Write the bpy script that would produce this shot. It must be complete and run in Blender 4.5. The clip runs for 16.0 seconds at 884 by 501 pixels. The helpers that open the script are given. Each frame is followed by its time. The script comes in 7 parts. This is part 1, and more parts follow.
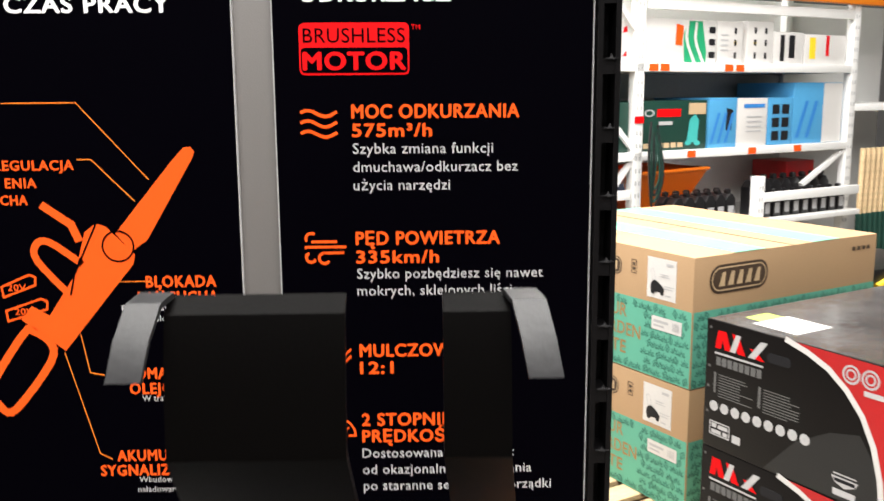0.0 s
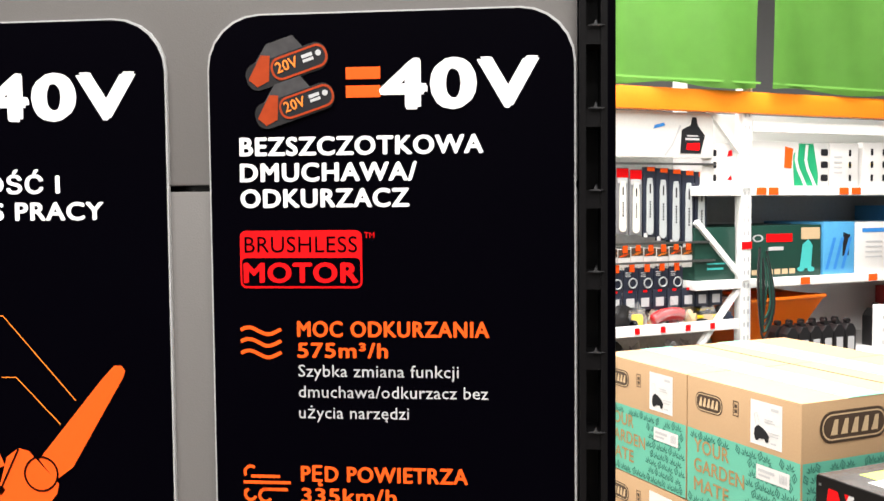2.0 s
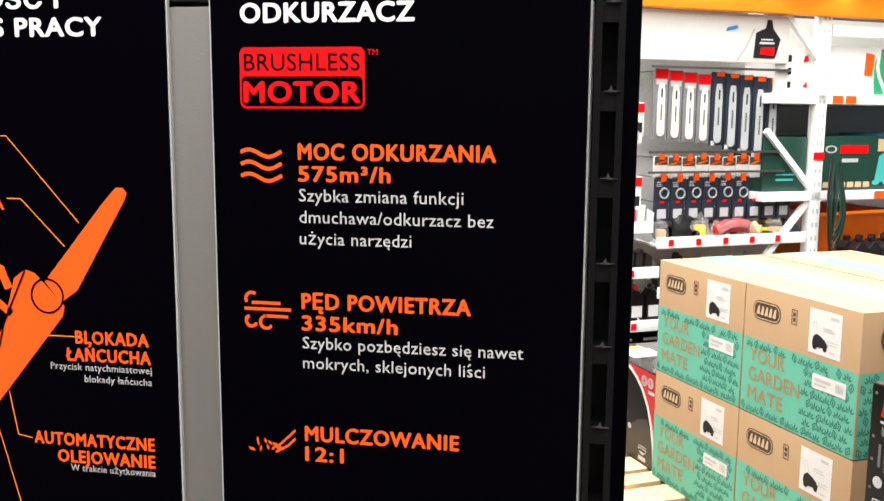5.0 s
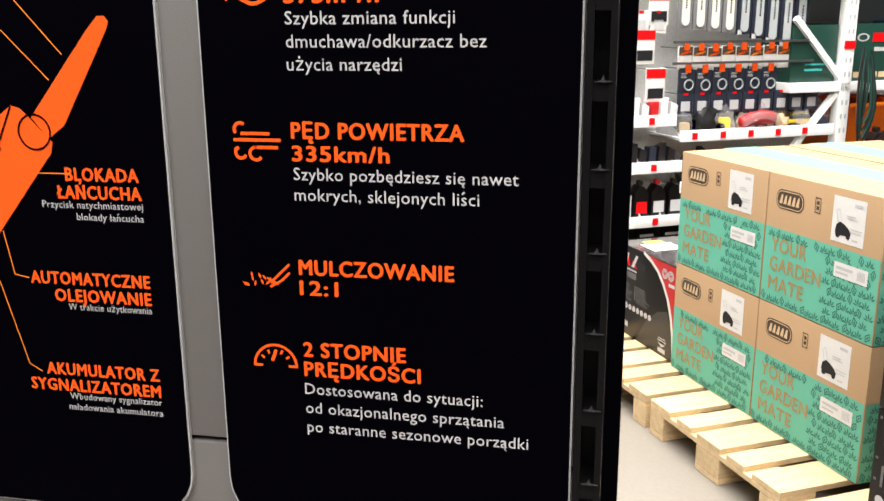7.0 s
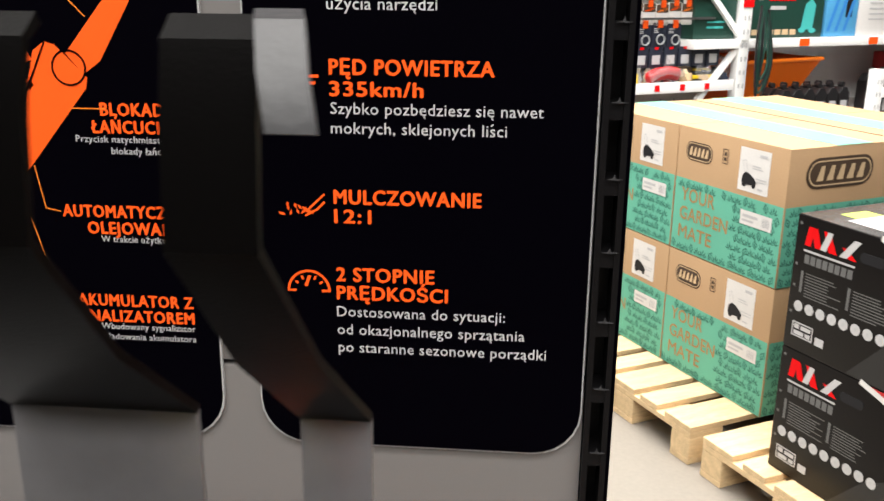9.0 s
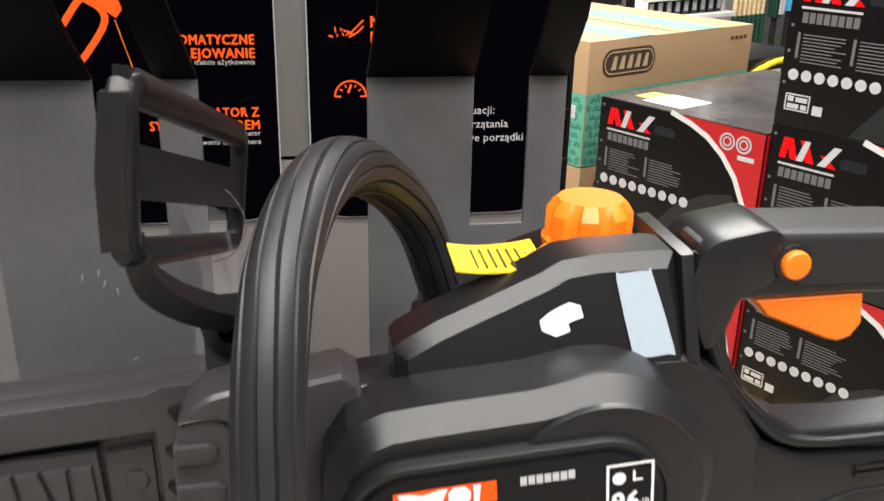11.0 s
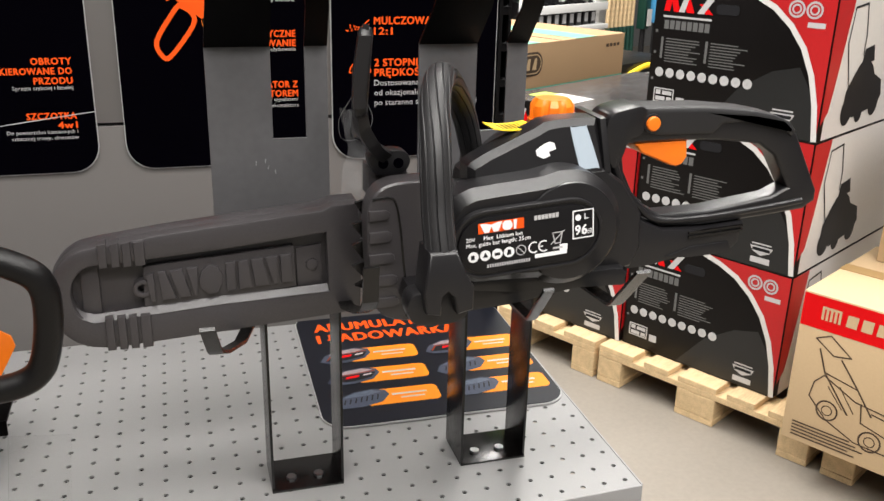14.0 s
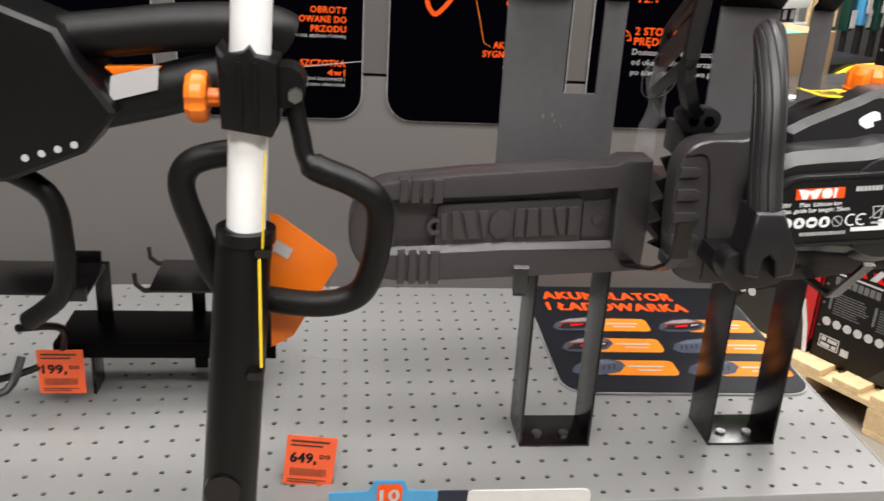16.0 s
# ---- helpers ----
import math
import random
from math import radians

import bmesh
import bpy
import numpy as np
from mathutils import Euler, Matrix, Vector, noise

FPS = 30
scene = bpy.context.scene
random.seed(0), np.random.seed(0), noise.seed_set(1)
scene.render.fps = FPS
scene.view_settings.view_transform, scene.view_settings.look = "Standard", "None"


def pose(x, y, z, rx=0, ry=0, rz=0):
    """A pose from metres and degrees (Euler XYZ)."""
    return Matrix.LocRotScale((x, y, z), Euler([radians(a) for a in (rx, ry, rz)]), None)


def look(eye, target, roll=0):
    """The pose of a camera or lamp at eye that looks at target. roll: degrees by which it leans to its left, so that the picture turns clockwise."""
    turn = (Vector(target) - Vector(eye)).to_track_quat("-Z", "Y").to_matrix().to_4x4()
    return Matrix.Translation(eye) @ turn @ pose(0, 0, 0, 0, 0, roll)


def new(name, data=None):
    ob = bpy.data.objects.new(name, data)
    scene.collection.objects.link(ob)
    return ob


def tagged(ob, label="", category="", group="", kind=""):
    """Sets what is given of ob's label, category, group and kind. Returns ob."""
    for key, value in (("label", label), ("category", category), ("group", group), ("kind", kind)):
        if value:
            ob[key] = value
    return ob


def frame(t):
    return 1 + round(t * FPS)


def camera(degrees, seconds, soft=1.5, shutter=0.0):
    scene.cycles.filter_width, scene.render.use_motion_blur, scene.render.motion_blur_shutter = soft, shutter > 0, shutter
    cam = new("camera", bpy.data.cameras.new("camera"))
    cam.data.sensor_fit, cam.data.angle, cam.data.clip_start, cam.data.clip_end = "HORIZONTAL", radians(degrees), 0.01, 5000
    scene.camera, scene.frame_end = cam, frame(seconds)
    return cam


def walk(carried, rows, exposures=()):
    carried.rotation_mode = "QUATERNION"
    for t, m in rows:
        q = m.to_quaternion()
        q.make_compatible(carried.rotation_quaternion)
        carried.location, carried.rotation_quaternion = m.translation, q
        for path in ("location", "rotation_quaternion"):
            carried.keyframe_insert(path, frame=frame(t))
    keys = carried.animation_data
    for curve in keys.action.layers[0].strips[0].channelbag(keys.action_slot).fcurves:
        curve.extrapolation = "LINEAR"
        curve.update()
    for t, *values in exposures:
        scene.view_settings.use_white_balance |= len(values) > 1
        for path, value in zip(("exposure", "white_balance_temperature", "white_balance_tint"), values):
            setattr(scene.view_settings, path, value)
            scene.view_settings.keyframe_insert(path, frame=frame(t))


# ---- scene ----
cam = camera(52.0, 16.0, shutter=0.25)
PATH = [
    (0, (-0.06, 0.096, 1.454), (-0.011, 2.066, 1.109), -0.4),
    (0.5, (-0.018, 0.172, 1.477), (-0.136, 2.149, 1.193), -0.9),
    (1, (0.018, 0.197, 1.497), (-0.154, 2.178, 1.281), -0.9),
    (1.5, (0.038, 0.202, 1.513), (-0.154, 2.187, 1.359), -0.7),
    (2, (0.042, 0.201, 1.518), (-0.158, 2.189, 1.421), -0.5),
    (2.5, (0.043, 0.205, 1.515), (-0.16, 2.193, 1.434), -0.6),
    (3, (0.049, 0.207, 1.508), (-0.166, 2.193, 1.421), 0.1),
    (3.5, (0.052, 0.209, 1.496), (-0.185, 2.192, 1.383), 0.7),
    (4, (0.056, 0.218, 1.484), (-0.213, 2.193, 1.32), 1.2),
    (4.2, (0.059, 0.221, 1.479), (-0.222, 2.192, 1.289), 1.1),
    (6.3, (0.095, 0.23, 1.43), (-0.306, 2.145, 1.014), -0.5),
    (6.5, (0.094, 0.228, 1.425), (-0.3, 2.14, 0.988), -0.6),
    (7, (0.093, 0.238, 1.41), (-0.29, 2.14, 0.922), -0.4),
    (7.5, (0.089, 0.249, 1.403), (-0.279, 2.144, 0.881), -0.3),
    (8, (0.088, 0.251, 1.402), (-0.262, 2.146, 0.867), -0.1),
    (8.2, (0.089, 0.248, 1.404), (-0.259, 2.143, 0.867), -0.1),
    (10.3, (-0.146, 0.019, 1.38), (0.125, 1.883, 0.709), -0.2),
    (10.5, (-0.15, 0.006, 1.372), (0.138, 1.863, 0.688), -0.7),
    (11, (-0.176, -0.077, 1.367), (0.128, 1.761, 0.639), 1.2),
    (11.5, (-0.2, -0.186, 1.369), (0.128, 1.647, 0.639), 1.5),
    (12, (-0.23, -0.272, 1.376), (0.121, 1.556, 0.645), 1.8),
    (12.5, (-0.262, -0.322, 1.379), (0.123, 1.507, 0.668), 1.4),
    (13, (-0.31, -0.37, 1.383), (0.158, 1.445, 0.684), 0.5),
    (13.5, (-0.349, -0.419, 1.386), (0.171, 1.38, 0.682), 0.9),
    (14, (-0.372, -0.448, 1.39), (0.172, 1.349, 0.701), 1.4),
    (14.5, (-0.376, -0.456, 1.391), (0.186, 1.338, 0.709), 1.8),
    (15, (-0.409, -0.452, 1.382), (0.149, 1.342, 0.696), 3.3),
    (15.5, (-0.459, -0.426, 1.365), (-0.053, 1.405, 0.67), 4.1),
    (16, (-0.493, -0.433, 1.354), (-0.27, 1.418, 0.631), 3.4),
]

EXPOSURES = [(0.0, 0.08), (1.0, 0.28), (3.5, 0.28), (4.2, 0.22), (6.4, 0.02), (8.0, -0.02), (11.0, -0.05), (12.5, -0.12), (14.0, -0.24), (15.0, -0.3), (16.0, -0.28)]
walk(cam, [(t, look(eye, target, roll)) for t, eye, target, roll in PATH], EXPOSURES)

# ---- key levels and the pallet row ----
FLOOR = -0.214          # shop floor
DECK = -0.07            # top of the pallets
SHELF = 0.825           # top of the perforated display shelf
PANEL = 0.772           # face of the display's back panel
SHEET = 0.768           # face of the printed sheets
ROW = pose(1.066, 2.271, 0, 0, 0, 29.2)   # along the row: y away, x into the row
RACK = 2.75             # front of the far rack, along the row

# ---- world and lights ----
world = bpy.data.worlds.new("hall_air")
scene.world = world
world.use_nodes = True
world.node_tree.nodes["Background"].inputs[0].default_value = (0.9, 0.95, 1.0, 1)
world.node_tree.nodes["Background"].inputs[1].default_value = 0.25


def lamp(name, at, size, watts, colour=(1.0, 0.97, 0.93), aim=None):
    data = bpy.data.lights.new(name, "AREA")
    data.shape, data.size, data.size_y, data.energy, data.color = "RECTANGLE", size[0], size[1], watts, colour
    ob = new(name, data)
    ob.matrix_world = look(at, aim or (at[0], at[1] + 0.001, at[2] - 1))
    return tagged(ob, "long white ceiling light under the hall roof", "ceiling light", "hall ceiling lights")


CEILING = 5.2
lamp("ceiling_light", (0.0, -3.4, CEILING - 0.15), (6.0, 0.8), 520)
lamp("ceiling_light", (0.0, -1.2, CEILING - 0.15), (6.0, 0.8), 380)
lamp("ceiling_light", (0.4, 0.95, CEILING - 0.15), (6.0, 0.7), 170)
lamp("ceiling_light", (0.4, 2.9, CEILING - 0.15), (6.0, 0.5), 270)
lamp("ceiling_light", (-0.6, 4.3, CEILING - 0.15), (6.0, 0.5), 860)
lamp("ceiling_light", (3.6, 0.6, CEILING - 0.15), (0.5, 6.0), 90)


# ---- materials ----
def nodes_of(name):
    m = bpy.data.materials.new(name)
    m.use_nodes = True
    return m, m.node_tree.nodes, m.node_tree.links, m.node_tree.nodes["Principled BSDF"]


def paint(name, colour, rough=0.5, metal=0.0, vary=0.08, grain=40.0, bump=0.05, patch=3.0, spec=0.5, piece=0.0, stretch=(1, 1, 1)):
    """A surface with two scales of tone, a grain in its relief and uneven gloss."""
    m, nodes, links, bsdf = nodes_of(name)
    co = nodes.new("ShaderNodeTexCoord")
    mp = nodes.new("ShaderNodeMapping")
    mp.inputs["Scale"].default_value = stretch
    links.new(co.outputs["Object"], mp.inputs[0])
    n1, n2 = nodes.new("ShaderNodeTexNoise"), nodes.new("ShaderNodeTexNoise")
    n1.inputs["Scale"].default_value, n2.inputs["Scale"].default_value = grain, patch
    n1.inputs["Detail"].default_value, n2.inputs["Detail"].default_value = 5, 4
    for n in (n1, n2):
        links.new(mp.outputs[0], n.inputs["Vector"])
    add = nodes.new("ShaderNodeMath")
    add.operation = "ADD"
    links.new(n1.outputs["Fac"], add.inputs[0])
    links.new(n2.outputs["Fac"], add.inputs[1])
    last = add
    if piece:
        info = nodes.new("ShaderNodeObjectInfo")
        mul = nodes.new("ShaderNodeMath")
        mul.operation = "MULTIPLY_ADD"
        mul.inputs[1].default_value = piece
        links.new(info.outputs["Random"], mul.inputs[0])
        links.new(add.outputs[0], mul.inputs[2])
        last = mul
    ramp = nodes.new("ShaderNodeMapRange")
    ramp.inputs["From Min"].default_value, ramp.inputs["From Max"].default_value = 0.55, 1.45 + piece
    ramp.inputs["To Min"].default_value, ramp.inputs["To Max"].default_value = 1 - vary, 1 + vary
    links.new(last.outputs[0], ramp.inputs["Value"])
    mix = nodes.new("ShaderNodeVectorMath")
    mix.operation = "SCALE"
    mix.inputs[0].default_value = colour
    links.new(ramp.outputs[0], mix.inputs["Scale"])
    links.new(mix.outputs[0], bsdf.inputs["Base Color"])
    rr = nodes.new("ShaderNodeMapRange")
    rr.inputs["To Min"].default_value, rr.inputs["To Max"].default_value = max(0.02, rough - 0.08), min(1, rough + 0.08)
    links.new(n2.outputs["Fac"], rr.inputs["Value"])
    links.new(rr.outputs[0], bsdf.inputs["Roughness"])
    bsdf.inputs["Metallic"].default_value = metal
    bsdf.inputs["Specular IOR Level"].default_value = spec
    if bump:
        b = nodes.new("ShaderNodeBump")
        b.inputs["Strength"].default_value, b.inputs["Distance"].default_value = bump, 0.004
        links.new(n1.outputs["Fac"], b.inputs["Height"])
        links.new(b.outputs[0], bsdf.inputs["Normal"])
    return m


BLACK_PRINT = paint("black_matt_print", (0.0006, 0.0004, 0.0014), 0.5, vary=0.25, grain=600, bump=0.02, spec=0.012)
ORANGE_INK = paint("orange_ink", (0.8, 0.09, 0.01), 0.5, vary=0.03, grain=300, bump=0, spec=0.1)
RED_INK = paint("red_ink", (0.62, 0.004, 0.006), 0.5, vary=0.03, grain=300, bump=0, spec=0.1)
WHITE_INK = paint("white_ink", (0.46, 0.455, 0.46), 0.45, vary=0.03, grain=300, bump=0)
HEAD_WHITE = paint("bright_white_ink", (0.78, 0.78, 0.79), 0.45, vary=0.03, grain=300, bump=0)
GREY_INK = paint("grey_ink", (0.42, 0.42, 0.43), 0.5, vary=0.05, grain=300, bump=0)
DARK_INK = paint("dark_ink", (0.012, 0.012, 0.014), 0.5, vary=0.1, grain=300, bump=0, spec=0.2)
AMBER_INK = paint("amber_ink", (0.8, 0.2, 0.015), 0.45, vary=0.05, grain=300, bump=0)
BROWN_INK = paint("brown_ink", (0.055, 0.032, 0.018), 0.6, vary=0.08, grain=300, bump=0)
OCHRE_INK = paint("ochre_ink", (0.3, 0.19, 0.075), 0.6, vary=0.08, grain=300, bump=0)
BLUE_INK = paint("blue_ink", (0.03, 0.2, 0.55), 0.45, vary=0.05, grain=200, bump=0)
SHEET_EDGE = paint("white_core_edge", (0.36, 0.36, 0.36), 0.6, vary=0.05, bump=0)
PANEL_GREY = paint("grey_powder_coat", (0.114, 0.106, 0.102), 0.5, vary=0.05, grain=900, bump=0.06, patch=2)
SHELF_GREY = paint("light_grey_powder_coat", (0.235, 0.232, 0.232), 0.42, vary=0.05, grain=800, bump=0.05, patch=2)
BLACK_STEEL = paint("black_powder_coat_steel", (0.003, 0.0026, 0.0026), 0.24, vary=0.2, grain=900, bump=0.03, spec=0.55)
PLATE_GREY = paint("dark_grey_sheet_steel", (0.088, 0.086, 0.09), 0.36, vary=0.14, grain=120, bump=0.03, patch=6)
ZINC = paint("zinc", (0.3, 0.3, 0.3), 0.35, 1.0, vary=0.1, grain=200)
PLASTIC = paint("black_textured_plastic", (0.0085, 0.008, 0.009), 0.34, vary=0.2, grain=900, bump=0.05, patch=8, spec=0.5)
PLASTIC_DULL = paint("charcoal_sheath_plastic", (0.038, 0.0345, 0.0365), 0.34, vary=0.24, grain=700, bump=0.07, patch=8, spec=0.55)
RUBBER = paint("black_soft_grip", (0.0125, 0.012, 0.013), 0.47, vary=0.14, grain=400, bump=0.04, spec=0.5)
ORANGE_PLASTIC = paint("orange_plastic", (0.85, 0.18, 0.008), 0.38, vary=0.05, grain=200, bump=0.04)
YELLOW_TAG = paint("yellow_tag", (0.85, 0.6, 0.02), 0.5, vary=0.06, grain=200, bump=0)
CLEAR_LABEL = paint("pale_sticker", (0.36, 0.42, 0.48), 0.35, vary=0.04, grain=200, bump=0)
ALUMINIUM = paint("white_painted_tube", (0.82, 0.82, 0.83), 0.35, vary=0.03, grain=200, bump=0.02)
WOOD = paint("raw_pallet_pine", (0.58, 0.42, 0.235), 0.75, vary=0.42, grain=18, bump=0.3, patch=2.5, piece=0.35, stretch=(2, 14, 14))
CARDBOARD = paint("brown_cardboard", (0.37, 0.235, 0.125), 0.78, vary=0.07, grain=160, bump=0.05, patch=3)
CARDBOARD_PALE = paint("pale_cardboard", (0.5, 0.36, 0.21), 0.75, vary=0.06, grain=160, bump=0.05, patch=3)
GREEN_PRINT = paint("mint_green_print", (0.1, 0.37, 0.265), 0.65, vary=0.06, grain=160, bump=0.03)
GREEN_MOTIF = paint("dark_green_motif", (0.022, 0.135, 0.098), 0.65, vary=0.1, grain=160, bump=0)
TAPE_MINT = paint("mint_tape", (0.17, 0.42, 0.31), 0.4, vary=0.05, grain=100, bump=0)
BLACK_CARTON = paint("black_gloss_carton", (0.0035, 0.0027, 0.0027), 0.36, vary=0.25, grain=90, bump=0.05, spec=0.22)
GREY_CARTON = paint("charcoal_gloss_carton", (0.01, 0.0105, 0.011), 0.38, vary=0.15, grain=90, bump=0.04)
RED_CARTON = paint("red_gloss_carton", (0.42, 0.008, 0.01), 0.4, vary=0.07, grain=90, bump=0.04)
WHITE_CARTON = paint("white_gloss_carton", (0.6, 0.585, 0.57), 0.4, vary=0.06, grain=90, bump=0.03)
FILM = paint("grey_carton_top", (0.06, 0.056, 0.056), 0.14, vary=0.5, grain=11, bump=0.55, patch=5, spec=0.6)
CONCRETE = paint("pale_concrete", (0.2, 0.178, 0.15), 0.6, vary=0.1, grain=60, bump=0.06, patch=1.2)
RACK_WHITE = paint("white_rack_paint", (0.78, 0.78, 0.77), 0.4, vary=0.04, grain=100, bump=0.02)
BEAM_ORANGE = paint("orange_beam_paint", (0.85, 0.22, 0.01), 0.4, vary=0.05, grain=60, bump=0.02)
GREEN_CLOTH = paint("green_tarpaulin", (0.13, 0.33, 0.055), 0.55, vary=0.1, grain=9, bump=0.1, patch=1.5)
GREEN_BOX = paint("dark_green_carton", (0.006, 0.04, 0.028), 0.45, vary=0.15, grain=60, bump=0.02)
BLUE_BOX = paint("blue_carton", (0.07, 0.3, 0.55), 0.45, vary=0.1, grain=60, bump=0.02)
# closing walls out of view; dark tone stands in for reflected dark goods
WALL_PAINT = paint("grey_closing_wall", (0.13, 0.13, 0.13), 0.7, vary=0.05, grain=30, bump=0.04)
ROOF_PAINT = paint("grey_hall_roof", (0.2, 0.2, 0.205), 0.7, vary=0.08, grain=10, bump=0.05)
POUCH = paint("clear_pouch_film", (0.55, 0.55, 0.56), 0.16, vary=0.3, grain=30, bump=0.4, patch=9)

CARTON_TEXT = paint("dim_carton_print", (0.11, 0.11, 0.11), 0.5, vary=0.1, grain=300, bump=0)
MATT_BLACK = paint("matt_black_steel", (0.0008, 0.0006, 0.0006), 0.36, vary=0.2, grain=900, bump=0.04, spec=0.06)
# grey of the holder lips paints light on up-facing steel; slot ticks share it
LIP_GREY = paint("grey_steel_edge", (0.022, 0.022, 0.024), 0.45, vary=0.2, grain=300, bump=0.05)
BAG_FILM = paint("clear_bag_film", (0.5, 0.5, 0.51), 0.12, vary=0.3, grain=40, bump=0.5, patch=9)
BAG_FILM.node_tree.nodes["Principled BSDF"].inputs["Alpha"].default_value = 0.16
SHAFT_BLACK = paint("black_satin_plastic", (0.0032, 0.003, 0.0032), 0.34, vary=0.2, grain=600, bump=0.04, patch=8, spec=0.3)
LOOP_BLACK = paint("black_foam_grip", (0.0038, 0.0035, 0.0037), 0.42, vary=0.2, grain=500, bump=0.06, patch=8, spec=0.28)
LOUVRE_GREY = paint("pale_grey_louvre", (0.5, 0.5, 0.5), 0.5, vary=0.1, grain=60)


# ---- mesh helpers ----
def obj(name, bm, material, parent=None, label="", at=None, smooth=False):
    me = bpy.data.meshes.new(name)
    bmesh.ops.recalc_face_normals(bm, faces=bm.faces)
    bm.to_mesh(me)
    bm.free()
    for p in me.polygons:
        p.use_smooth = len(p.vertices) < 5 and not (len(p.vertices) == 3 and abs(p.normal.y) > 0.999)
    me.set_sharp_from_angle(angle=radians(60 if smooth else 30))
    for m in material if isinstance(material, (list, tuple)) else (material,):
        me.materials.append(m)
    ob = new(name, me)
    if parent:
        ob.parent = parent
    if at is not None:
        ob.matrix_local = at
    if label:
        ob["label"] = label
    return ob


part = obj


def thing(name, m, label, category, group="", kind=""):
    ob = new(name)
    ob.empty_display_size = 0.05
    ob.matrix_world = m
    return tagged(ob, label, category, group, kind)


def block(x0, x1, y0, y1, z0, z1, bevel=0.0, seg=2):
    bm = bmesh.new()
    bmesh.ops.create_cube(bm, size=1)
    for v in bm.verts:
        v.co = ((x0 + x1) / 2 + v.co.x * (x1 - x0), (y0 + y1) / 2 + v.co.y * (y1 - y0), (z0 + z1) / 2 + v.co.z * (z1 - z0))
    if bevel:
        bmesh.ops.bevel(bm, geom=bm.edges[:], offset=bevel, segments=seg, affect="EDGES", profile=0.6)
    return bm


def prism(points, y0, y1, bevel=0.0, seg=2):
    """A flat outline in x and z, given depth from y0 to y1."""
    bm = bmesh.new()
    f = bm.faces.new([bm.verts.new((x, y0, z)) for x, z in points])
    r = bmesh.ops.extrude_face_region(bm, geom=[f])
    for v in r["geom"]:
        if isinstance(v, bmesh.types.BMVert):
            v.co.y = y1
    bmesh.ops.recalc_face_normals(bm, faces=bm.faces)
    if bevel:
        ring = [e for e in bm.edges if abs(e.verts[0].co.y - e.verts[1].co.y) < 1e-6]
        bmesh.ops.bevel(bm, geom=ring, offset=bevel, segments=seg, affect="EDGES", profile=0.6)
    return bm


def rounded(x0, x1, z0, z1, r, n=6):
    out = []
    for cx, cz, a in ((x1 - r, z1 - r, 0), (x0 + r, z1 - r, 90), (x0 + r, z0 + r, 180), (x1 - r, z0 + r, 270)):
        for i in range(n + 1):
            b = radians(a + 90 * i / n)
            out.append((cx + r * math.cos(b), cz + r * math.sin(b)))
    return out


def circle(cx, cz, r, n=20):
    return [(cx + r * math.cos(2 * math.pi * i / n), cz + r * math.sin(2 * math.pi * i / n)) for i in range(n)]


def rect(x0, x1, z0, z1):
    return [(x0, z0), (x1, z0), (x1, z1), (x0, z1)]


def stroke(points, w):
    """Outlines of a line of width w, a quad for each stretch."""
    out = []
    for (ax, az), (bx, bz) in zip(points, points[1:]):
        d = math.hypot(bx - ax, bz - az) or 1
        nx, nz = -(bz - az) / d * w / 2, (bx - ax) / d * w / 2
        ex, ez = (bx - ax) / d * w * 0.3, (bz - az) / d * w * 0.3
        out.append([(ax + nx - ex, az + nz - ez), (bx + nx + ex, bz + nz + ez), (bx - nx + ex, bz - nz + ez), (ax - nx - ex, az - nz - ez)])
    return out


def arc(cx, cz, r, a0, a1, n=10):
    return [(cx + r * math.cos(radians(a0 + (a1 - a0) * i / n)), cz + r * math.sin(radians(a0 + (a1 - a0) * i / n))) for i in range(n + 1)]


def flat(polys, y=0.0):
    """Printed shapes lying in the plane y, facing -y."""
    bm = bmesh.new()
    for p in polys:
        bm.faces.new([bm.verts.new((x, y - 0.00004 * (len(bm.faces) % 6), z)) for x, z in p])
    return bm


def print_on(name, polys, material, parent, y, m=None, label=""):
    ob = part(name, flat(polys, y), material, parent, label)
    if name in ("leaf_pattern", "text_bar", "label_print", "small_print", "pointer_line", "line_drawing", "pictogram_disc", "pictogram", "model_bar", "saw_drawing_handle", "brand_mark", "photo_strip", "scratch", "picture", "battery_outline", "banner_text", "stripes"):
        ob["kind"] = "stuff"
    if m is not None:
        ob.matrix_local = m
    return ob


def sweep(path, radius, sides=12, flat_y=1.0, closed=False, square=1.0):
    """A tube along points; radius may be one number or one for each point."""
    bm = bmesh.new()
    pts = [Vector(p) for p in path]
    n = len(pts)
    rings = []
    up = Vector((0, 1, 0))
    near = lambda c: math.copysign(abs(c) ** square, c)
    for i, p in enumerate(pts):
        a = pts[(i - 1) % n] if closed or i else p
        b = pts[(i + 1) % n] if closed or i < n - 1 else p
        d = (b - a).normalized()
        s = d.cross(up)
        if s.length < 0.2:
            s = d.cross(Vector((1, 0, 0)))
        s.normalize()
        w = s.cross(d)
        r = radius[i] if isinstance(radius, (list, tuple)) else radius
        rings.append([bm.verts.new(p + s * r * near(math.cos(2 * math.pi * k / sides)) + w * r * flat_y * near(math.sin(2 * math.pi * k / sides))) for k in range(sides)])
    for i in range(n if closed else n - 1):
        A, B = rings[i], rings[(i + 1) % n]
        for k in range(sides):
            bm.faces.new((A[k], A[(k + 1) % sides], B[(k + 1) % sides], B[k]))
    if not closed:
        bm.faces.new(rings[0])
        bm.faces.new(rings[-1])
    return bm


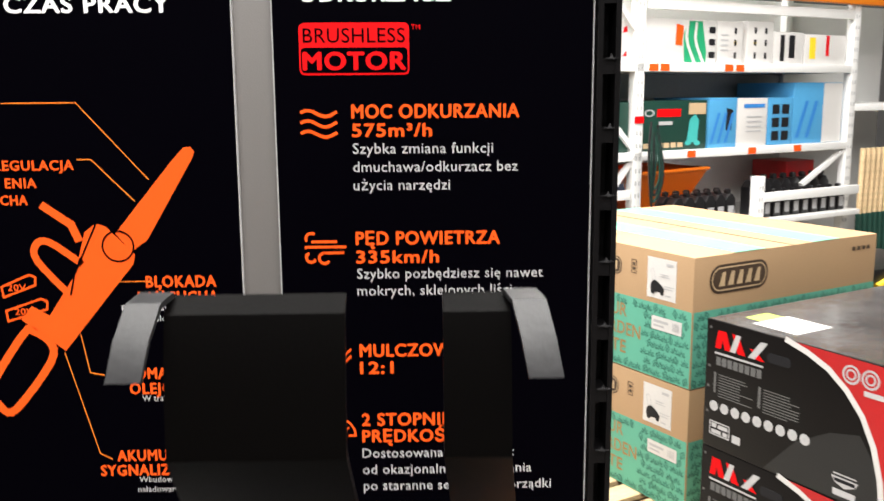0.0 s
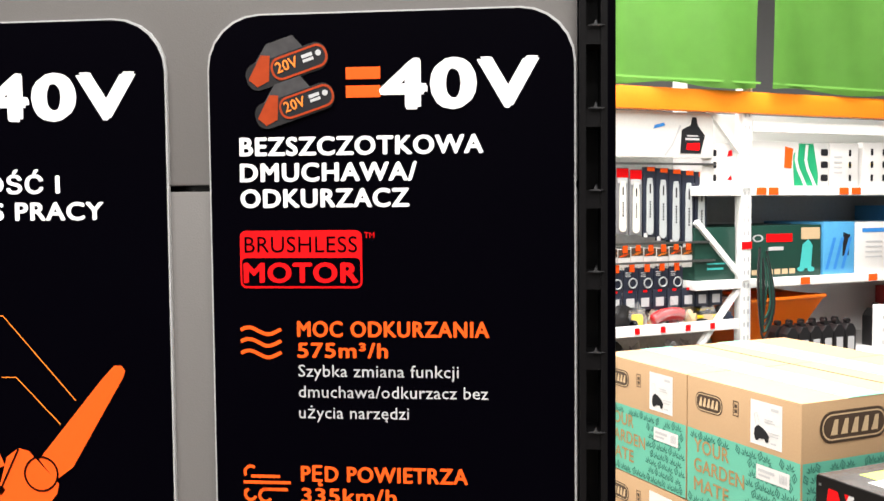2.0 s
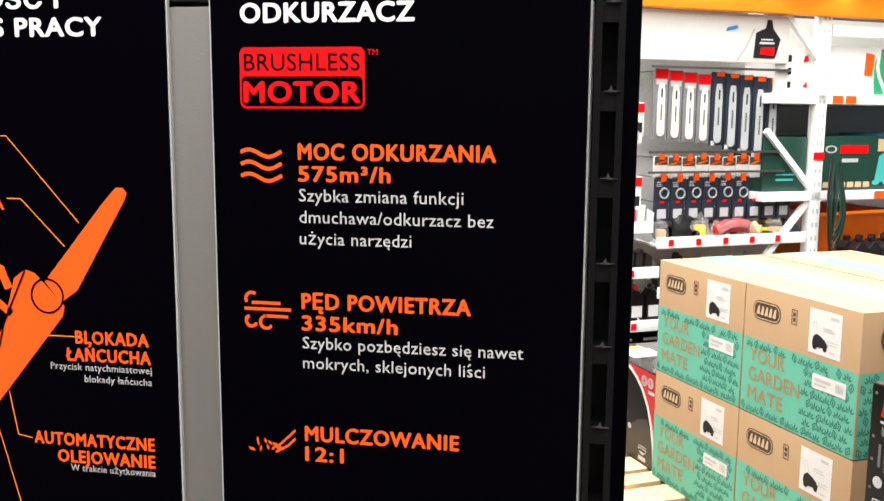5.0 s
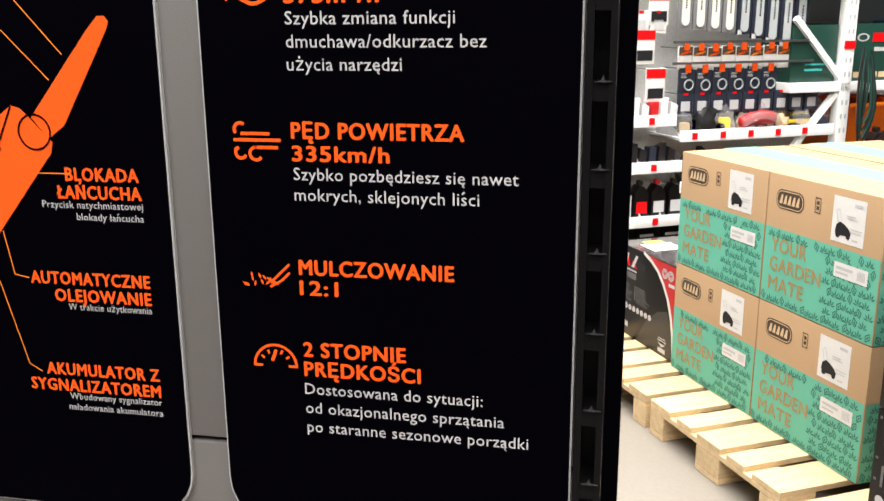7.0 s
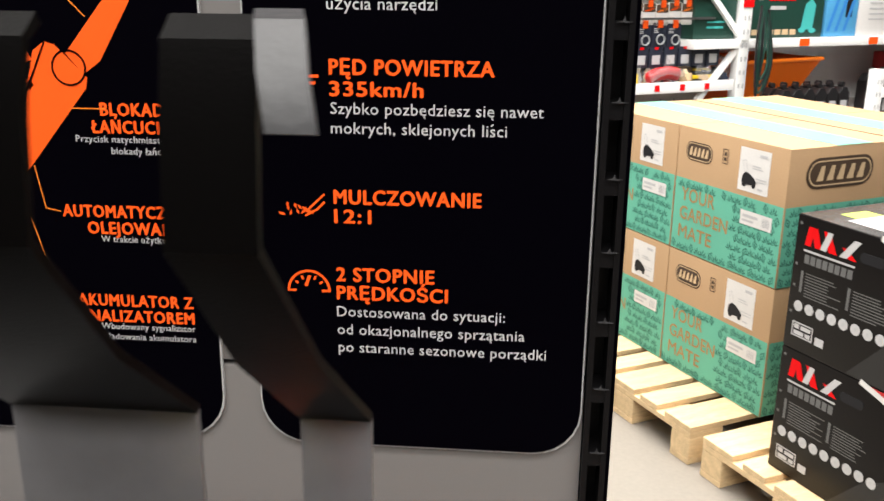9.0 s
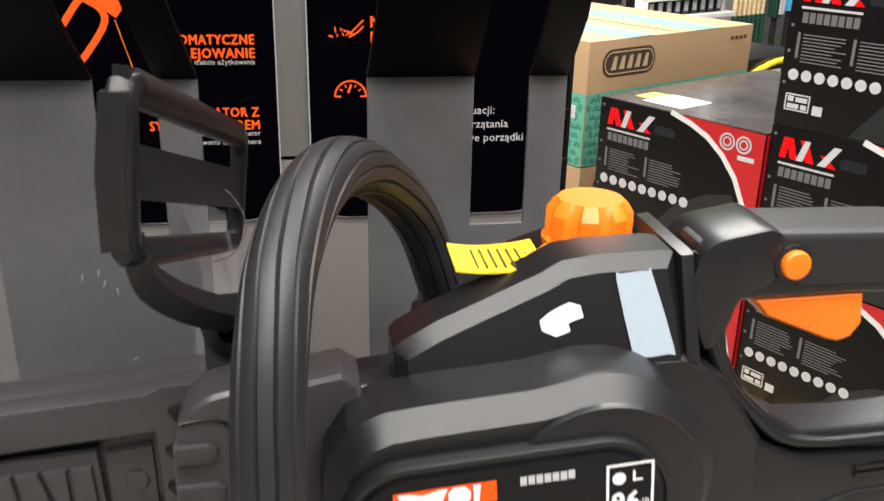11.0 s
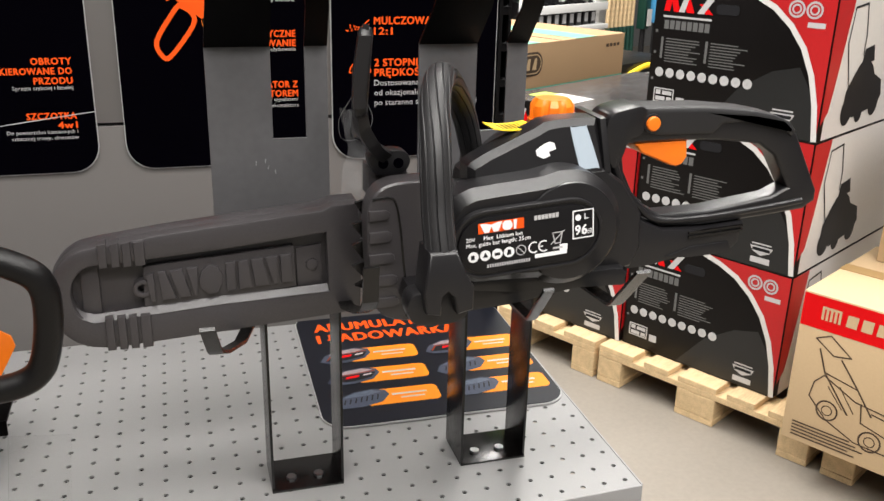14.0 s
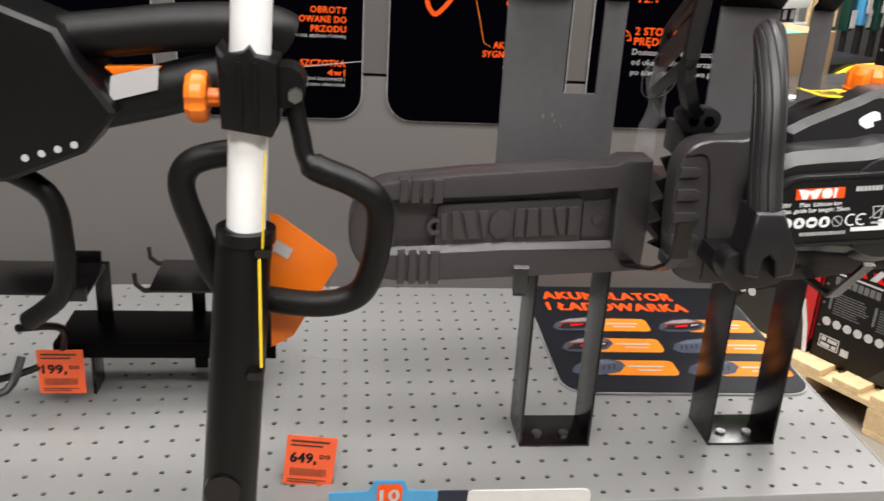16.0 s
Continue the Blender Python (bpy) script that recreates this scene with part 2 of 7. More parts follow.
def smooth_path(points, steps=6):
    """A curve through the points."""
    P = [Vector(p) for p in points]
    out = []
    for i in range(len(P) - 1):
        a, b, c, d = P[max(i - 1, 0)], P[i], P[i + 1], P[min(i + 2, len(P) - 1)]
        for k in range(steps):
            t = k / steps
            out.append(0.5 * ((2 * b) + (c - a) * t + (2 * a - 5 * b + 4 * c - d) * t * t + (3 * b - a - 3 * c + d) * t ** 3))
    out.append(P[-1])
    return out


def ribbon(path, width_vec, thick):
    """A flat strip along points, width_vec across it."""
    bm = bmesh.new()
    w = Vector(width_vec) / 2
    pts = [Vector(p) for p in path]
    rows = []
    for i, p in enumerate(pts):
        d = (pts[min(i + 1, len(pts) - 1)] - pts[max(i - 1, 0)]).normalized()
        n = d.cross(w).normalized() * thick / 2
        rows.append([bm.verts.new(q) for q in (p + w + n, p - w + n, p - w - n, p + w - n)])
    for A, B in zip(rows, rows[1:]):
        for k in range(4):
            bm.faces.new((A[k], A[(k + 1) % 4], B[(k + 1) % 4], B[k]))
    bm.faces.new(rows[0])
    bm.faces.new(rows[-1])
    return bm


def strip(rows, thick):
    """A bent sheet: rows of left x, right x, y and z."""
    bm = bmesh.new()
    P = [(Vector((a, y, z)), Vector((b, y, z))) for a, b, y, z in rows]
    R = []
    for i, (l, r) in enumerate(P):
        d = (P[min(i + 1, len(P) - 1)][0] - P[max(i - 1, 0)][0])
        n = Vector((0, d.z, -d.y)).normalized() * thick / 2
        R.append([bm.verts.new(q) for q in (l + n, r + n, r - n, l - n)])
    for A, B in zip(R, R[1:]):
        for k in range(4):
            bm.faces.new((A[k], A[(k + 1) % 4], B[(k + 1) % 4], B[k]))
    bm.faces.new(R[0])
    bm.faces.new(R[-1])
    return bm


def type_mesh(name, text, cap, spacing):
    cu = bpy.data.curves.new(name, "FONT")
    cu.body, cu.size, cu.space_character = text, cap / 0.73, spacing
    cu.resolution_u = 4 if cap > 0.009 else 2
    tmp = bpy.data.objects.new(name, cu)
    scene.collection.objects.link(tmp)
    me = bpy.data.meshes.new_from_object(tmp.evaluated_get(bpy.context.evaluated_depsgraph_get()))
    bpy.data.objects.remove(tmp)
    return me


PLAIN = {"ę": "e", "ą": "a", "ś": "s", "ć": "c", "ń": "n"}


def words(name, text, x, z, cap, material, parent, y, width=None, bold=0.0, right=False, m=None):
    """A line of writing with its left (or right) end at x and its foot at z; cap: the height of its capitals."""
    spacing = 1.1 if bold > 0.03 else 1.04
    base = "".join(PLAIN.get(c, c) for c in text)
    me = type_mesh(name, base, cap, spacing)
    extra = []
    for n, c in enumerate(text):
        if c in PLAIN:
            last = type_mesh(name, base[:n + 1], cap, spacing)
            edge = max(v.co.x for v in last.vertices)
            if c in "ęą":
                extra += stroke([(edge - cap * 0.12, 0.0), (edge - cap * 0.2, -cap * 0.13), (edge - cap * 0.08, -cap * 0.22)], cap * 0.09)
            else:
                extra += stroke([(edge - cap * 0.34, cap * 0.84), (edge - cap * 0.18, cap * 1.02)], cap * 0.1)
    heavy = bmesh.new()
    heavy.from_mesh(me)
    for quad in extra:
        heavy.faces.new([heavy.verts.new((px, pz, 0)) for px, pz in quad])
    heavy.to_mesh(me)
    heavy.free()
    xs = [v.co.x for v in me.vertices] or [0, 1]
    lo, hi = min(xs), max(xs)
    k = width / (hi - lo) if width else 1.0
    for v in me.vertices:
        px, pz = (v.co.x - (hi if right else lo)) * k, v.co.y
        v.co = (x + px, y, z + pz)
    if bold > 0.015:
        heavy = bmesh.new()
        b = bold * cap
        for n, (dx, dz) in enumerate(((0, 0), (b, 0), (-b, 0), (0, b * 0.7), (0, -b * 0.7), (b * 0.7, b * 0.6), (-b * 0.7, -b * 0.6))):
            me.transform(Matrix.Translation((dx, -0.00002, dz)))
            heavy.from_mesh(me)
            me.transform(Matrix.Translation((-dx, 0, -dz)))
        heavy.to_mesh(me)
        heavy.free()
    me.materials.clear()
    me.materials.append(material)
    ob = new(name, me)
    ob.parent = parent
    if m is not None:
        ob.matrix_local = m
    return ob


# ---- the hall ----
def setting(name, bm, material, label, category):
    return tagged(obj(name, bm, material), label, category, kind="structure")


setting("floor", block(-8, 9, -6, 11, FLOOR - 0.2, FLOOR), CONCRETE, "pale smooth concrete shop floor", "floor")
setting("ceiling", block(-8, 9, -6, 11, CEILING, CEILING + 0.2), ROOF_PAINT, "grey sheet-metal hall roof", "ceiling")
# walls added out of view to close the hall and dim reflections
setting("wall_south", block(-8, 9, -6.2, -6, FLOOR, CEILING), WALL_PAINT, "plain dark grey wall added to close the hall", "wall")
setting("wall_north", block(-8, 9, 11, 11.2, FLOOR, CEILING), WALL_PAINT, "plain dark grey wall added to close the hall", "wall")
setting("wall_west", block(-8.2, -8, -6, 11, FLOOR, CEILING), WALL_PAINT, "plain dark grey wall added to close the hall", "wall")
setting("wall_east", block(9, 9.2, -6, 11, FLOOR, CEILING), WALL_PAINT, "plain dark grey wall added to close the hall", "wall")

# ---- the display stand ----
def inv(ob):
    return ob.matrix_world.inverted()


stand = thing("display_stand", pose(-0.6, PANEL, FLOOR), "grey steel shop display stand with perforated shelf", "display stand")
SI = inv(stand)
for z0, z1 in ((SHELF - 0.39, 1.129), (1.133, 1.529), (1.533, 1.929), (1.933, 2.3)):
    part("back_panel", block(-1.5, 0.07, PANEL, PANEL + 0.018, z0, z1, 0.0015), PANEL_GREY, stand, at=SI)
part("core_board", block(-1.5, 0.07, PANEL + 0.016, PANEL + 0.05, FLOOR, 2.3), BLACK_STEEL, stand, at=SI)
bm = bmesh.new()


def add_block(bm, x0, x1, y0, y1, z0, z1):
    v = [bm.verts.new((x, y, z)) for z in (z0, z1) for y in (y0, y1) for x in (x0, x1)]
    for q in ((0, 2, 3, 1), (4, 5, 7, 6), (0, 1, 5, 4), (2, 6, 7, 3), (0, 4, 6, 2), (1, 3, 7, 5)):
        bm.faces.new([v[i] for i in q])


add_block(bm, 0.0705, 0.0745, 0.764, 0.83, FLOOR, 2.3)
add_block(bm, 0.0835, 0.0875, 0.764, 0.83, FLOOR, 2.3)
add_block(bm, 0.0745, 0.0835, 0.79, 0.83, FLOOR, 2.3)
for i in range(50):
    zz = -0.2 + 0.05 * i + 0.016
    add_block(bm, 0.0745, 0.0835, 0.765, 0.79, zz, zz + 0.011)
part("rear_post", block(0.066, 0.099, 0.835, 0.92, FLOOR, 2.3, 0.002), BLACK_PRINT, stand, at=SI)
part("upright", bm, paint("black_upright_coat", (0.0035, 0.0032, 0.0036), 0.4, vary=0.2, grain=300, bump=0.03, spec=0.12), stand, "black steel upright with a ladder of slots", at=SI)

# small bright hook shapes at the foot of each slot
for i in range(24, 38):
    zz = -0.2 + 0.05 * i + 0.016
    part("slot_hook", prism([(0.0755, zz + 0.0112), (0.079, zz + 0.0118), (0.0805, zz + 0.0148), (0.0813, zz + 0.0118), (0.086, zz + 0.0112), (0.081, zz + 0.0107)], 0.7625, 0.764), LIP_GREY, stand, "small bright hook at the slot's foot", at=SI)

def skew(bm):
    """The shelf hangs a little askew to the panel."""
    for v in bm.verts:
        v.co.y += 0.035 * (v.co.x + 0.385)
    return bm


# the perforated shelf: a grid of cells, each with its hole
bm = bmesh.new()
X0, Y0, PITCH, DEEP, HOLE = -1.4975, 0.26325, 0.025, 0.0275, 0.0029
nx, ny = 63, 19
X1, Y1 = X0 + nx * PITCH, Y0 + ny * DEEP
grid = [[bm.verts.new((X0 + i * PITCH, Y0 + j * DEEP, SHELF)) for j in range(ny + 1)] for i in range(nx + 1)]
for i in range(nx):
    for j in range(ny):
        cx, cy = X0 + (i + 0.5) * PITCH, Y0 + (j + 0.5) * DEEP
        q = [grid[i][j], grid[i + 1][j], grid[i + 1][j + 1], grid[i][j + 1]]
        top = [bm.verts.new((cx + HOLE * math.cos(radians(a)), cy + HOLE * math.sin(radians(a)), SHELF)) for a in range(225, 585, 45)]
        low = [bm.verts.new((v.co.x, v.co.y, SHELF - 0.002)) for v in top]
        for k in range(4):
            bm.faces.new((q[k], q[(k + 1) % 4], top[(2 * k + 2) % 8], top[2 * k + 1]))
            bm.faces.new((q[k], top[2 * k + 1], top[2 * k]))
        for k in range(8):
            bm.faces.new((top[k], top[(k + 1) % 8], low[(k + 1) % 8], low[k]))
skew(bm)
part("shelf_plate", bm, SHELF_GREY, stand, "light grey perforated shelf plate", at=SI)
# added black sheet: stands in for the shade seen through the holes
part("hole_shade_sheet", skew(block(X0, 0.0, Y0 + 0.004, Y1 - 0.03, SHELF - 0.05, SHELF - 0.012)), MATT_BLACK, stand, at=SI)
part("shelf_lip", skew(block(X0, X1, Y0 - 0.003, Y0, SHELF - 0.06, SHELF + 0.001, 0.0008)), SHELF_GREY, stand, at=SI)
part("shelf_side", block(X1, X1 + 0.002, Y0 + 0.016, Y1 + 0.012, SHELF - 0.06, SHELF + 0.001, 0.0006), SHELF_GREY, stand, at=SI)
part("base_cabinet", block(-1.3, 0.07, 0.4, PANEL, FLOOR, SHELF - 0.45, 0.004), PANEL_GREY, stand, at=SI)


# ---- the printed sheets ----
def info_sheet(x0, x1, label):
    ob = thing("information_sheet", pose((x0 + x1) / 2, SHEET, 1.072), label, "information sheet", "sheets on the display panel")
    m = inv(ob)
    part("core", prism(rounded(x0 - 0.0012, x1 + 0.0012, 1.0708, 1.6412, 0.034), SHEET + 0.0008, PANEL), SHEET_EDGE, ob, "white edge of the foam board", at=m)
    part("face", prism(rounded(x0, x1, 1.072, 1.64, 0.034), SHEET, SHEET + 0.0008), BLACK_PRINT, ob, at=m)
    return ob, m


INK = SHEET - 0.0006
s1, m1 = info_sheet(-0.164, 0.0675, "black information sheet with orange and white Polish text on a blower")
for text, x, z, cap, w, ink, bold in (
        ("40V", -0.0515, 1.5805, 0.0305, 0.0955, HEAD_WHITE, 0.075),
        ("BEZSZCZOTKOWA", -0.144, 1.5515, 0.0118, 0.155, HEAD_WHITE, 0.055),
        ("DMUCHAWA/", -0.144, 1.535, 0.0118, 0.113, HEAD_WHITE, 0.055),
        ("ODKURZACZ", -0.144, 1.5185, 0.0118, 0.108, HEAD_WHITE, 0.055),
        ("MOC ODKURZANIA", -0.1085, 1.4355, 0.0102, 0.1225, ORANGE_INK, 0.045),
        ("575m³/h", -0.1085, 1.422, 0.0098, 0.058, ORANGE_INK, 0.045),
        ("Szybka zmiana funkcji", -0.1085, 1.4095, 0.0082, 0.1035, WHITE_INK, 0.005),
        ("dmuchawa/odkurzacz bez", -0.1085, 1.396, 0.0082, 0.122, WHITE_INK, 0.005),
        ("użycia narzędzi", -0.1085, 1.3825, 0.0082, 0.0715, WHITE_INK, 0.005),
        ("PĘD POWIETRZA", -0.1075, 1.3415, 0.0102, 0.1075, ORANGE_INK, 0.045),
        ("335km/h", -0.1075, 1.3275, 0.0098, 0.0615, ORANGE_INK, 0.045),
        ("Szybko pozbędziesz się nawet", -0.1075, 1.3155, 0.0082, 0.1405, WHITE_INK, 0.005),
        ("mokrych, sklejonych liści", -0.1075, 1.3025, 0.0082, 0.117, WHITE_INK, 0.005),
        ("MULCZOWANIE", -0.1065, 1.2545, 0.0102, 0.1, ORANGE_INK, 0.045),
        ("12:1", -0.1065, 1.241, 0.0098, 0.025, ORANGE_INK, 0.045),
        ("2 STOPNIE", -0.106, 1.199, 0.0102, 0.068, ORANGE_INK, 0.045),
        ("PRĘDKOŚCI", -0.106, 1.1855, 0.0102, 0.0775, ORANGE_INK, 0.045),
        ("Dostosowana do sytuacji:", -0.1065, 1.1725, 0.0082, 0.1185, WHITE_INK, 0.005),
        ("od okazjonalnego sprzątania", -0.1065, 1.159, 0.0082, 0.1325, WHITE_INK, 0.005),
        ("po staranne sezonowe porządki", -0.106, 1.1455, 0.0082, 0.1475, WHITE_INK, 0.005)):
    words("lettering", text, x, z, cap, ink, s1, INK, w, bold, m=m1)
print_on("equals_sign", [rect(-0.075, -0.053, 1.5985, 1.606), rect(-0.075, -0.053, 1.587, 1.5945)], ORANGE_INK, s1, INK, m1)
# red badge: outlined plate, upper word dark on red, lower word red on dark
print_on("badge", [rounded(-0.1455, -0.066, 1.4665, 1.5035, 0.004)], RED_INK, s1, INK, m1)
print_on("badge_field", [rounded(-0.1443, -0.0672, 1.468, 1.486, 0.003)], BLACK_PRINT, s1, INK - 0.0003, m1)
words("lettering", "BRUSHLESS", -0.1425, 1.4895, 0.0108, BLACK_PRINT, s1, INK - 0.0003, 0.0735, 0.01, m=m1)
words("lettering", "MOTOR", -0.1425, 1.4705, 0.0128, RED_INK, s1, INK - 0.0006, 0.0735, 0.06, m=m1)
words("lettering", "TM", -0.0645, 1.4985, 0.0038, RED_INK, s1, INK, 0.0065, 0.0, m=m1)


def wave(x, z, w):
    return [(x + w * i / 14, z + 0.0022 * math.sin(i / 14 * 2 * math.pi * 1.0 + 0.4)) for i in range(15)]


print_on("wave_icon", [q for k in range(3) for q in stroke(wave(-0.1455, 1.424 + 0.0075 * k, 0.0255), 0.0023)], ORANGE_INK, s1, INK, m1)
wind = stroke([(-0.141, 1.337), (-0.111, 1.337)], 0.002) + stroke([(-0.128, 1.3325), (-0.113, 1.3325)], 0.002) + stroke([(-0.1405, 1.342)] + arc(-0.1365, 1.3435, 0.004, 200, 60), 0.002) + stroke([(-0.136, 1.341), (-0.118, 1.341)], 0.002) + stroke([(-0.1405, 1.331)] + arc(-0.137, 1.329, 0.0035, 120, 330), 0.002) + stroke(arc(-0.127, 1.3285, 0.004, 90, 320), 0.002)
print_on("wind_icon", [[(x - 0.0045, z + 0.003) for x, z in p] for p in wind], ORANGE_INK, s1, INK, m1)["kind"] = "stuff"
random.seed(4)
mulch = []
for k in range(11):
    cx, cz, a = -0.139 + 0.0018 * k + random.uniform(-0.001, 0.001), 1.2475 + random.uniform(-0.004, 0.006) * (1 - k / 16), random.uniform(0, 6.28)
    mulch.append([(cx + 0.0022 * math.cos(a), cz + 0.0022 * math.sin(a)), (cx - 0.0009 * math.sin(a), cz + 0.0009 * math.cos(a)), (cx - 0.0022 * math.cos(a), cz - 0.0022 * math.sin(a)), (cx + 0.0009 * math.sin(a), cz - 0.0009 * math.cos(a))])
mulch += stroke([(-0.121, 1.247), (-0.109, 1.2585)], 0.0015) + stroke([(-0.122, 1.2435), (-0.114, 1.248), (-0.109, 1.253)], 0.0015) + stroke([(-0.124, 1.249), (-0.117, 1.2455)], 0.0015)
print_on("mulch_icon", [[(x - 0.0045, z + 0.002) for x, z in p] for p in mulch], ORANGE_INK, s1, INK, m1)["kind"] = "stuff"
dial = stroke(arc(-0.1215, 1.1885, 0.0145, 0, 180, 18), 0.0017) + stroke([(-0.136, 1.1885), (-0.131, 1.1885)], 0.0017) + stroke([(-0.112, 1.1885), (-0.107, 1.1885)], 0.0017) + stroke([(-0.1235, 1.1925), (-0.121, 1.199)], 0.0022)
for a in (35, 65, 115, 145):
    dial += stroke([(-0.1215 + 0.0095 * math.cos(radians(a)), 1.1885 + 0.0095 * math.sin(radians(a))), (-0.1215 + 0.0115 * math.cos(radians(a)), 1.1885 + 0.0115 * math.sin(radians(a)))], 0.0014)
print_on("dial_icon", [[(x - 0.0045, z + 0.0025) for x, z in p] for p in dial], ORANGE_INK, s1, INK, m1)["kind"] = "stuff"


PACK_BODY = paint("charcoal_pack_ink", (0.022, 0.021, 0.022), 0.5, vary=0.3, grain=200, bump=0, spec=0.1)
PACK_TOP = paint("grey_pack_ink", (0.05, 0.048, 0.05), 0.5, vary=0.3, grain=200, bump=0, spec=0.1)
RUST_INK = paint("rust_orange_ink", (0.3, 0.04, 0.01), 0.5, vary=0.2, grain=200, bump=0, spec=0.1)


def printed_battery(cx, cz, k, parent, m, y):
    """A picture of a battery pack: dark body, orange clip, lettered side."""
    def turn(p, a=radians(18)):
        return [(cx + k * (x * math.cos(a) - z * math.sin(a)), cz + k * (x * math.sin(a) + z * math.cos(a))) for x, z in p]
    body = turn(rounded(-1, 1, -0.34, 0.3, 0.28))
    top = turn([(-0.7, 0.28), (-0.3, 0.62), (0.35, 0.62), (0.5, 0.28)])
    side = turn(rounded(-0.35, 0.97, -0.27, 0.22, 0.22))
    print_on("battery_picture", [body], PACK_BODY, parent, y, m)
    print_on("battery_top", [top], PACK_TOP, parent, y - 0.0002, m)
    print_on("battery_clip", [turn([(-0.95, -0.02), (-0.5, 0.42), (-0.3, 0.34), (-0.5, -0.2), (-0.8, -0.25)])], RUST_INK, parent, y - 0.0003, m)
    print_on("battery_side", [side], DARK_INK, parent, y - 0.0004, m)
    print_on("battery_rim", stroke(side + side[:1], k * 0.05), RUST_INK, parent, y - 0.0006, m)
    words("lettering", "20V", 0, 0, k * 0.26, AMBER_INK, parent, 0, k * 0.52, 0.02, m=m @ Matrix.Translation((cx - k * 0.2, y - 0.0008, cz - k * 0.18)) @ pose(0, 0, 0, 0, -18, 0))
    print_on("battery_mark", [turn(rect(0.4, 0.66, 0.02, 0.1)), turn(rect(0.4, 0.66, -0.08, -0.01)), turn(circle(0.8, 0.03, 0.07, 10))], GREY_INK, parent, y - 0.0008, m)


printed_battery(-0.113, 1.608, 0.0275, s1, m1, INK)
printed_battery(-0.108, 1.583, 0.0265, s1, m1, INK - 0.001)

s2, m2 = info_sheet(-0.434, -0.194, "black information sheet with an orange chainsaw drawing and text")
for text, x, z, cap, w, ink, bold in (
        ("40V", -0.215, 1.5775, 0.0295, 0.1, HEAD_WHITE, 0.085),
        ("ECZNOŚĆ I", -0.2665, 1.529, 0.0118, 0.105, HEAD_WHITE, 0.055),
        ("I CZAS PRACY", -0.237, 1.5115, 0.0118, 0.127, HEAD_WHITE, 0.055),
        ("REGULACJA", -0.313, 1.3995, 0.0075, 0.058, ORANGE_INK, 0.045),
        ("ENIA", -0.341, 1.3865, 0.0075, 0.0225, ORANGE_INK, 0.045),
        ("CHA", -0.3485, 1.374, 0.0075, 0.0195, ORANGE_INK, 0.045),
        ("BLOKADA", -0.2135, 1.311, 0.009, 0.052, ORANGE_INK, 0.045),
        ("ŁAŃCUCHA", -0.2125, 1.299, 0.009, 0.0605, ORANGE_INK, 0.045),
        ("Przycisk natychmiastowej", -0.212, 1.2925, 0.005, 0.073, WHITE_INK, 0.0),
        ("blokady łańcucha", -0.212, 1.2845, 0.005, 0.0485, WHITE_INK, 0.0),
        ("AUTOMATYCZNE", -0.212, 1.2395, 0.009, 0.088, ORANGE_INK, 0.045),
        ("OLEJOWANIE", -0.212, 1.2275, 0.009, 0.071, ORANGE_INK, 0.045),
        ("W trakcie użytkowania", -0.212, 1.2215, 0.005, 0.062, WHITE_INK, 0.0),
        ("AKUMULATOR Z", -0.211, 1.1735, 0.009, 0.085, ORANGE_INK, 0.045),
        ("SYGNALIZATOREM", -0.211, 1.1615, 0.009, 0.0985, ORANGE_INK, 0.045),
        ("Wbudowany sygnalizator", -0.2105, 1.1555, 0.005, 0.07, WHITE_INK, 0.0),
        ("naładowania akumulatora", -0.2105, 1.1475, 0.005, 0.0715, WHITE_INK, 0.0)):
    words("lettering", text, x, z, cap, ink, s2, INK, w, bold, True, m2)
bar = [(-0.2625, 1.347), (-0.2265, 1.407), (-0.2245, 1.412), (-0.227, 1.4155), (-0.232, 1.4155), (-0.2415, 1.4055), (-0.286, 1.352), (-0.275, 1.338)]
hull = [(-0.3085, 1.3535), (-0.3, 1.3595), (-0.293, 1.3575), (-0.2725, 1.336), (-0.274, 1.329), (-0.329, 1.2625), (-0.3605, 1.287), (-0.352, 1.2975), (-0.339, 1.29), (-0.318, 1.321)]
print_on("saw_drawing", [bar, hull], ORANGE_INK, s2, INK, m2)
print_on("saw_drawing_ring", stroke(arc(-0.2845, 1.3425, 0.0115, 0, 360, 22), 0.0013) + stroke([(-0.3, 1.359), (-0.318, 1.322), (-0.322, 1.306)], 0.0012), BLACK_PRINT, s2, INK - 0.0004, m2)
loop = smooth_path([(-0.356, 0, 1.28), (-0.341, 0, 1.27), (-0.341, 0, 1.254), (-0.37, 0, 1.217), (-0.381, 0, 1.218), (-0.386, 0, 1.236), (-0.366, 0, 1.268), (-0.356, 0, 1.28)], 4)
hand = smooth_path([(-0.324, 0, 1.307), (-0.345, 0, 1.332), (-0.345, 0, 1.344), (-0.335, 0, 1.346), (-0.313, 0, 1.33)], 4)
guard = [(-0.3375, 1.373), (-0.318, 1.359), (-0.3135, 1.348)]
print_on("saw_drawing_handle", stroke([(p.x, p.z) for p in loop], 0.0058) + stroke([(p.x, p.z) for p in hand], 0.0052) + stroke(guard, 0.006), ORANGE_INK, s2, INK, m2)
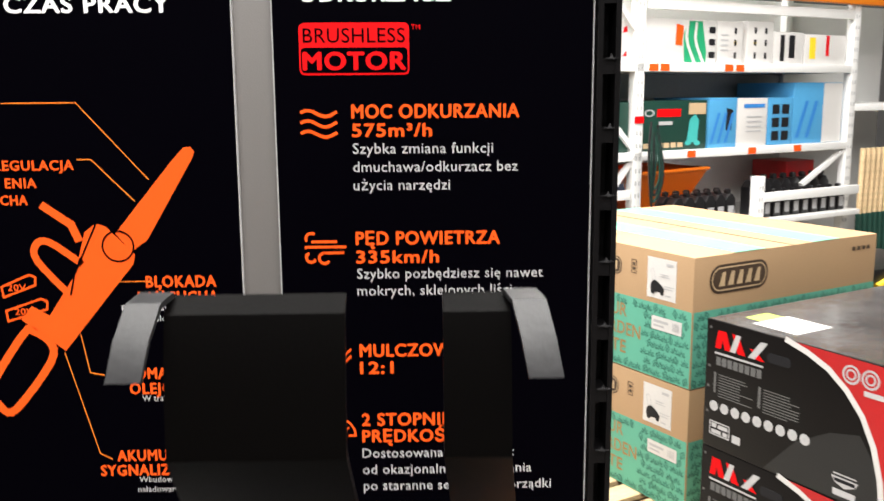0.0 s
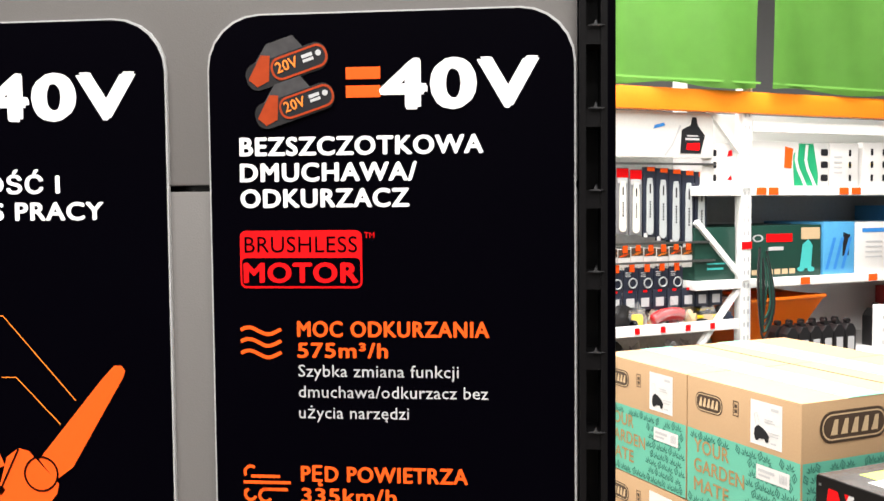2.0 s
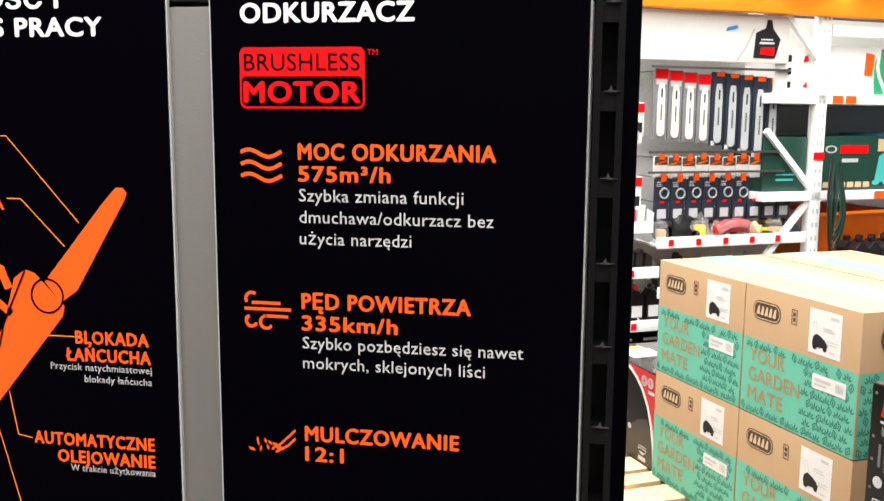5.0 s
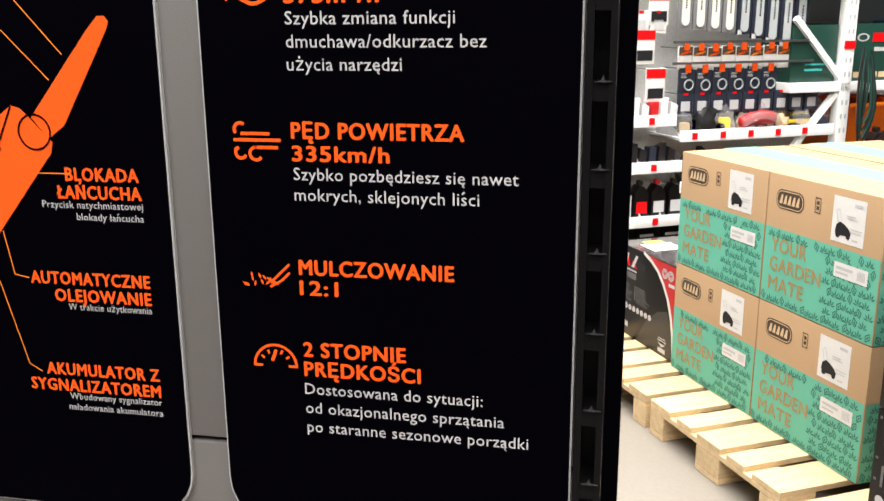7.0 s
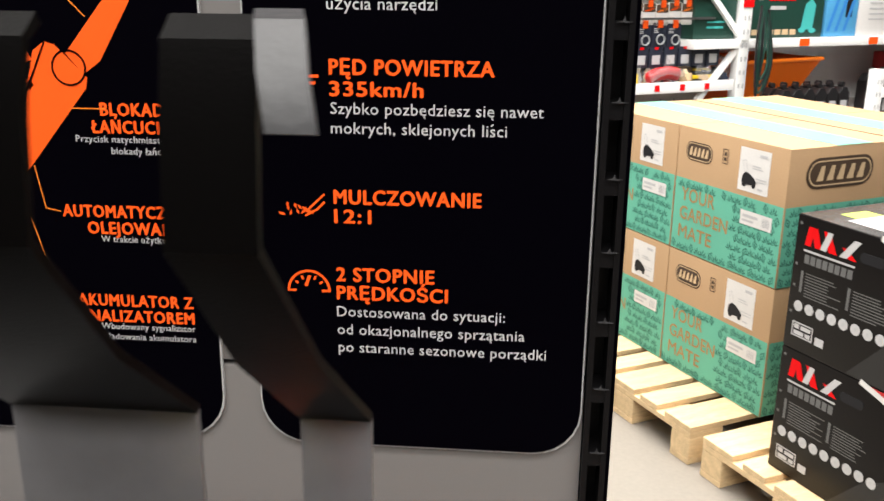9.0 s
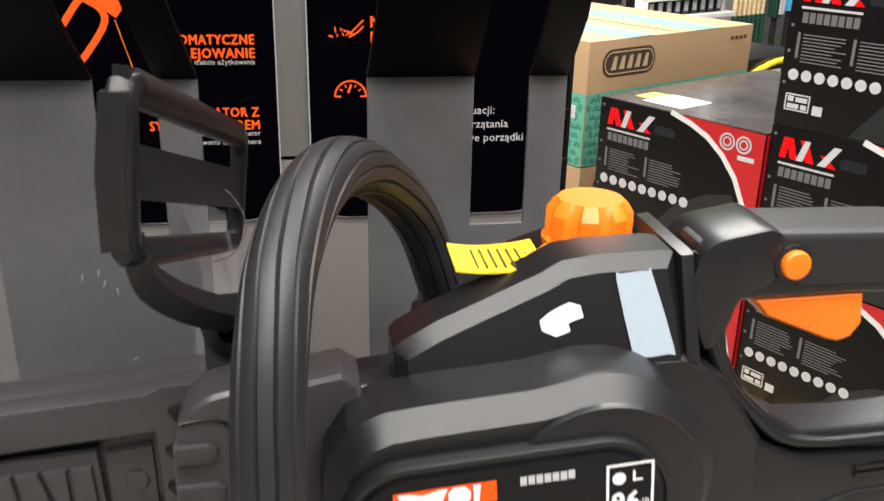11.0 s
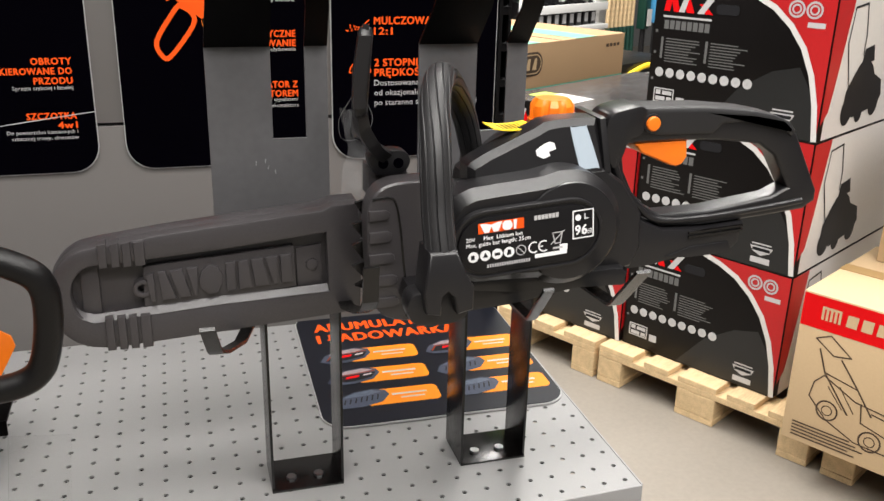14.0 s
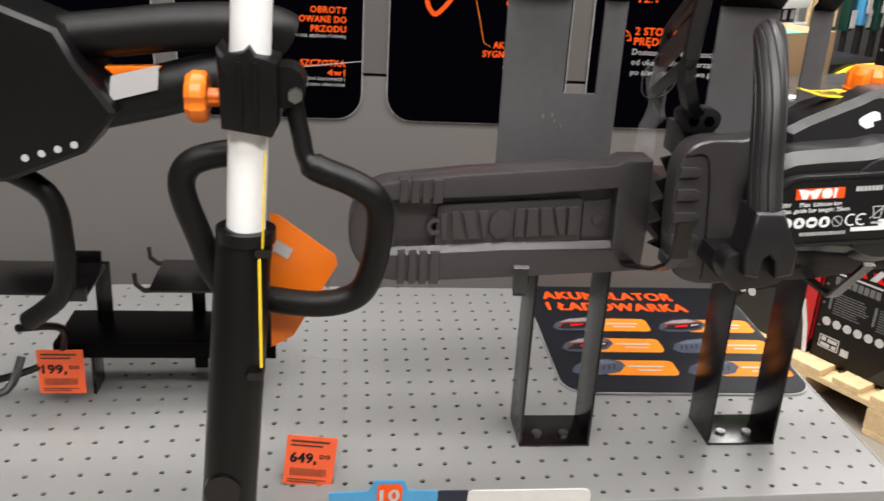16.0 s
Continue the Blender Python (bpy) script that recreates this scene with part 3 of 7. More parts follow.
for dz in (0.0, -0.0185):
    cell = [(-0.373 - dz * 0.1, 1.3125 + dz), (-0.352 - dz * 0.4, 1.3215 + dz), (-0.3475 - dz * 0.4, 1.3195 + dz), (-0.348 - dz * 0.4, 1.3135 + dz), (-0.372 - dz * 0.1, 1.3045 + dz)]
    print_on("saw_drawing_battery", stroke(cell + cell[:1], 0.0016), ORANGE_INK, s2, INK, m2)
    words("lettering", "20V", -0.3685 - dz * 0.2, 1.3095 + dz, 0.0052, ORANGE_INK, s2, INK, 0.0135, 0.02, m=m2)
print_on("pointer_line", stroke([(-0.4, 1.448), (-0.308, 1.448), (-0.259, 1.392)], 0.0007) + stroke([(-0.31, 1.407), (-0.3, 1.407), (-0.27, 1.376)], 0.0007) + stroke([(-0.262, 1.3155), (-0.285, 1.3155)], 0.0007) + stroke([(-0.3015, 1.243), (-0.312, 1.245), (-0.317, 1.275)], 0.0007) + stroke([(-0.3, 1.175), (-0.309, 1.18), (-0.33, 1.261)], 0.0007), AMBER_INK, s2, INK - 0.0002, m2)

s3, m3 = info_sheet(-0.705, -0.4685, "black information sheet with a torn strip across its orange text")
for text, x, z, cap, w, ink, bold in (
        ("OBROTY", -0.4895, 1.2095, 0.0085, 0.0465, ORANGE_INK, 0.045),
        ("SKIEROWANE DO", -0.49, 1.1975, 0.0085, 0.0875, ORANGE_INK, 0.045),
        ("PRZODU", -0.4905, 1.1855, 0.0085, 0.0445, ORANGE_INK, 0.045),
        ("Sprząta szybciej i łatwiej", -0.4905, 1.1785, 0.005, 0.07, WHITE_INK, 0.0),
        ("SZCZOTKA", -0.4905, 1.1415, 0.0085, 0.058, ORANGE_INK, 0.045),
        ("4w1", -0.4905, 1.1295, 0.0085, 0.0225, ORANGE_INK, 0.045),
        ("Do powierzchni kamiennych i", -0.4905, 1.123, 0.005, 0.083, WHITE_INK, 0.0),
        ("sztucznej trawy, chwastów", -0.4905, 1.1155, 0.005, 0.078, WHITE_INK, 0.0)):
    words("lettering", text, x, z, cap, ink, s3, INK, w, bold, True, m3)
part("crease", sweep([(-0.6, SHEET - 0.001, 1.132), (-0.52, SHEET - 0.0012, 1.143), (-0.4685, SHEET - 0.001, 1.1495)], 0.0006, 6), SHEET_EDGE, s3, at=m3)
s4, m4 = info_sheet(-0.97, -0.735, "black information sheet on the grey display panel")

# ---- mat lying on the shelf ----
MZ = SHELF + 0.001
mat_ob = thing("advertising_mat", pose(-0.076, 0.625, MZ, 0, 0, -1.0), "black advertising mat with orange battery pictures on the shelf", "mat")


MAT_AMBER = paint("amber_banner_ink", (0.82, 0.24, 0.014), 0.5, vary=0.05, grain=200, bump=0, spec=0.2)
MAT_PALE = paint("pale_pack_ink", (0.3, 0.24, 0.25), 0.5, vary=0.4, grain=200, bump=0, spec=0.2)
MAT_STEEL = paint("blue_grey_pack_ink", (0.1, 0.12, 0.16), 0.5, vary=0.4, grain=200, bump=0, spec=0.2)
MAT_SLATE = paint("slate_ink", (0.06, 0.07, 0.1), 0.5, vary=0.3, grain=300, bump=0, spec=0.2)
part("mat_edge", prism(rounded(-0.1535, 0.1535, -0.161, 0.161, 0.032), 0.0, 0.002), SHEET_EDGE, mat_ob, "thin pale edge", at=pose(0, 0, 0.002, -90, 0, 0))
part("mat_face", prism(rounded(-0.152, 0.152, -0.1595, 0.1595, 0.031), 0.0, 0.0025), paint("navy_black_mat", (0.006, 0.0068, 0.0115), 0.42, vary=0.2, grain=300, bump=0.02, spec=0.25), mat_ob, at=pose(0, 0, 0.003, -90, 0, 0))
FL = pose(0, 0, 0.0034, -90, 0, 0)
words("lettering", "AKUMULATOR", -0.128, 0.1, 0.026, ORANGE_INK, mat_ob, 0, 0.19, 0.05, m=FL)
words("lettering", "I ŁADOWARKA", -0.128, 0.063, 0.026, ORANGE_INK, mat_ob, 0, 0.2, 0.05, m=FL)
for r, zc in enumerate((0.018, -0.042, -0.102)):
    for c, xc in enumerate((-0.07, 0.075)):
        print_on("banner_strip", [rounded(xc - 0.025, xc + 0.07, zc - 0.019, zc + 0.019, 0.008)], MAT_AMBER, mat_ob, 0, FL)
        print_on("banner_text", [rect(xc + 0.01, xc + 0.055, zc + 0.001, zc + 0.005), rect(xc + 0.02, xc + 0.05, zc - 0.008, zc - 0.005)], WHITE_INK, mat_ob, -0.0004, FL)
        lower = r == 2 or c == 1 and r == 1
        body = [(xc - 0.064, zc - 0.012), (xc - 0.056, zc + 0.004), (xc - 0.036, zc + 0.017), (xc - 0.012, zc + 0.021), (xc + 0.004, zc + 0.015), (xc + 0.007, zc + 0.004), (xc - 0.004, zc - 0.012), (xc - 0.03, zc - 0.02), (xc - 0.055, zc - 0.02)]
        top = [(xc - 0.052, zc + 0.004), (xc - 0.036, zc + 0.014), (xc - 0.014, zc + 0.018), (xc - 0.002, zc + 0.012), (xc - 0.02, zc + 0.006)]
        print_on("battery_picture", [body], MAT_SLATE, mat_ob, -0.0006, FL)
        print_on("battery_top", [top], MAT_STEEL if lower else MAT_PALE, mat_ob, -0.001, FL)
        if lower:
            for n in range(7):
                print_on("battery_vent", stroke([(xc - 0.052 + 0.007 * n, zc - 0.012 + 0.001 * n), (xc - 0.049 + 0.007 * n, zc - 0.002 + 0.0012 * n)], 0.0018), DARK_INK, mat_ob, -0.0013, FL)
        else:
            print_on("battery_side", [[(xc - 0.058, zc - 0.014), (xc - 0.05, zc - 0.001), (xc - 0.02, zc + 0.003), (xc + 0.002, zc + 0.006), (xc - 0.006, zc - 0.008), (xc - 0.03, zc - 0.015)]], DARK_INK, mat_ob, -0.0013, FL)
            print_on("battery_outline", stroke([(xc - 0.055, zc - 0.012), (xc - 0.048, zc), (xc - 0.02, zc + 0.005), (xc + 0.001, zc + 0.008)], 0.0016), RUST_INK, mat_ob, -0.0016, FL)
            print_on("battery_mark", [[(xc - 0.04, zc - 0.009), (xc - 0.022, zc - 0.006), (xc - 0.02, zc), (xc - 0.038, zc - 0.003)]], RED_INK, mat_ob, -0.0018, FL)
            print_on("battery_mark", [[(xc - 0.016, zc - 0.004), (xc - 0.005, zc - 0.001), (xc - 0.004, zc + 0.002), (xc - 0.015, zc)]], WHITE_INK, mat_ob, -0.0018, FL)


# ---- bent steel holders that carry the saw ----
def holder(x0, hooks, label):
    ob = thing("tool_holder", pose(x0 - 0.004, 0.389, SHELF - 0.001), label, "tool holder", "black holders under the saw")
    part("base_plate", block(0, 0.075, -0.028, 0.03, 0.0005, 0.0035, 0.0008), BLACK_STEEL, ob)
    for x in (0.0, 0.0725):
        part("strap", block(x, x + 0.0028, -0.026, 0.03, 0.003, 0.232, 0.0006), BLACK_STEEL, ob, "upright black steel strap")
    part("cross_bar", block(0.0, 0.0753, 0.0275, 0.0305, 0.2, 0.235, 0.0006), BLACK_STEEL, ob)
    for rows, wide in hooks:
        part("hook", ribbon(rows, (wide, 0, 0), 0.003), BLACK_STEEL, ob, "bent steel hook", at=ob.matrix_world.inverted())
    arms = [(-0.038, 0.2), (-0.038, 0.45), (0.022, 0.45), (0.022, 0.362), (0.054, 0.362), (0.054, 0.45), (0.076, 0.45), (0.076, 0.2)]
    part("back_plate", prism(arms, 0.031, 0.034, 0.0006), PLATE_GREY, ob, "scratched dark grey back plate with a notch")
    # arms carry on from the grey plate; their black paints the down-facing shade
    for a, b, c, d in ((-0.038, 0.022, -0.035, 0.0175), (0.054, 0.076, 0.046, 0.066)):
        part("arm", strip([(a, b, 0.0325, 0.4505), ((a + c) / 2, (b + d) / 2, -0.012, 0.488), (c, d, -0.041, 0.525), (c, d, -0.038, 0.55), (c, d, -0.034, 0.566), (c, d, -0.028, 0.57)], 0.003), MATT_BLACK, ob, "upper arm bent forward, its down-facing shade painted black")
    # lips are the arms' steel, greyed as if lit from above
    for a, s in ((-0.038, -1), (0.069, 1)):
        part("lip", strip([(a - 0.005, a + 0.005, -0.03, 0.5715), (a - 0.005 + s * 0.002, a + 0.005 + s * 0.002, -0.037, 0.57), (a - 0.005 + s * 0.004, a + 0.005 + s * 0.004, -0.044, 0.561), (a - 0.005 + s * 0.006, a + 0.005 + s * 0.006, -0.047, 0.55)], 0.002), LIP_GREY, ob)
    rng = random.Random(int(-1000 * x0))
    marks = []
    for k in range(7):
        cx, cz, a = rng.uniform(0.0, 0.045), rng.uniform(0.25, 0.35), rng.uniform(0.6, 2.2)
        marks += stroke([(cx, cz), (cx + 0.004 * math.cos(a), cz + 0.004 * math.sin(a))], 0.0004)
    print_on("scratch", marks, GREY_INK, ob, 0.0305)
    for x in (0.022, 0.051):
        part("bolt", prism(circle(x, 0, 0.0055, 6), 0, 0.003), ZINC, ob, "zinc hex bolt", at=pose(0, -0.008, 0.0065, -90, 0, 0))
    return ob


holder(-0.3, (([(-0.305, 0.39, 1.03), (-0.33, 0.31, 1.027), (-0.349, 0.225, 1.06), (-0.355, 0.197, 1.0745), (-0.3565, 0.193, 1.079), (-0.361, 0.171, 1.106)], 0.011), ([(-0.232, 0.39, 1.046), (-0.234, 0.3, 1.056), (-0.236, 0.228, 1.0825), (-0.2367, 0.196, 1.1), (-0.2368, 0.187, 1.109), (-0.2368, 0.1835, 1.1385)], 0.0125)), "black bent-steel tool holder bolted to the perforated shelf")
holder(-0.0955, (([(-0.093, 0.39, 1.064), (-0.092, 0.3, 1.064), (-0.0905, 0.213, 1.067), (-0.0915, 0.207, 1.072), (-0.099, 0.16, 1.1165)], 0.009), ([(-0.024, 0.39, 1.072), (-0.022, 0.3, 1.073), (-0.016, 0.206, 1.0765), (-0.0165, 0.2, 1.081), (-0.022, 0.151, 1.1285)], 0.0125)), "black bent-steel tool holder bolted beside the mat")

# ---- the chainsaw ----
saw = thing("chainsaw", pose(-0.106, 0.303, 1.046), "black cordless chainsaw with orange cap and sheathed bar resting on holders", "chainsaw")
SAW_BASE = Matrix.Translation((0.1, -0.3, -1.05))


def sp(name, bm, material, label="", parent=None, smooth=False):
    return part(name, bm, material, parent or saw, label, at=(SAW_BASE if parent is None else Matrix()), smooth=smooth)


def inset(ring, d):
    """An outline moved inwards (to its left) by d."""
    out = []
    n = len(ring)
    for i in range(n):
        a, b, c = (Vector(ring[(i + k) % n]) for k in (-1, 0, 1))
        u, w = (b - a).normalized(), (c - b).normalized()
        m = (Vector((-u.y, u.x)) + Vector((-w.y, w.x))).normalized()
        q = b + m * (d / max(0.45, m.dot(Vector((-u.y, u.x)))))
        out.append((q.x, q.y))
    return out


def wound(ring, left):
    area = sum(a[0] * b[1] - b[0] * a[1] for a, b in zip(ring, ring[1:] + ring[:1]))
    return ring if (area > 0) == left else ring[::-1]


def frame_prism(outer, inner, y0, y1, bevel=0.0, seg=2):
    """A flat outline with an opening in it, given depth from y0 to y1 and rounded front edges."""
    bm = bmesh.new()
    front, back = [], []
    steps = [(0.0, y1)] + [(bevel * (1 - math.cos(k / seg * math.pi / 2)), y0 + bevel * (1 - math.sin(k / seg * math.pi / 2))) for k in range(seg + 1)]
    for ring in (wound(outer, True), wound(inner, False)):
        loops = [[bm.verts.new((x, y, z)) for x, z in (inset(ring, d) if d else ring)] for d, y in steps]
        for A, B in zip(loops, loops[1:]):
            for k in range(len(A)):
                bm.faces.new((A[k], A[(k + 1) % len(A)], B[(k + 1) % len(A)], B[k]))
        back.append(loops[0])
        front.append(loops[-1])
    for pair in (front, back):
        edges = [bm.edges.get((vs[k], vs[(k + 1) % len(vs)])) for vs in pair for k in range(len(vs))]
        bmesh.ops.triangle_fill(bm, use_beauty=True, edges=edges)
    return bm


def curved(points, steps=4):
    """A closed outline smoothed through its corners."""
    n = len(points)
    out = []
    for i in range(n):
        a, b, c, d = (Vector(points[(i + k) % n]) for k in (-1, 0, 1, 2))
        for k in range(steps):
            t = k / steps
            p = 0.5 * ((2 * b) + (c - a) * t + (2 * a - 5 * b + 4 * c - d) * t * t + (3 * b - a - 3 * c + d) * t ** 3)
            out.append((p.x, p.y))
    return out


# the sheath: a floor, a raised rim round the sunk field, ribbed grips and raised marks
outer = [(-0.213, 1.0495), (-0.211, 1.1), (-0.2145, 1.1535), (-0.2385, 1.153), (-0.2465, 1.1487), (-0.332, 1.141), (-0.386, 1.136), (-0.4335, 1.1298)] + [(x * 0.86 - 0.0615, z) for x, z in arc(-0.441, 1.0825, 0.0458, 102, 258, 18)] + [(-0.4335, 1.0352), (-0.406, 1.0365), (-0.341, 1.0405), (-0.25, 1.0465)]
field = [(-0.2425, 1.0715), (-0.244, 1.1275), (-0.334, 1.1188), (-0.4335, 1.1122)] + [(x * 0.8 - 0.0875, z) for x, z in arc(-0.441, 1.0862, 0.0262, 98, 256, 14)] + [(-0.4335, 1.0618), (-0.338, 1.0682)]
sheath = sp("bar_sheath", prism(outer, 0.324, 0.346, 0.004), PLASTIC_DULL, "charcoal plastic sheath over the guide bar")
sp("sheath_rim", frame_prism(outer, field, 0.3105, 0.3245, 0.0022, 2), PLASTIC_DULL, parent=sheath)
bm = bmesh.new()
low = [(-0.2428, 1.0725), (-0.338, 1.0692), (-0.4335, 1.0628), (-0.4445, 1.0622), (-0.454, 1.0655), (-0.4605, 1.072)]
A, B, C = ([bm.verts.new((x, y, z + dz)) for x, z in low] for y, dz in ((0.3102, -0.0012), (0.3165, 0.0042), (0.3245, -0.003)))
for P, Q in ((A, B), (B, C), (C, A)):
    for k in range(len(low) - 1):
        bm.faces.new((P[k], P[k + 1], Q[k + 1], Q[k]))
bm.faces.new((A[0], B[0], C[0]))
bm.faces.new((A[-1], B[-1], C[-1]))
sp("sheath_ledge", bm, PLASTIC_DULL, "sloping ledge below the sunk field", parent=sheath)
for k, (xx, w) in enumerate(((-0.4365, 0.0068), (-0.4265, 0.0068), (-0.417, 0.0068), (-0.4075, 0.0085))):
    sp("sheath_rib", prism([(xx, 1.1105), (xx + w, 1.1112), (xx + w, 1.1325), (xx, 1.1318)], 0.3078, 0.324, 0.0012, 2), PLASTIC_DULL, parent=sheath)
    sp("sheath_rib", prism([(xx, 1.0345), (xx + w, 1.0347), (xx + w, 1.0655), (xx, 1.065)], 0.3072, 0.324, 0.0012, 2), PLASTIC_DULL, parent=sheath)
sp("sheath_step", prism([(-0.4535, 1.0615), (-0.4385, 1.063), (-0.4385, 1.1105), (-0.4535, 1.1085)], 0.3195, 0.3245, 0.0015, 2), PLASTIC_DULL, parent=sheath)
sp("sheath_panel", prism([(-0.4035, 1.0655), (-0.2712, 1.0765), (-0.273, 1.1155), (-0.402, 1.1062)], 0.3165, 0.325, 0.001, 2), PLASTIC_DULL, parent=sheath)
sp("sheath_panel", prism([(-0.2695, 1.0735), (-0.2468, 1.0735), (-0.2475, 1.1145), (-0.2705, 1.1115)], 0.3205, 0.325, 0.001, 2), PLASTIC_DULL, parent=sheath)
at = lambda t, h: (-0.4 + 0.1255 * t, 1.0745 + 0.0083 * t + h)
for outline in ([(0.0, 0.025), (0.05, 0.026), (0.055, 0.0), (0.02, 0.0)], [(0.08, 0.026), (0.13, 0.026), (0.19, 0.0), (0.095, 0.0)], [(0.155, 0.026), (0.24, 0.026), (0.29, 0.0), (0.21, 0.0)], [(0.27, 0.026), (0.345, 0.026), (0.335, 0.0), (0.31, 0.0)],
                [(0.36, 0.006), (0.35, 0.014), (0.37, 0.022), (0.42, 0.027), (0.48, 0.024), (0.51, 0.016), (0.505, 0.008), (0.47, 0.0), (0.41, -0.001)], [(0.535, 0.026), (0.6, 0.026), (0.6, 0.0), (0.535, 0.0)], [(0.62, 0.026), (0.69, 0.026), (0.715, 0.0), (0.62, 0.0)],
                [(0.71, 0.026), (0.79, 0.026), (0.84, 0.0), (0.735, 0.0)], [(0.81, 0.026), (0.895, 0.026), (0.9, 0.0), (0.86, 0.0)], [(0.915, 0.026), (0.99, 0.026), (1.0, 0.0), (0.92, 0.0)]):
    sp("raised_mark", prism([at(a, h) for a, h in outline], 0.3128, 0.3175, 0.0007, 2), PLASTIC_DULL, parent=sheath)
sp("raised_mark", prism([(-0.256 + (0.0062 if k % 2 else 0.0048) * math.cos(k * math.pi / 12), 1.0955 + (0.0062 if k % 2 else 0.0048) * math.sin(k * math.pi / 12)) for k in range(24)], 0.3188, 0.321, 0.0005), PLASTIC_DULL, parent=sheath)
sp("sheath_eye", frame_prism(circle(-0.4035, 1.0865, 0.0082, 24), circle(-0.4035, 1.0865, 0.0042, 16), 0.3148, 0.325, 0.001), PLASTIC_DULL, parent=sheath)

# ribbed front housing and its toothed bumper
sp("front_housing", prism(curved([(-0.2235, 1.16), (-0.2205, 1.178), (-0.213, 1.1885), (-0.2, 1.1935), (-0.175, 1.1945), (-0.15, 1.193), (-0.146, 1.13), (-0.15, 1.082), (-0.175, 1.0715), (-0.2, 1.073), (-0.2155, 1.084), (-0.221, 1.11)], 3), 0.23, 0.256, 0.004, 3), PLASTIC_DULL, "ribbed front housing")
sp("housing_back", prism([(-0.214, 1.12), (-0.2, 1.135), (-0.15, 1.135), (-0.15, 1.08), (-0.2, 1.078), (-0.213, 1.09)], 0.255, 0.37, 0.006, 2), PLASTIC_DULL)
for k, (z0, z1, x1) in enumerate(((1.1632, 1.172, -0.2055), (1.144, 1.1538, -0.2035), (1.1255, 1.1345, -0.201), (1.106, 1.1155, -0.1985), (1.0865, 1.0955, -0.197))):
    sp("cooling_rib", prism([(-0.222, z0), (x1 - 0.003, z0 + 0.0005), (x1, z0 + 0.003), (x1, z1 - 0.002), (x1 - 0.003, z1), (-0.222, z1 - 0.0005)], 0.2272, 0.25, 0.0012, 2), PLASTIC_DULL)
sp("housing_seam", sweep(smooth_path([(-0.219, 0.2302, 1.1805), (-0.206, 0.2298, 1.182), (-0.2, 0.2298, 1.177), (-0.196, 0.2298, 1.157), (-0.193, 0.2298, 1.126), (-0.1895, 0.2298, 1.089), (-0.19, 0.2302, 1.076)], 4), 0.0009, 8), BLACK_STEEL)
sp("bumper_spike", prism([(-0.209, 1.088), (-0.2285, 1.096), (-0.219, 1.101), (-0.2305, 1.114), (-0.22, 1.118), (-0.231, 1.133), (-0.22, 1.137), (-0.2305, 1.151), (-0.219, 1.155), (-0.228, 1.17), (-0.207, 1.176)], 0.258, 0.2625), BLACK_STEEL, "toothed steel bumper")

# motor body with its side cover
sp("body", prism([(-0.17, 1.189), (-0.141, 1.1885), (-0.106, 1.1895), (-0.06, 1.1935), (-0.012, 1.194), (0.008, 1.18), (0.028, 1.15), (0.03, 1.118), (0.022, 1.1), (-0.03, 1.09), (-0.1, 1.083), (-0.165, 1.08)], 0.236, 0.256, 0.006, 3), PLASTIC)
sp("body_back", prism([(-0.165, 1.13), (-0.12, 1.135), (-0.1, 1.18), (0.0, 1.185), (0.02, 1.15), (0.022, 1.102), (-0.03, 1.092), (-0.1, 1.085), (-0.165, 1.082)], 0.255, 0.37, 0.006, 2), PLASTIC)
lobe = curved([(-0.1665, 1.15), (-0.1645, 1.172), (-0.156, 1.1855), (-0.142, 1.1912), (-0.122, 1.1935), (-0.1, 1.1955), (-0.084, 1.197)], 1) + arc(-0.0575, 1.1515, 0.0505, 108, -112, 26) + [(-0.079, 1.1085), (-0.111, 1.1095), (-0.137, 1.1095), (-0.1505, 1.1165), (-0.1605, 1.131)]
sp("side_cover", prism(lobe, 0.2035, 0.245, 0.0085, 1), PLASTIC, "rounded side cover")
sp("cover_disc", prism(arc(-0.0575, 1.1515, 0.0425, 150, -125, 36) + [(-0.085, 1.1345), (-0.0875, 1.15)], 0.2005, 0.23, 0.0022, 2), PLASTIC)
sp("belly", prism([(-0.15, 1.104), (-0.06, 1.104), (-0.02, 1.104), (0.01, 1.104), (0.014, 1.087), (-0.05, 1.088), (-0.066, 1.086), (-0.13, 1.094)], 0.226, 0.3, 0.004, 2), PLASTIC)


def tilt(points, a=4.5, cx=-0.097, cz=1.15):
    c, s = math.cos(radians(a)), math.sin(radians(a))
    return [(cx + (x - cx) * c - (z - cz) * s, cz + (x - cx) * s + (z - cz) * c) for x, z in points]


rim = tilt(rounded(-0.162, -0.0305, 1.1205, 1.179, 0.029, 10))
sp("label_rim", frame_prism(rim, tilt(rounded(-0.1593, -0.0332, 1.1232, 1.1763, 0.0264, 10)), 0.1965, 0.21, 0.0009, 2), PLASTIC)
sp("label_bed", prism(tilt(rounded(-0.1595, -0.033, 1.123, 1.1765, 0.0265, 10)), 0.1985, 0.21), PLASTIC)
plate = sp("type_plate", prism(tilt(rounded(-0.1565, -0.036, 1.126, 1.1735, 0.0235, 10)), 0.1962, 0.2, 0.0004), paint("black_plate_film", (0.0045, 0.0042, 0.005), 0.4, vary=0.1, grain=300, bump=0.01, spec=0.3), "black type plate with white symbols")
PY = 0.1957


def mark(name, polys, material, dy=0.0):
    return sp(name, flat([tilt(p) for p in polys], PY - dy), material, parent=plate)


mark("brand_block", [rect(-0.1395, -0.1005, 1.1605, 1.1695)], ORANGE_INK)
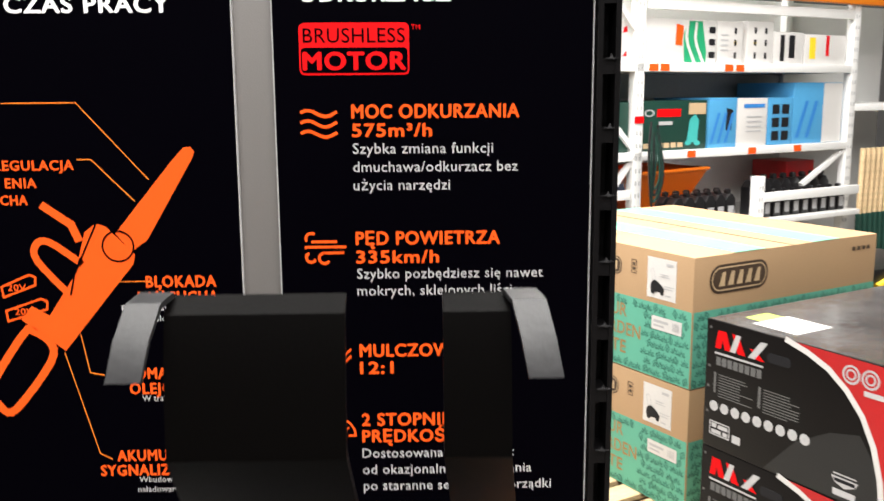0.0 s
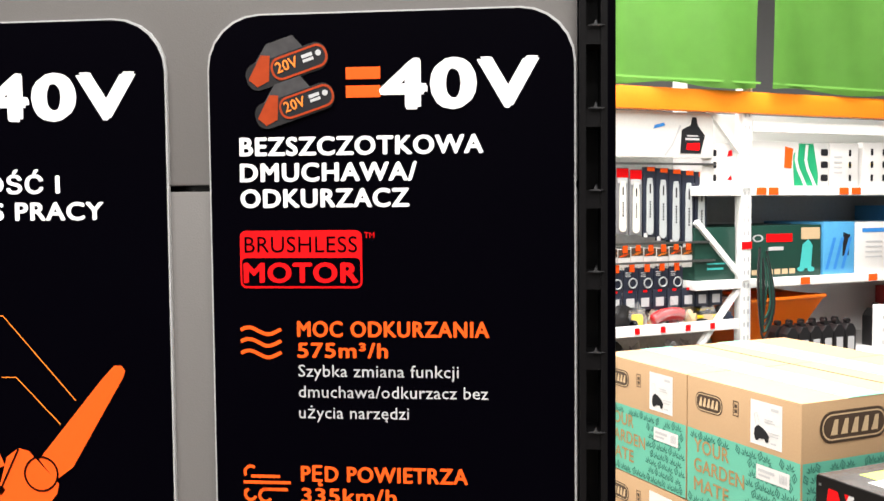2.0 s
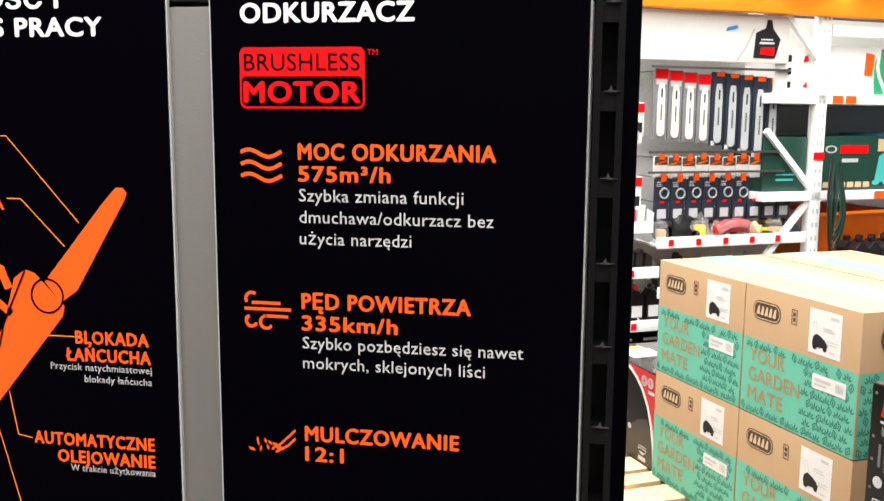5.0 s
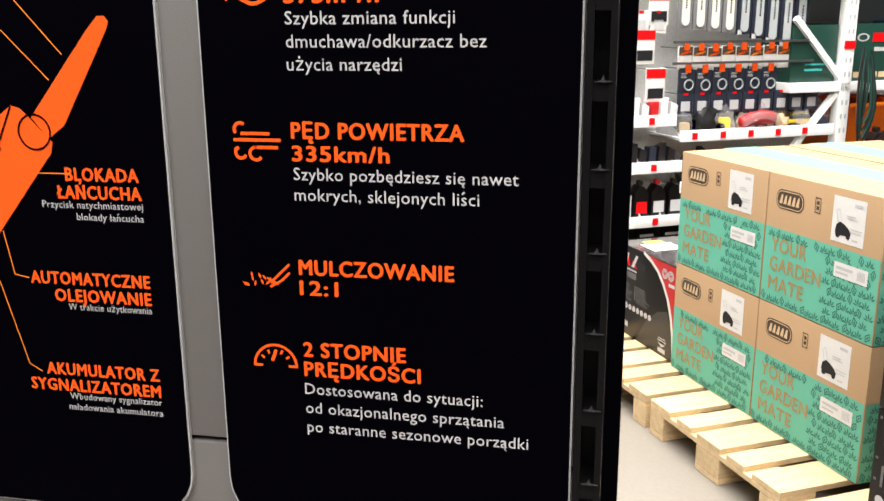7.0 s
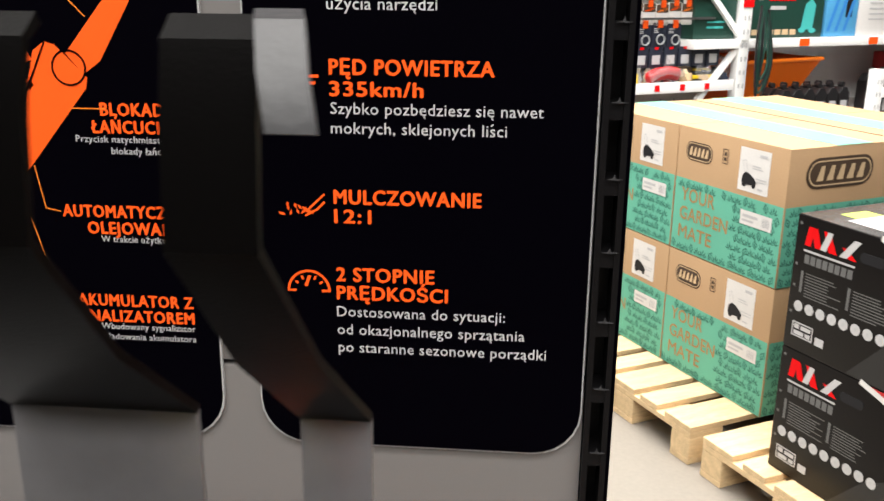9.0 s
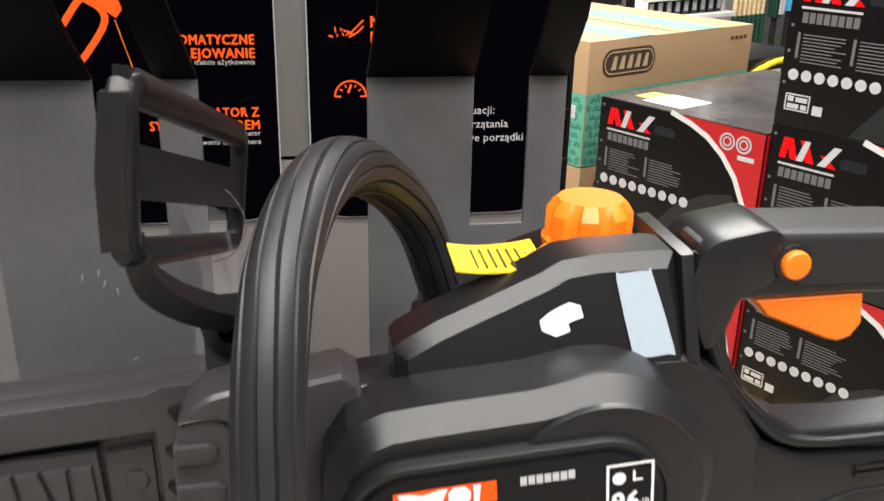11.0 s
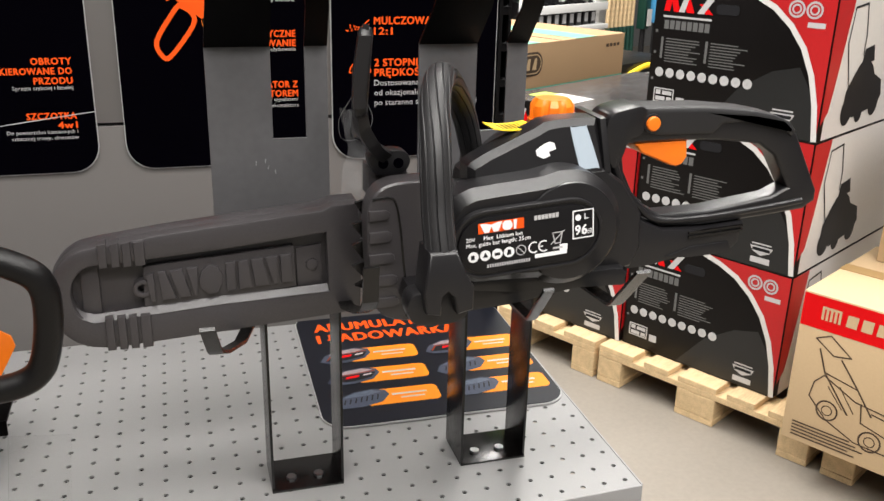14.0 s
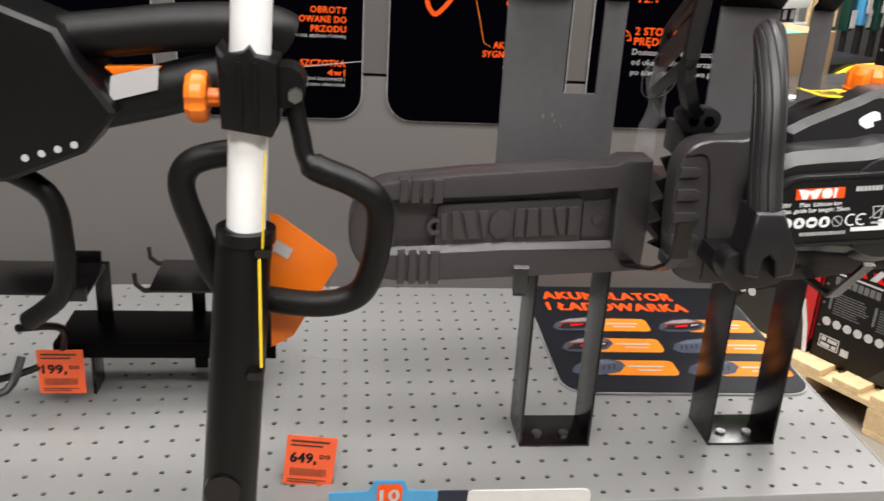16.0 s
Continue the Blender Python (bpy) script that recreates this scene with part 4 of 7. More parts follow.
mark("brand_block", [[(-0.138, 1.169), (-0.1345, 1.161), (-0.1305, 1.161), (-0.1285, 1.1655), (-0.1265, 1.161), (-0.1225, 1.161), (-0.119, 1.169), (-0.1225, 1.169), (-0.1285, 1.1675), (-0.134, 1.169)], [(-0.119, 1.163), (-0.117, 1.161), (-0.1125, 1.161), (-0.1105, 1.1635), (-0.1105, 1.1665), (-0.1125, 1.169), (-0.117, 1.169), (-0.119, 1.167)], [(-0.1095, 1.161), (-0.1075, 1.161), (-0.1065, 1.169), (-0.1095, 1.169)]], HEAD_WHITE, 0.0004)
mark("model_bar", [rect(-0.0915 + 0.0031 * k, -0.0889 + 0.0031 * k, 1.1653, 1.1692) for k in range(7)], WHITE_INK)
tm = Matrix.Translation((-0.097, 0, 1.15)) @ pose(0, 0, 0, 0, -4.5, 0) @ Matrix.Translation((0.097, 0, -1.15))
words("lettering", "20V     Max  Lithium Ion", -0.15, 1.1548, 0.0036, HEAD_WHITE, plate, PY, 0.048, 0.03, m=tm)
words("lettering", "Max. guide bar length: 25cm", -0.15, 1.15, 0.0036, HEAD_WHITE, plate, PY, 0.055, 0.03, m=tm)
mark("symbol_disc", [circle(-0.1445 + 0.0102 * k, 1.1415, 0.0046, 16) for k in range(4)], HEAD_WHITE)
mark("symbol_ring", stroke(arc(-0.1035, 1.1415, 0.0042, 0, 360, 16), 0.0008) + stroke([(-0.1065, 1.1445), (-0.1005, 1.1385)], 0.0008), GREY_INK)
mark("symbol_core", [rect(-0.1465, -0.1435, 1.1395, 1.1432), [(-0.1365, 1.14), (-0.132, 1.14), (-0.1343, 1.1445)], rect(-0.1265, -0.1218, 1.1402, 1.1427), [(-0.116, 1.139), (-0.112, 1.1395), (-0.1125, 1.1435), (-0.115, 1.144)]], DARK_INK, 0.0003)
mark("symbol_ce", stroke(arc(-0.0922, 1.142, 0.0045, 60, 300, 10), 0.0012) + stroke(arc(-0.0835, 1.142, 0.0045, 60, 300, 10), 0.0012) + stroke([(-0.088, 1.142), (-0.0845, 1.142)], 0.0011), HEAD_WHITE)
mark("symbol_bin", stroke([(-0.0755, 1.152), (-0.0735, 1.1425), (-0.069, 1.1425), (-0.067, 1.152), (-0.0755, 1.152)], 0.0009) + stroke([(-0.077, 1.1425), (-0.0655, 1.153)], 0.0009) + [rect(-0.0755, -0.067, 1.1378, 1.1395)], WHITE_INK)
mark("noise_frame", stroke([(-0.0575, 1.144), (-0.0395, 1.144), (-0.0395, 1.168), (-0.0575, 1.168), (-0.0575, 1.144)], 0.0011) + [circle(-0.053, 1.162, 0.0028, 10), rect(-0.0475, -0.0465, 1.16, 1.165), rect(-0.0465, -0.0435, 1.16, 1.161)], HEAD_WHITE)
words("lettering", "96", -0.0555, 1.147, 0.0088, HEAD_WHITE, plate, PY, 0.0105, 0.05, m=tm)
words("lettering", "dB", -0.0445, 1.147, 0.0045, HEAD_WHITE, plate, PY, 0.004, 0.0, m=tm)
mark("small_print", [rect(-0.133 + 0.0021 * k, -0.1316 + 0.0021 * k, 1.1305, 1.1335) for k in range(18)], GREY_INK)
mark("serial_strip", [rect(-0.0915, -0.063, 1.1322, 1.1357), rect(-0.0695, -0.0625, 1.1357, 1.1412)], HEAD_WHITE)

# sloping top housing; its face leans back towards the top
def lean(bm, z0=1.19, k=0.2):
    for v in bm.verts:
        v.co.y += max(0.0, v.co.z - z0) * k
    return bm


top_outline = [(-0.1355, 1.186), (-0.1355, 1.2005), (-0.1325, 1.2035), (-0.118, 1.211), (-0.095, 1.2205), (-0.0755, 1.2285), (-0.066, 1.2335), (-0.052, 1.2355), (-0.024, 1.2362), (-0.018, 1.2355), (-0.0135, 1.215), (-0.0085, 1.186)]
sp("battery_housing", lean(prism(top_outline, 0.2365, 0.268, 0.0055, 1)), PLASTIC, "sloping top housing")
sp("housing_rear", prism([(-0.12, 1.15), (-0.116, 1.175), (-0.075, 1.205), (-0.03, 1.22), (-0.01, 1.215), (0.0, 1.17)], 0.262, 0.35, 0.012, 3), PLASTIC)
sp("housing_end", lean(prism([(-0.0125, 1.19), (-0.017, 1.236), (-0.011, 1.2365), (-0.006, 1.19)], 0.236, 0.29, 0.002, 2)), PLASTIC)
sp("pale_sticker", lean(flat([curved([(-0.0445, 1.2275), (-0.0425, 1.2297), (-0.031, 1.2305), (-0.029, 1.2285), (-0.0185, 1.1975), (-0.0205, 1.1952), (-0.0345, 1.1942), (-0.0365, 1.196)], 2)], 0.2357)), CLEAR_LABEL, "pale blue-white sticker")
sp("torn_sticker", lean(flat([[(-0.0765, 1.212), (-0.073, 1.2148), (-0.069, 1.217), (-0.064, 1.219), (-0.0595, 1.2175), (-0.058, 1.2125), (-0.0645, 1.2105), (-0.0635, 1.207), (-0.0695, 1.205), (-0.0755, 1.2078)]], 0.2357)), HEAD_WHITE, "scrap of a torn white sticker")

# fluted cap with its strap and tag
bm = bmesh.new()
rings = []
CX, CY = -0.04, 0.296
for zz, rr in ((0.0, 0.0212), (0.003, 0.0214), (0.0034, 0.02), (0.0155, 0.0198), (0.0195, 0.0172), (0.0215, 0.0148)):
    ring = []
    for k in range(64):
        a = 2 * math.pi * k / 64
        r2 = rr * (1 - (0.1 if (k % 8) in (0, 1, 2) and 0.0032 < zz < 0.02 else 0))
        ring.append(bm.verts.new((CX + r2 * math.cos(a), CY + r2 * math.sin(a), 1.2238 + zz)))
    rings.append(ring)
for A, B in zip(rings, rings[1:]):
    for k in range(64):
        bm.faces.new((A[k], A[(k + 1) % 64], B[(k + 1) % 64], B[k]))
bm.faces.new(rings[-1])
sp("oil_cap", bm, ORANGE_PLASTIC, "fluted orange oil cap")
sp("cap_collar", sweep([(CX, CY, 1.205), (CX, CY, 1.2239)], [0.024, 0.0205], 28), PLASTIC, smooth=True)
for dy in (-0.003, 0.003):
    sp("cap_strap", sweep(smooth_path([(-0.056, CY - 0.012, 1.2255), (-0.062, 0.281 + dy, 1.2275), (-0.068, 0.28 + dy * 0.3, 1.2255), (-0.074, 0.279, 1.2255)], 4), 0.0012, 8), ORANGE_PLASTIC)
tagp = sp("hang_tag", ribbon(smooth_path([(-0.068, 0.279, 1.2262), (-0.08, 0.279, 1.2245), (-0.094, 0.278, 1.2245), (-0.107, 0.277, 1.2265)], 3), (0.002, 0.036, -0.002), 0.001), YELLOW_TAG, "bent yellow instruction tag")
for k in range(7):
    sp("tag_mark", ribbon([(-0.1015 + 0.004 * k, 0.264, 1.2262), (-0.1005 + 0.004 * k, 0.288, 1.225)], (0.0009, 0, 0), 0.0005), BROWN_INK, parent=tagp)

# rear handle: a closed angular frame, soft grip on its upper bar
h_out = [(-0.0095, 1.21), (-0.01, 1.23), (-0.006, 1.238), (0.002, 1.2412), (0.027, 1.242), (0.09, 1.2405), (0.136, 1.2358), (0.16, 1.231), (0.178, 1.2235), (0.19, 1.2125), (0.21, 1.177), (0.2215, 1.157), (0.222, 1.146), (0.2095, 1.138), (0.163, 1.1335), (0.1, 1.129), (0.056, 1.1315), (0.035, 1.143), (0.016, 1.162), (0.002, 1.184)]
h_in = [(0.0105, 1.206), (0.017, 1.2105), (0.07, 1.2115), (0.11, 1.21), (0.15, 1.2045), (0.168, 1.193), (0.1795, 1.1745), (0.188, 1.161), (0.171, 1.1535), (0.104, 1.1445), (0.055, 1.1435), (0.039, 1.152), (0.0245, 1.166), (0.014, 1.186)]
sp("rear_handle", frame_prism(h_out, h_in, 0.25, 0.271, 0.0045, 3), PLASTIC, "rear handle frame")
sp("grip", prism([(0.027, 1.2435), (0.09, 1.2422), (0.136, 1.2375), (0.16, 1.2328), (0.178, 1.2252), (0.1865, 1.2165), (0.182, 1.21), (0.168, 1.221), (0.138, 1.2265), (0.1075, 1.2255), (0.0985, 1.2165), (0.042, 1.217), (0.0275, 1.2225)], 0.2472, 0.283, 0.0055, 4), RUBBER, "soft grip on the upper bar")
sp("handle_rim", sweep(smooth_path([(-0.0055, 0.2515, 1.235), (-0.0035, 0.251, 1.218), (0.003, 0.2505, 1.196), (0.013, 0.2505, 1.174), (0.03, 0.2505, 1.154), (0.052, 0.2505, 1.1385), (0.1, 0.2505, 1.1375), (0.163, 0.2505, 1.1425), (0.205, 0.2505, 1.1475)], 5), 0.0032, 10), PLASTIC, smooth=True)
sp("handle_shoulder", prism(curved([(-0.0085, 1.215), (-0.0085, 1.232), (-0.002, 1.24), (0.012, 1.2435), (0.027, 1.2438), (0.0275, 1.222), (0.014, 1.214), (0.009, 1.2), (0.0, 1.19)], 3), 0.2462, 0.284, 0.0028, 2), PLASTIC)
sp("rear_foot", prism([(-0.004, 1.175), (0.018, 1.155), (0.035, 1.14), (0.056, 1.1305), (0.1, 1.1285), (0.142, 1.1315), (0.139, 1.1235), (0.1385, 1.112), (0.13, 1.1035), (0.083, 1.102), (0.062, 1.0985), (0.047, 1.0955), (0.0, 1.092), (-0.015, 1.12)], 0.244, 0.298, 0.005, 2), PLASTIC)
for z0 in (1.1245, 1.1205):
    sp("vent_slot", prism([(0.082, z0), (0.139, z0 + 0.0035), (0.139, z0 + 0.0055), (0.082, z0 + 0.002)], 0.2425, 0.248), BLACK_STEEL)
sp("foot_tread", prism([(0.06, 1.104), (0.085, 1.112), (0.125, 1.1145), (0.131, 1.1035), (0.083, 1.1015)], 0.2425, 0.25, 0.001), PLASTIC)
sp("trigger", prism([(0.022, 1.2105), (0.075, 1.2115), (0.077, 1.196), (0.073, 1.1895), (0.067, 1.1872), (0.061, 1.1885), (0.03, 1.2015)], 0.2525, 0.284, 0.003, 3), ORANGE_PLASTIC, "orange trigger")
sp("button_ring", prism(circle(0.0345, 1.2295, 0.0088, 24), 0.2455, 0.26, 0.002), PLASTIC)
sp("lock_button", prism(circle(0.0345, 1.2295, 0.0066, 24), 0.2425, 0.26, 0.002, 3), ORANGE_PLASTIC, "orange safety button")

# front hoop handle with grooves along it
hoop = smooth_path([(-0.182, 0.153, 1.135), (-0.183, 0.157, 1.159), (-0.1835, 0.167, 1.19), (-0.183, 0.174, 1.214), (-0.181, 0.184, 1.236), (-0.1775, 0.199, 1.2545), (-0.17, 0.222, 1.2685), (-0.159, 0.25, 1.2735), (-0.146, 0.275, 1.268), (-0.134, 0.294, 1.256), (-0.123, 0.309, 1.241), (-0.113, 0.32, 1.221), (-0.105, 0.327, 1.196), (-0.099, 0.331, 1.178)], 7)


def grooved(path, r, sides=96):
    bm = bmesh.new()
    rings = []
    for i, p in enumerate(path):
        d = (path[min(i + 1, len(path) - 1)] - path[max(i - 1, 0)]).normalized()
        s = Vector((1, 0.35, 0.3))
        s = (s - d * s.dot(d)).normalized()
        w = d.cross(s)
        ring = []
        for k in range(sides):
            rr = r * (0.92 if k % 8 == 0 else 1.0) * (1.0 - 0.14 * max(0.0, (i / (len(path) - 1) - 0.55) / 0.45))
            a = 2 * math.pi * k / sides
            ring.append(bm.verts.new(p + s * rr * math.cos(a) + w * rr * math.sin(a)))
        rings.append(ring)
    for A, B in zip(rings, rings[1:]):
        for k in range(sides):
            bm.faces.new((A[k], A[(k + 1) % sides], B[(k + 1) % sides], B[k]))
    bm.faces.new(rings[0])
    bm.faces.new(rings[-1])
    return bm


sp("front_handle", grooved(hoop, 0.0122), RUBBER, "grooved black hoop handle")
sp("handle_socket", sweep([(-0.1035, 0.328, 1.193), (-0.102, 0.329, 1.187), (-0.099, 0.331, 1.18), (-0.092, 0.335, 1.15)], [0.0112, 0.0122, 0.0125, 0.016], 20), PLASTIC, smooth=True)
sp("socket_ring", sweep([(-0.1018, 0.3293, 1.1865), (-0.1008, 0.3298, 1.1835)], 0.0132, 20), PLASTIC, smooth=True)
bm = prism([(-0.195, 1.164), (-0.173, 1.164), (-0.1665, 1.146), (-0.1605, 1.136), (-0.1608, 1.1175), (-0.1735, 1.1145), (-0.1762, 1.1285), (-0.181, 1.133), (-0.1848, 1.1295), (-0.1862, 1.1145), (-0.1975, 1.1165), (-0.1998, 1.133), (-0.198, 1.149)], 0.14, 0.17, 0.003, 3)
for v in bm.verts:
    v.co.y += max(0.0, v.co.z - 1.15) * 0.35
sp("handle_mount", bm, PLASTIC, "flared foot of the hoop handle")
sp("mount_cuff", prism(curved([(-0.2095, 1.1215), (-0.2085, 1.112), (-0.2025, 1.1045), (-0.182, 1.102), (-0.166, 1.106), (-0.1615, 1.112), (-0.162, 1.12), (-0.166, 1.127), (-0.184, 1.13), (-0.204, 1.1295)], 3), 0.15, 0.172, 0.003, 2), PLASTIC)
sp("mount_neck", prism([(-0.194, 1.112), (-0.168, 1.113), (-0.16, 1.106), (-0.16, 1.096), (-0.188, 1.09), (-0.197, 1.098)], 0.168, 0.26, 0.008, 2), PLASTIC)
sp("under_tray", prism([(-0.2, 1.084), (-0.19, 1.074), (-0.15, 1.07), (-0.09, 1.074), (-0.03, 1.084), (0.016, 1.082), (0.02, 1.097), (-0.16, 1.097)], 0.235, 0.36, 0.005), PLASTIC)

# hand guard: a leaning closed frame with two windows, on an arm with a pierced plate
NT, NB, FT, FB = Vector((-0.2255, 0.222, 1.3145)), Vector((-0.2305, 0.222, 1.2545)), Vector((-0.198, 0.367, 1.26)), Vector((-0.2045, 0.367, 1.203))
loop = []
for c, a, b in ((NT, NB, FT), (FT, NT, FB), (FB, FT, NB), (NB, FB, NT)):
    ea, eb = (a - c).normalized() * 0.011, (b - c).normalized() * 0.011
    loop += [c + ea * (1 - t) ** 2 + eb * t * t for t in (0.0, 0.25, 0.5, 0.75, 1.0)]
near_rad = [0.0042 + 0.0012 * max(0.0, 1 - (p.y - 0.222) / 0.06) for p in loop]
guard_frame = sp("hand_guard", sweep(loop, near_rad, 20, 1.0, True, 0.6), PLASTIC, "black hand guard with two windows", smooth=True)
for f, h0 in ((0.02, 0.012), (0.5, 0.0125), (0.98, 0.009)):
    a, b = NT.lerp(NB, f), FT.lerp(FB, f)
    sp("guard_bar", ribbon([a, a.lerp(b, 0.5), b], (0.001, 0, h0 * 1.6 if 0.1 < f < 0.9 else h0), 0.005), PLASTIC, parent=guard_frame)
sp("guard_face", ribbon([NT + Vector((-0.0015, -0.003, -0.003)), NT.lerp(NB, 0.5) + Vector((-0.003, -0.003, 0)), NB + Vector((-0.0015, -0.003, 0.003))], (0.0095, 0, 0), 0.006), PLASTIC, parent=guard_frame)
sp("guard_arm", ribbon(smooth_path([NB + Vector((0.002, 0.008, -0.001)), (-0.226, 0.235, 1.239), (-0.2175, 0.247, 1.225), (-0.2085, 0.262, 1.2135), (-0.2, 0.27, 1.207)], 4), (0.008, 0, 0.0065), 0.011), PLASTIC)
sp("guard_pivot", prism(curved([(-0.2135, 1.2035), (-0.2105, 1.2085), (-0.203, 1.2105), (-0.188, 1.2105), (-0.1805, 1.2075), (-0.178, 1.2005), (-0.1815, 1.193), (-0.188, 1.1905), (-0.203, 1.1895), (-0.21, 1.193)], 3), 0.268, 0.286, 0.0015), PLASTIC, "pierced pivot plate")
for xx in (-0.2015, -0.1885):
    sp("pivot_hole", prism(circle(xx, 1.2, 0.0044, 18), 0.2674, 0.28), BLACK_PRINT)
sp("pivot_post", prism([(-0.213, 1.196), (-0.18, 1.196), (-0.176, 1.17), (-0.213, 1.17)], 0.274, 0.3, 0.002), PLASTIC_DULL)
rng = random.Random(3)
bm = bmesh.new()
grid_v = []
for j in range(10):
    row = []
    for i in range(5):
        z = 1.234 - 0.0088 * j
        row.append(bm.verts.new((-0.2245 + 0.0014 * j * (j < 6) + 0.0045 * i + rng.uniform(-0.0016, 0.0016), 0.338 + rng.uniform(-0.004, 0.004), z - 0.001 * i + rng.uniform(-0.0012, 0.0012))))
    grid_v.append(row)
for j in range(9):
    for i in range(4):
        bm.faces.new((grid_v[j][i], grid_v[j][i + 1], grid_v[j + 1][i + 1], grid_v[j + 1][i]))
sp("plastic_bag", bm, BAG_FILM, "crumpled clear plastic bag")
sp("tie_loop", sweep(smooth_path([(-0.215, 0.335, 1.243), (-0.203, 0.335, 1.24), (-0.196, 0.335, 1.223), (-0.205, 0.335, 1.208), (-0.223, 0.336, 1.206), (-0.226, 0.336, 1.224), (-0.215, 0.335, 1.243)], 6), 0.00028, 5), CARTON_TEXT)


# ---- pallets ----
def pallet(u0):
    ob = thing("pallet", ROW @ pose(0, u0, FLOOR), "pale raw pine shipping pallet on the concrete floor", "pallet", "pallets along the aisle")
    for y0, y1 in ((0, 0.145), (0.19, 0.29), (0.3275, 0.4725), (0.51, 0.61), (0.655, 0.8)):
        part("deck_board", block(0, 1.2, y0, y1, 0.122, 0.144, 0.002, 1), WOOD, ob)
    for x0 in (0, 0.5275, 1.055):
        part("stringer_board", block(x0, x0 + 0.145, 0, 0.8, 0.1, 0.122, 0.002, 1), WOOD, ob, at=Matrix())
    for x0 in (0, 0.5275, 1.055):
        for y0, y1 in ((0, 0.1), (0.3275, 0.4725), (0.7, 0.8)):
            part("spacer_block", block(x0, x0 + 0.145, y0, y1, 0.022, 0.1, 0.003, 1), WOOD, ob)
    for y0, y1 in ((0, 0.1), (0.3275, 0.4725), (0.7, 0.8)):
        part("bottom_board", block(0, 1.2, y0, y1, 0.0, 0.022, 0.002, 1), WOOD, ob)
    return ob


for u0 in (-1.645, -0.8, 0.02, 0.885, 1.72):
    pallet(u0)


# ---- cartons ----
def carton(name, u0, u1, v0, depth, z0, h, material, label, category, group):
    """A carton on the row: local x runs along its aisle face, y into the row, z up."""
    ob = thing(name, ROW @ pose(v0, u1, z0, 0, 0, -90), label, category, group)
    w = u1 - u0
    part("carton", block(0.001, w - 0.001, 0, depth, 0.0008, h - 0.0008, 0.004, 2), material, ob)
    return ob, w


END = lambda w: pose(w, 0, 0, 0, 0, 90)


def garden_face(ob, w, h, m, seed, narrow=True):
    """Print on a side of a garden-machine carton: green band with leaves, words, oval mark and label."""
    rng = random.Random(seed)
    band = h * 0.59
    print_on("green_band", [rect(0.004, w - 0.004, 0.003, band)], GREEN_PRINT, ob, -0.0008, m)
    leaves = []
    def blade(cx, cz, b, r0, r1, wide):
        mid, c, d = (r0 + r1) / 2, math.cos(b), math.sin(b)
        return [(cx + r0 * c, cz + r0 * d), (cx + mid * c + wide * d, cz + mid * d - wide * c), (cx + r1 * c, cz + r1 * d), (cx + mid * c - wide * d, cz + mid * d + wide * c)]

    step = 0.034
    for j in range(int(band / step)):
        for i in range(int(w / step)):
            cx, cz = 0.024 + (i + 0.5 * (j % 2)) * step + rng.uniform(-0.002, 0.002), 0.008 + j * step + rng.uniform(-0.002, 0.002)
            if cx > w - 0.022 or cz > band - 0.034 or (narrow and cx < 0.32 and 0.03 < cz < band - 0.045):
                continue
            if (i + 2 * j) % 3:
                leaves += [blade(cx, cz, 1.571 + da, 0.003, 0.031 - 0.006 * abs(da), 0.0034) for da in (-1.2, -0.6, 0.0, 0.6, 1.2)]
            else:
                lean = rng.uniform(-0.5, 0.5)
                rim = blade(cx, cz, 1.571 + lean, 0.0, 0.032, 0.0105)
                leaves += stroke(rim + rim[:1], 0.0038) + [blade(cx, cz, 1.571 + lean, 0.004, 0.026, 0.003)]
    print_on("leaf_pattern", leaves, GREEN_MOTIF, ob, -0.0014, m)
    return band


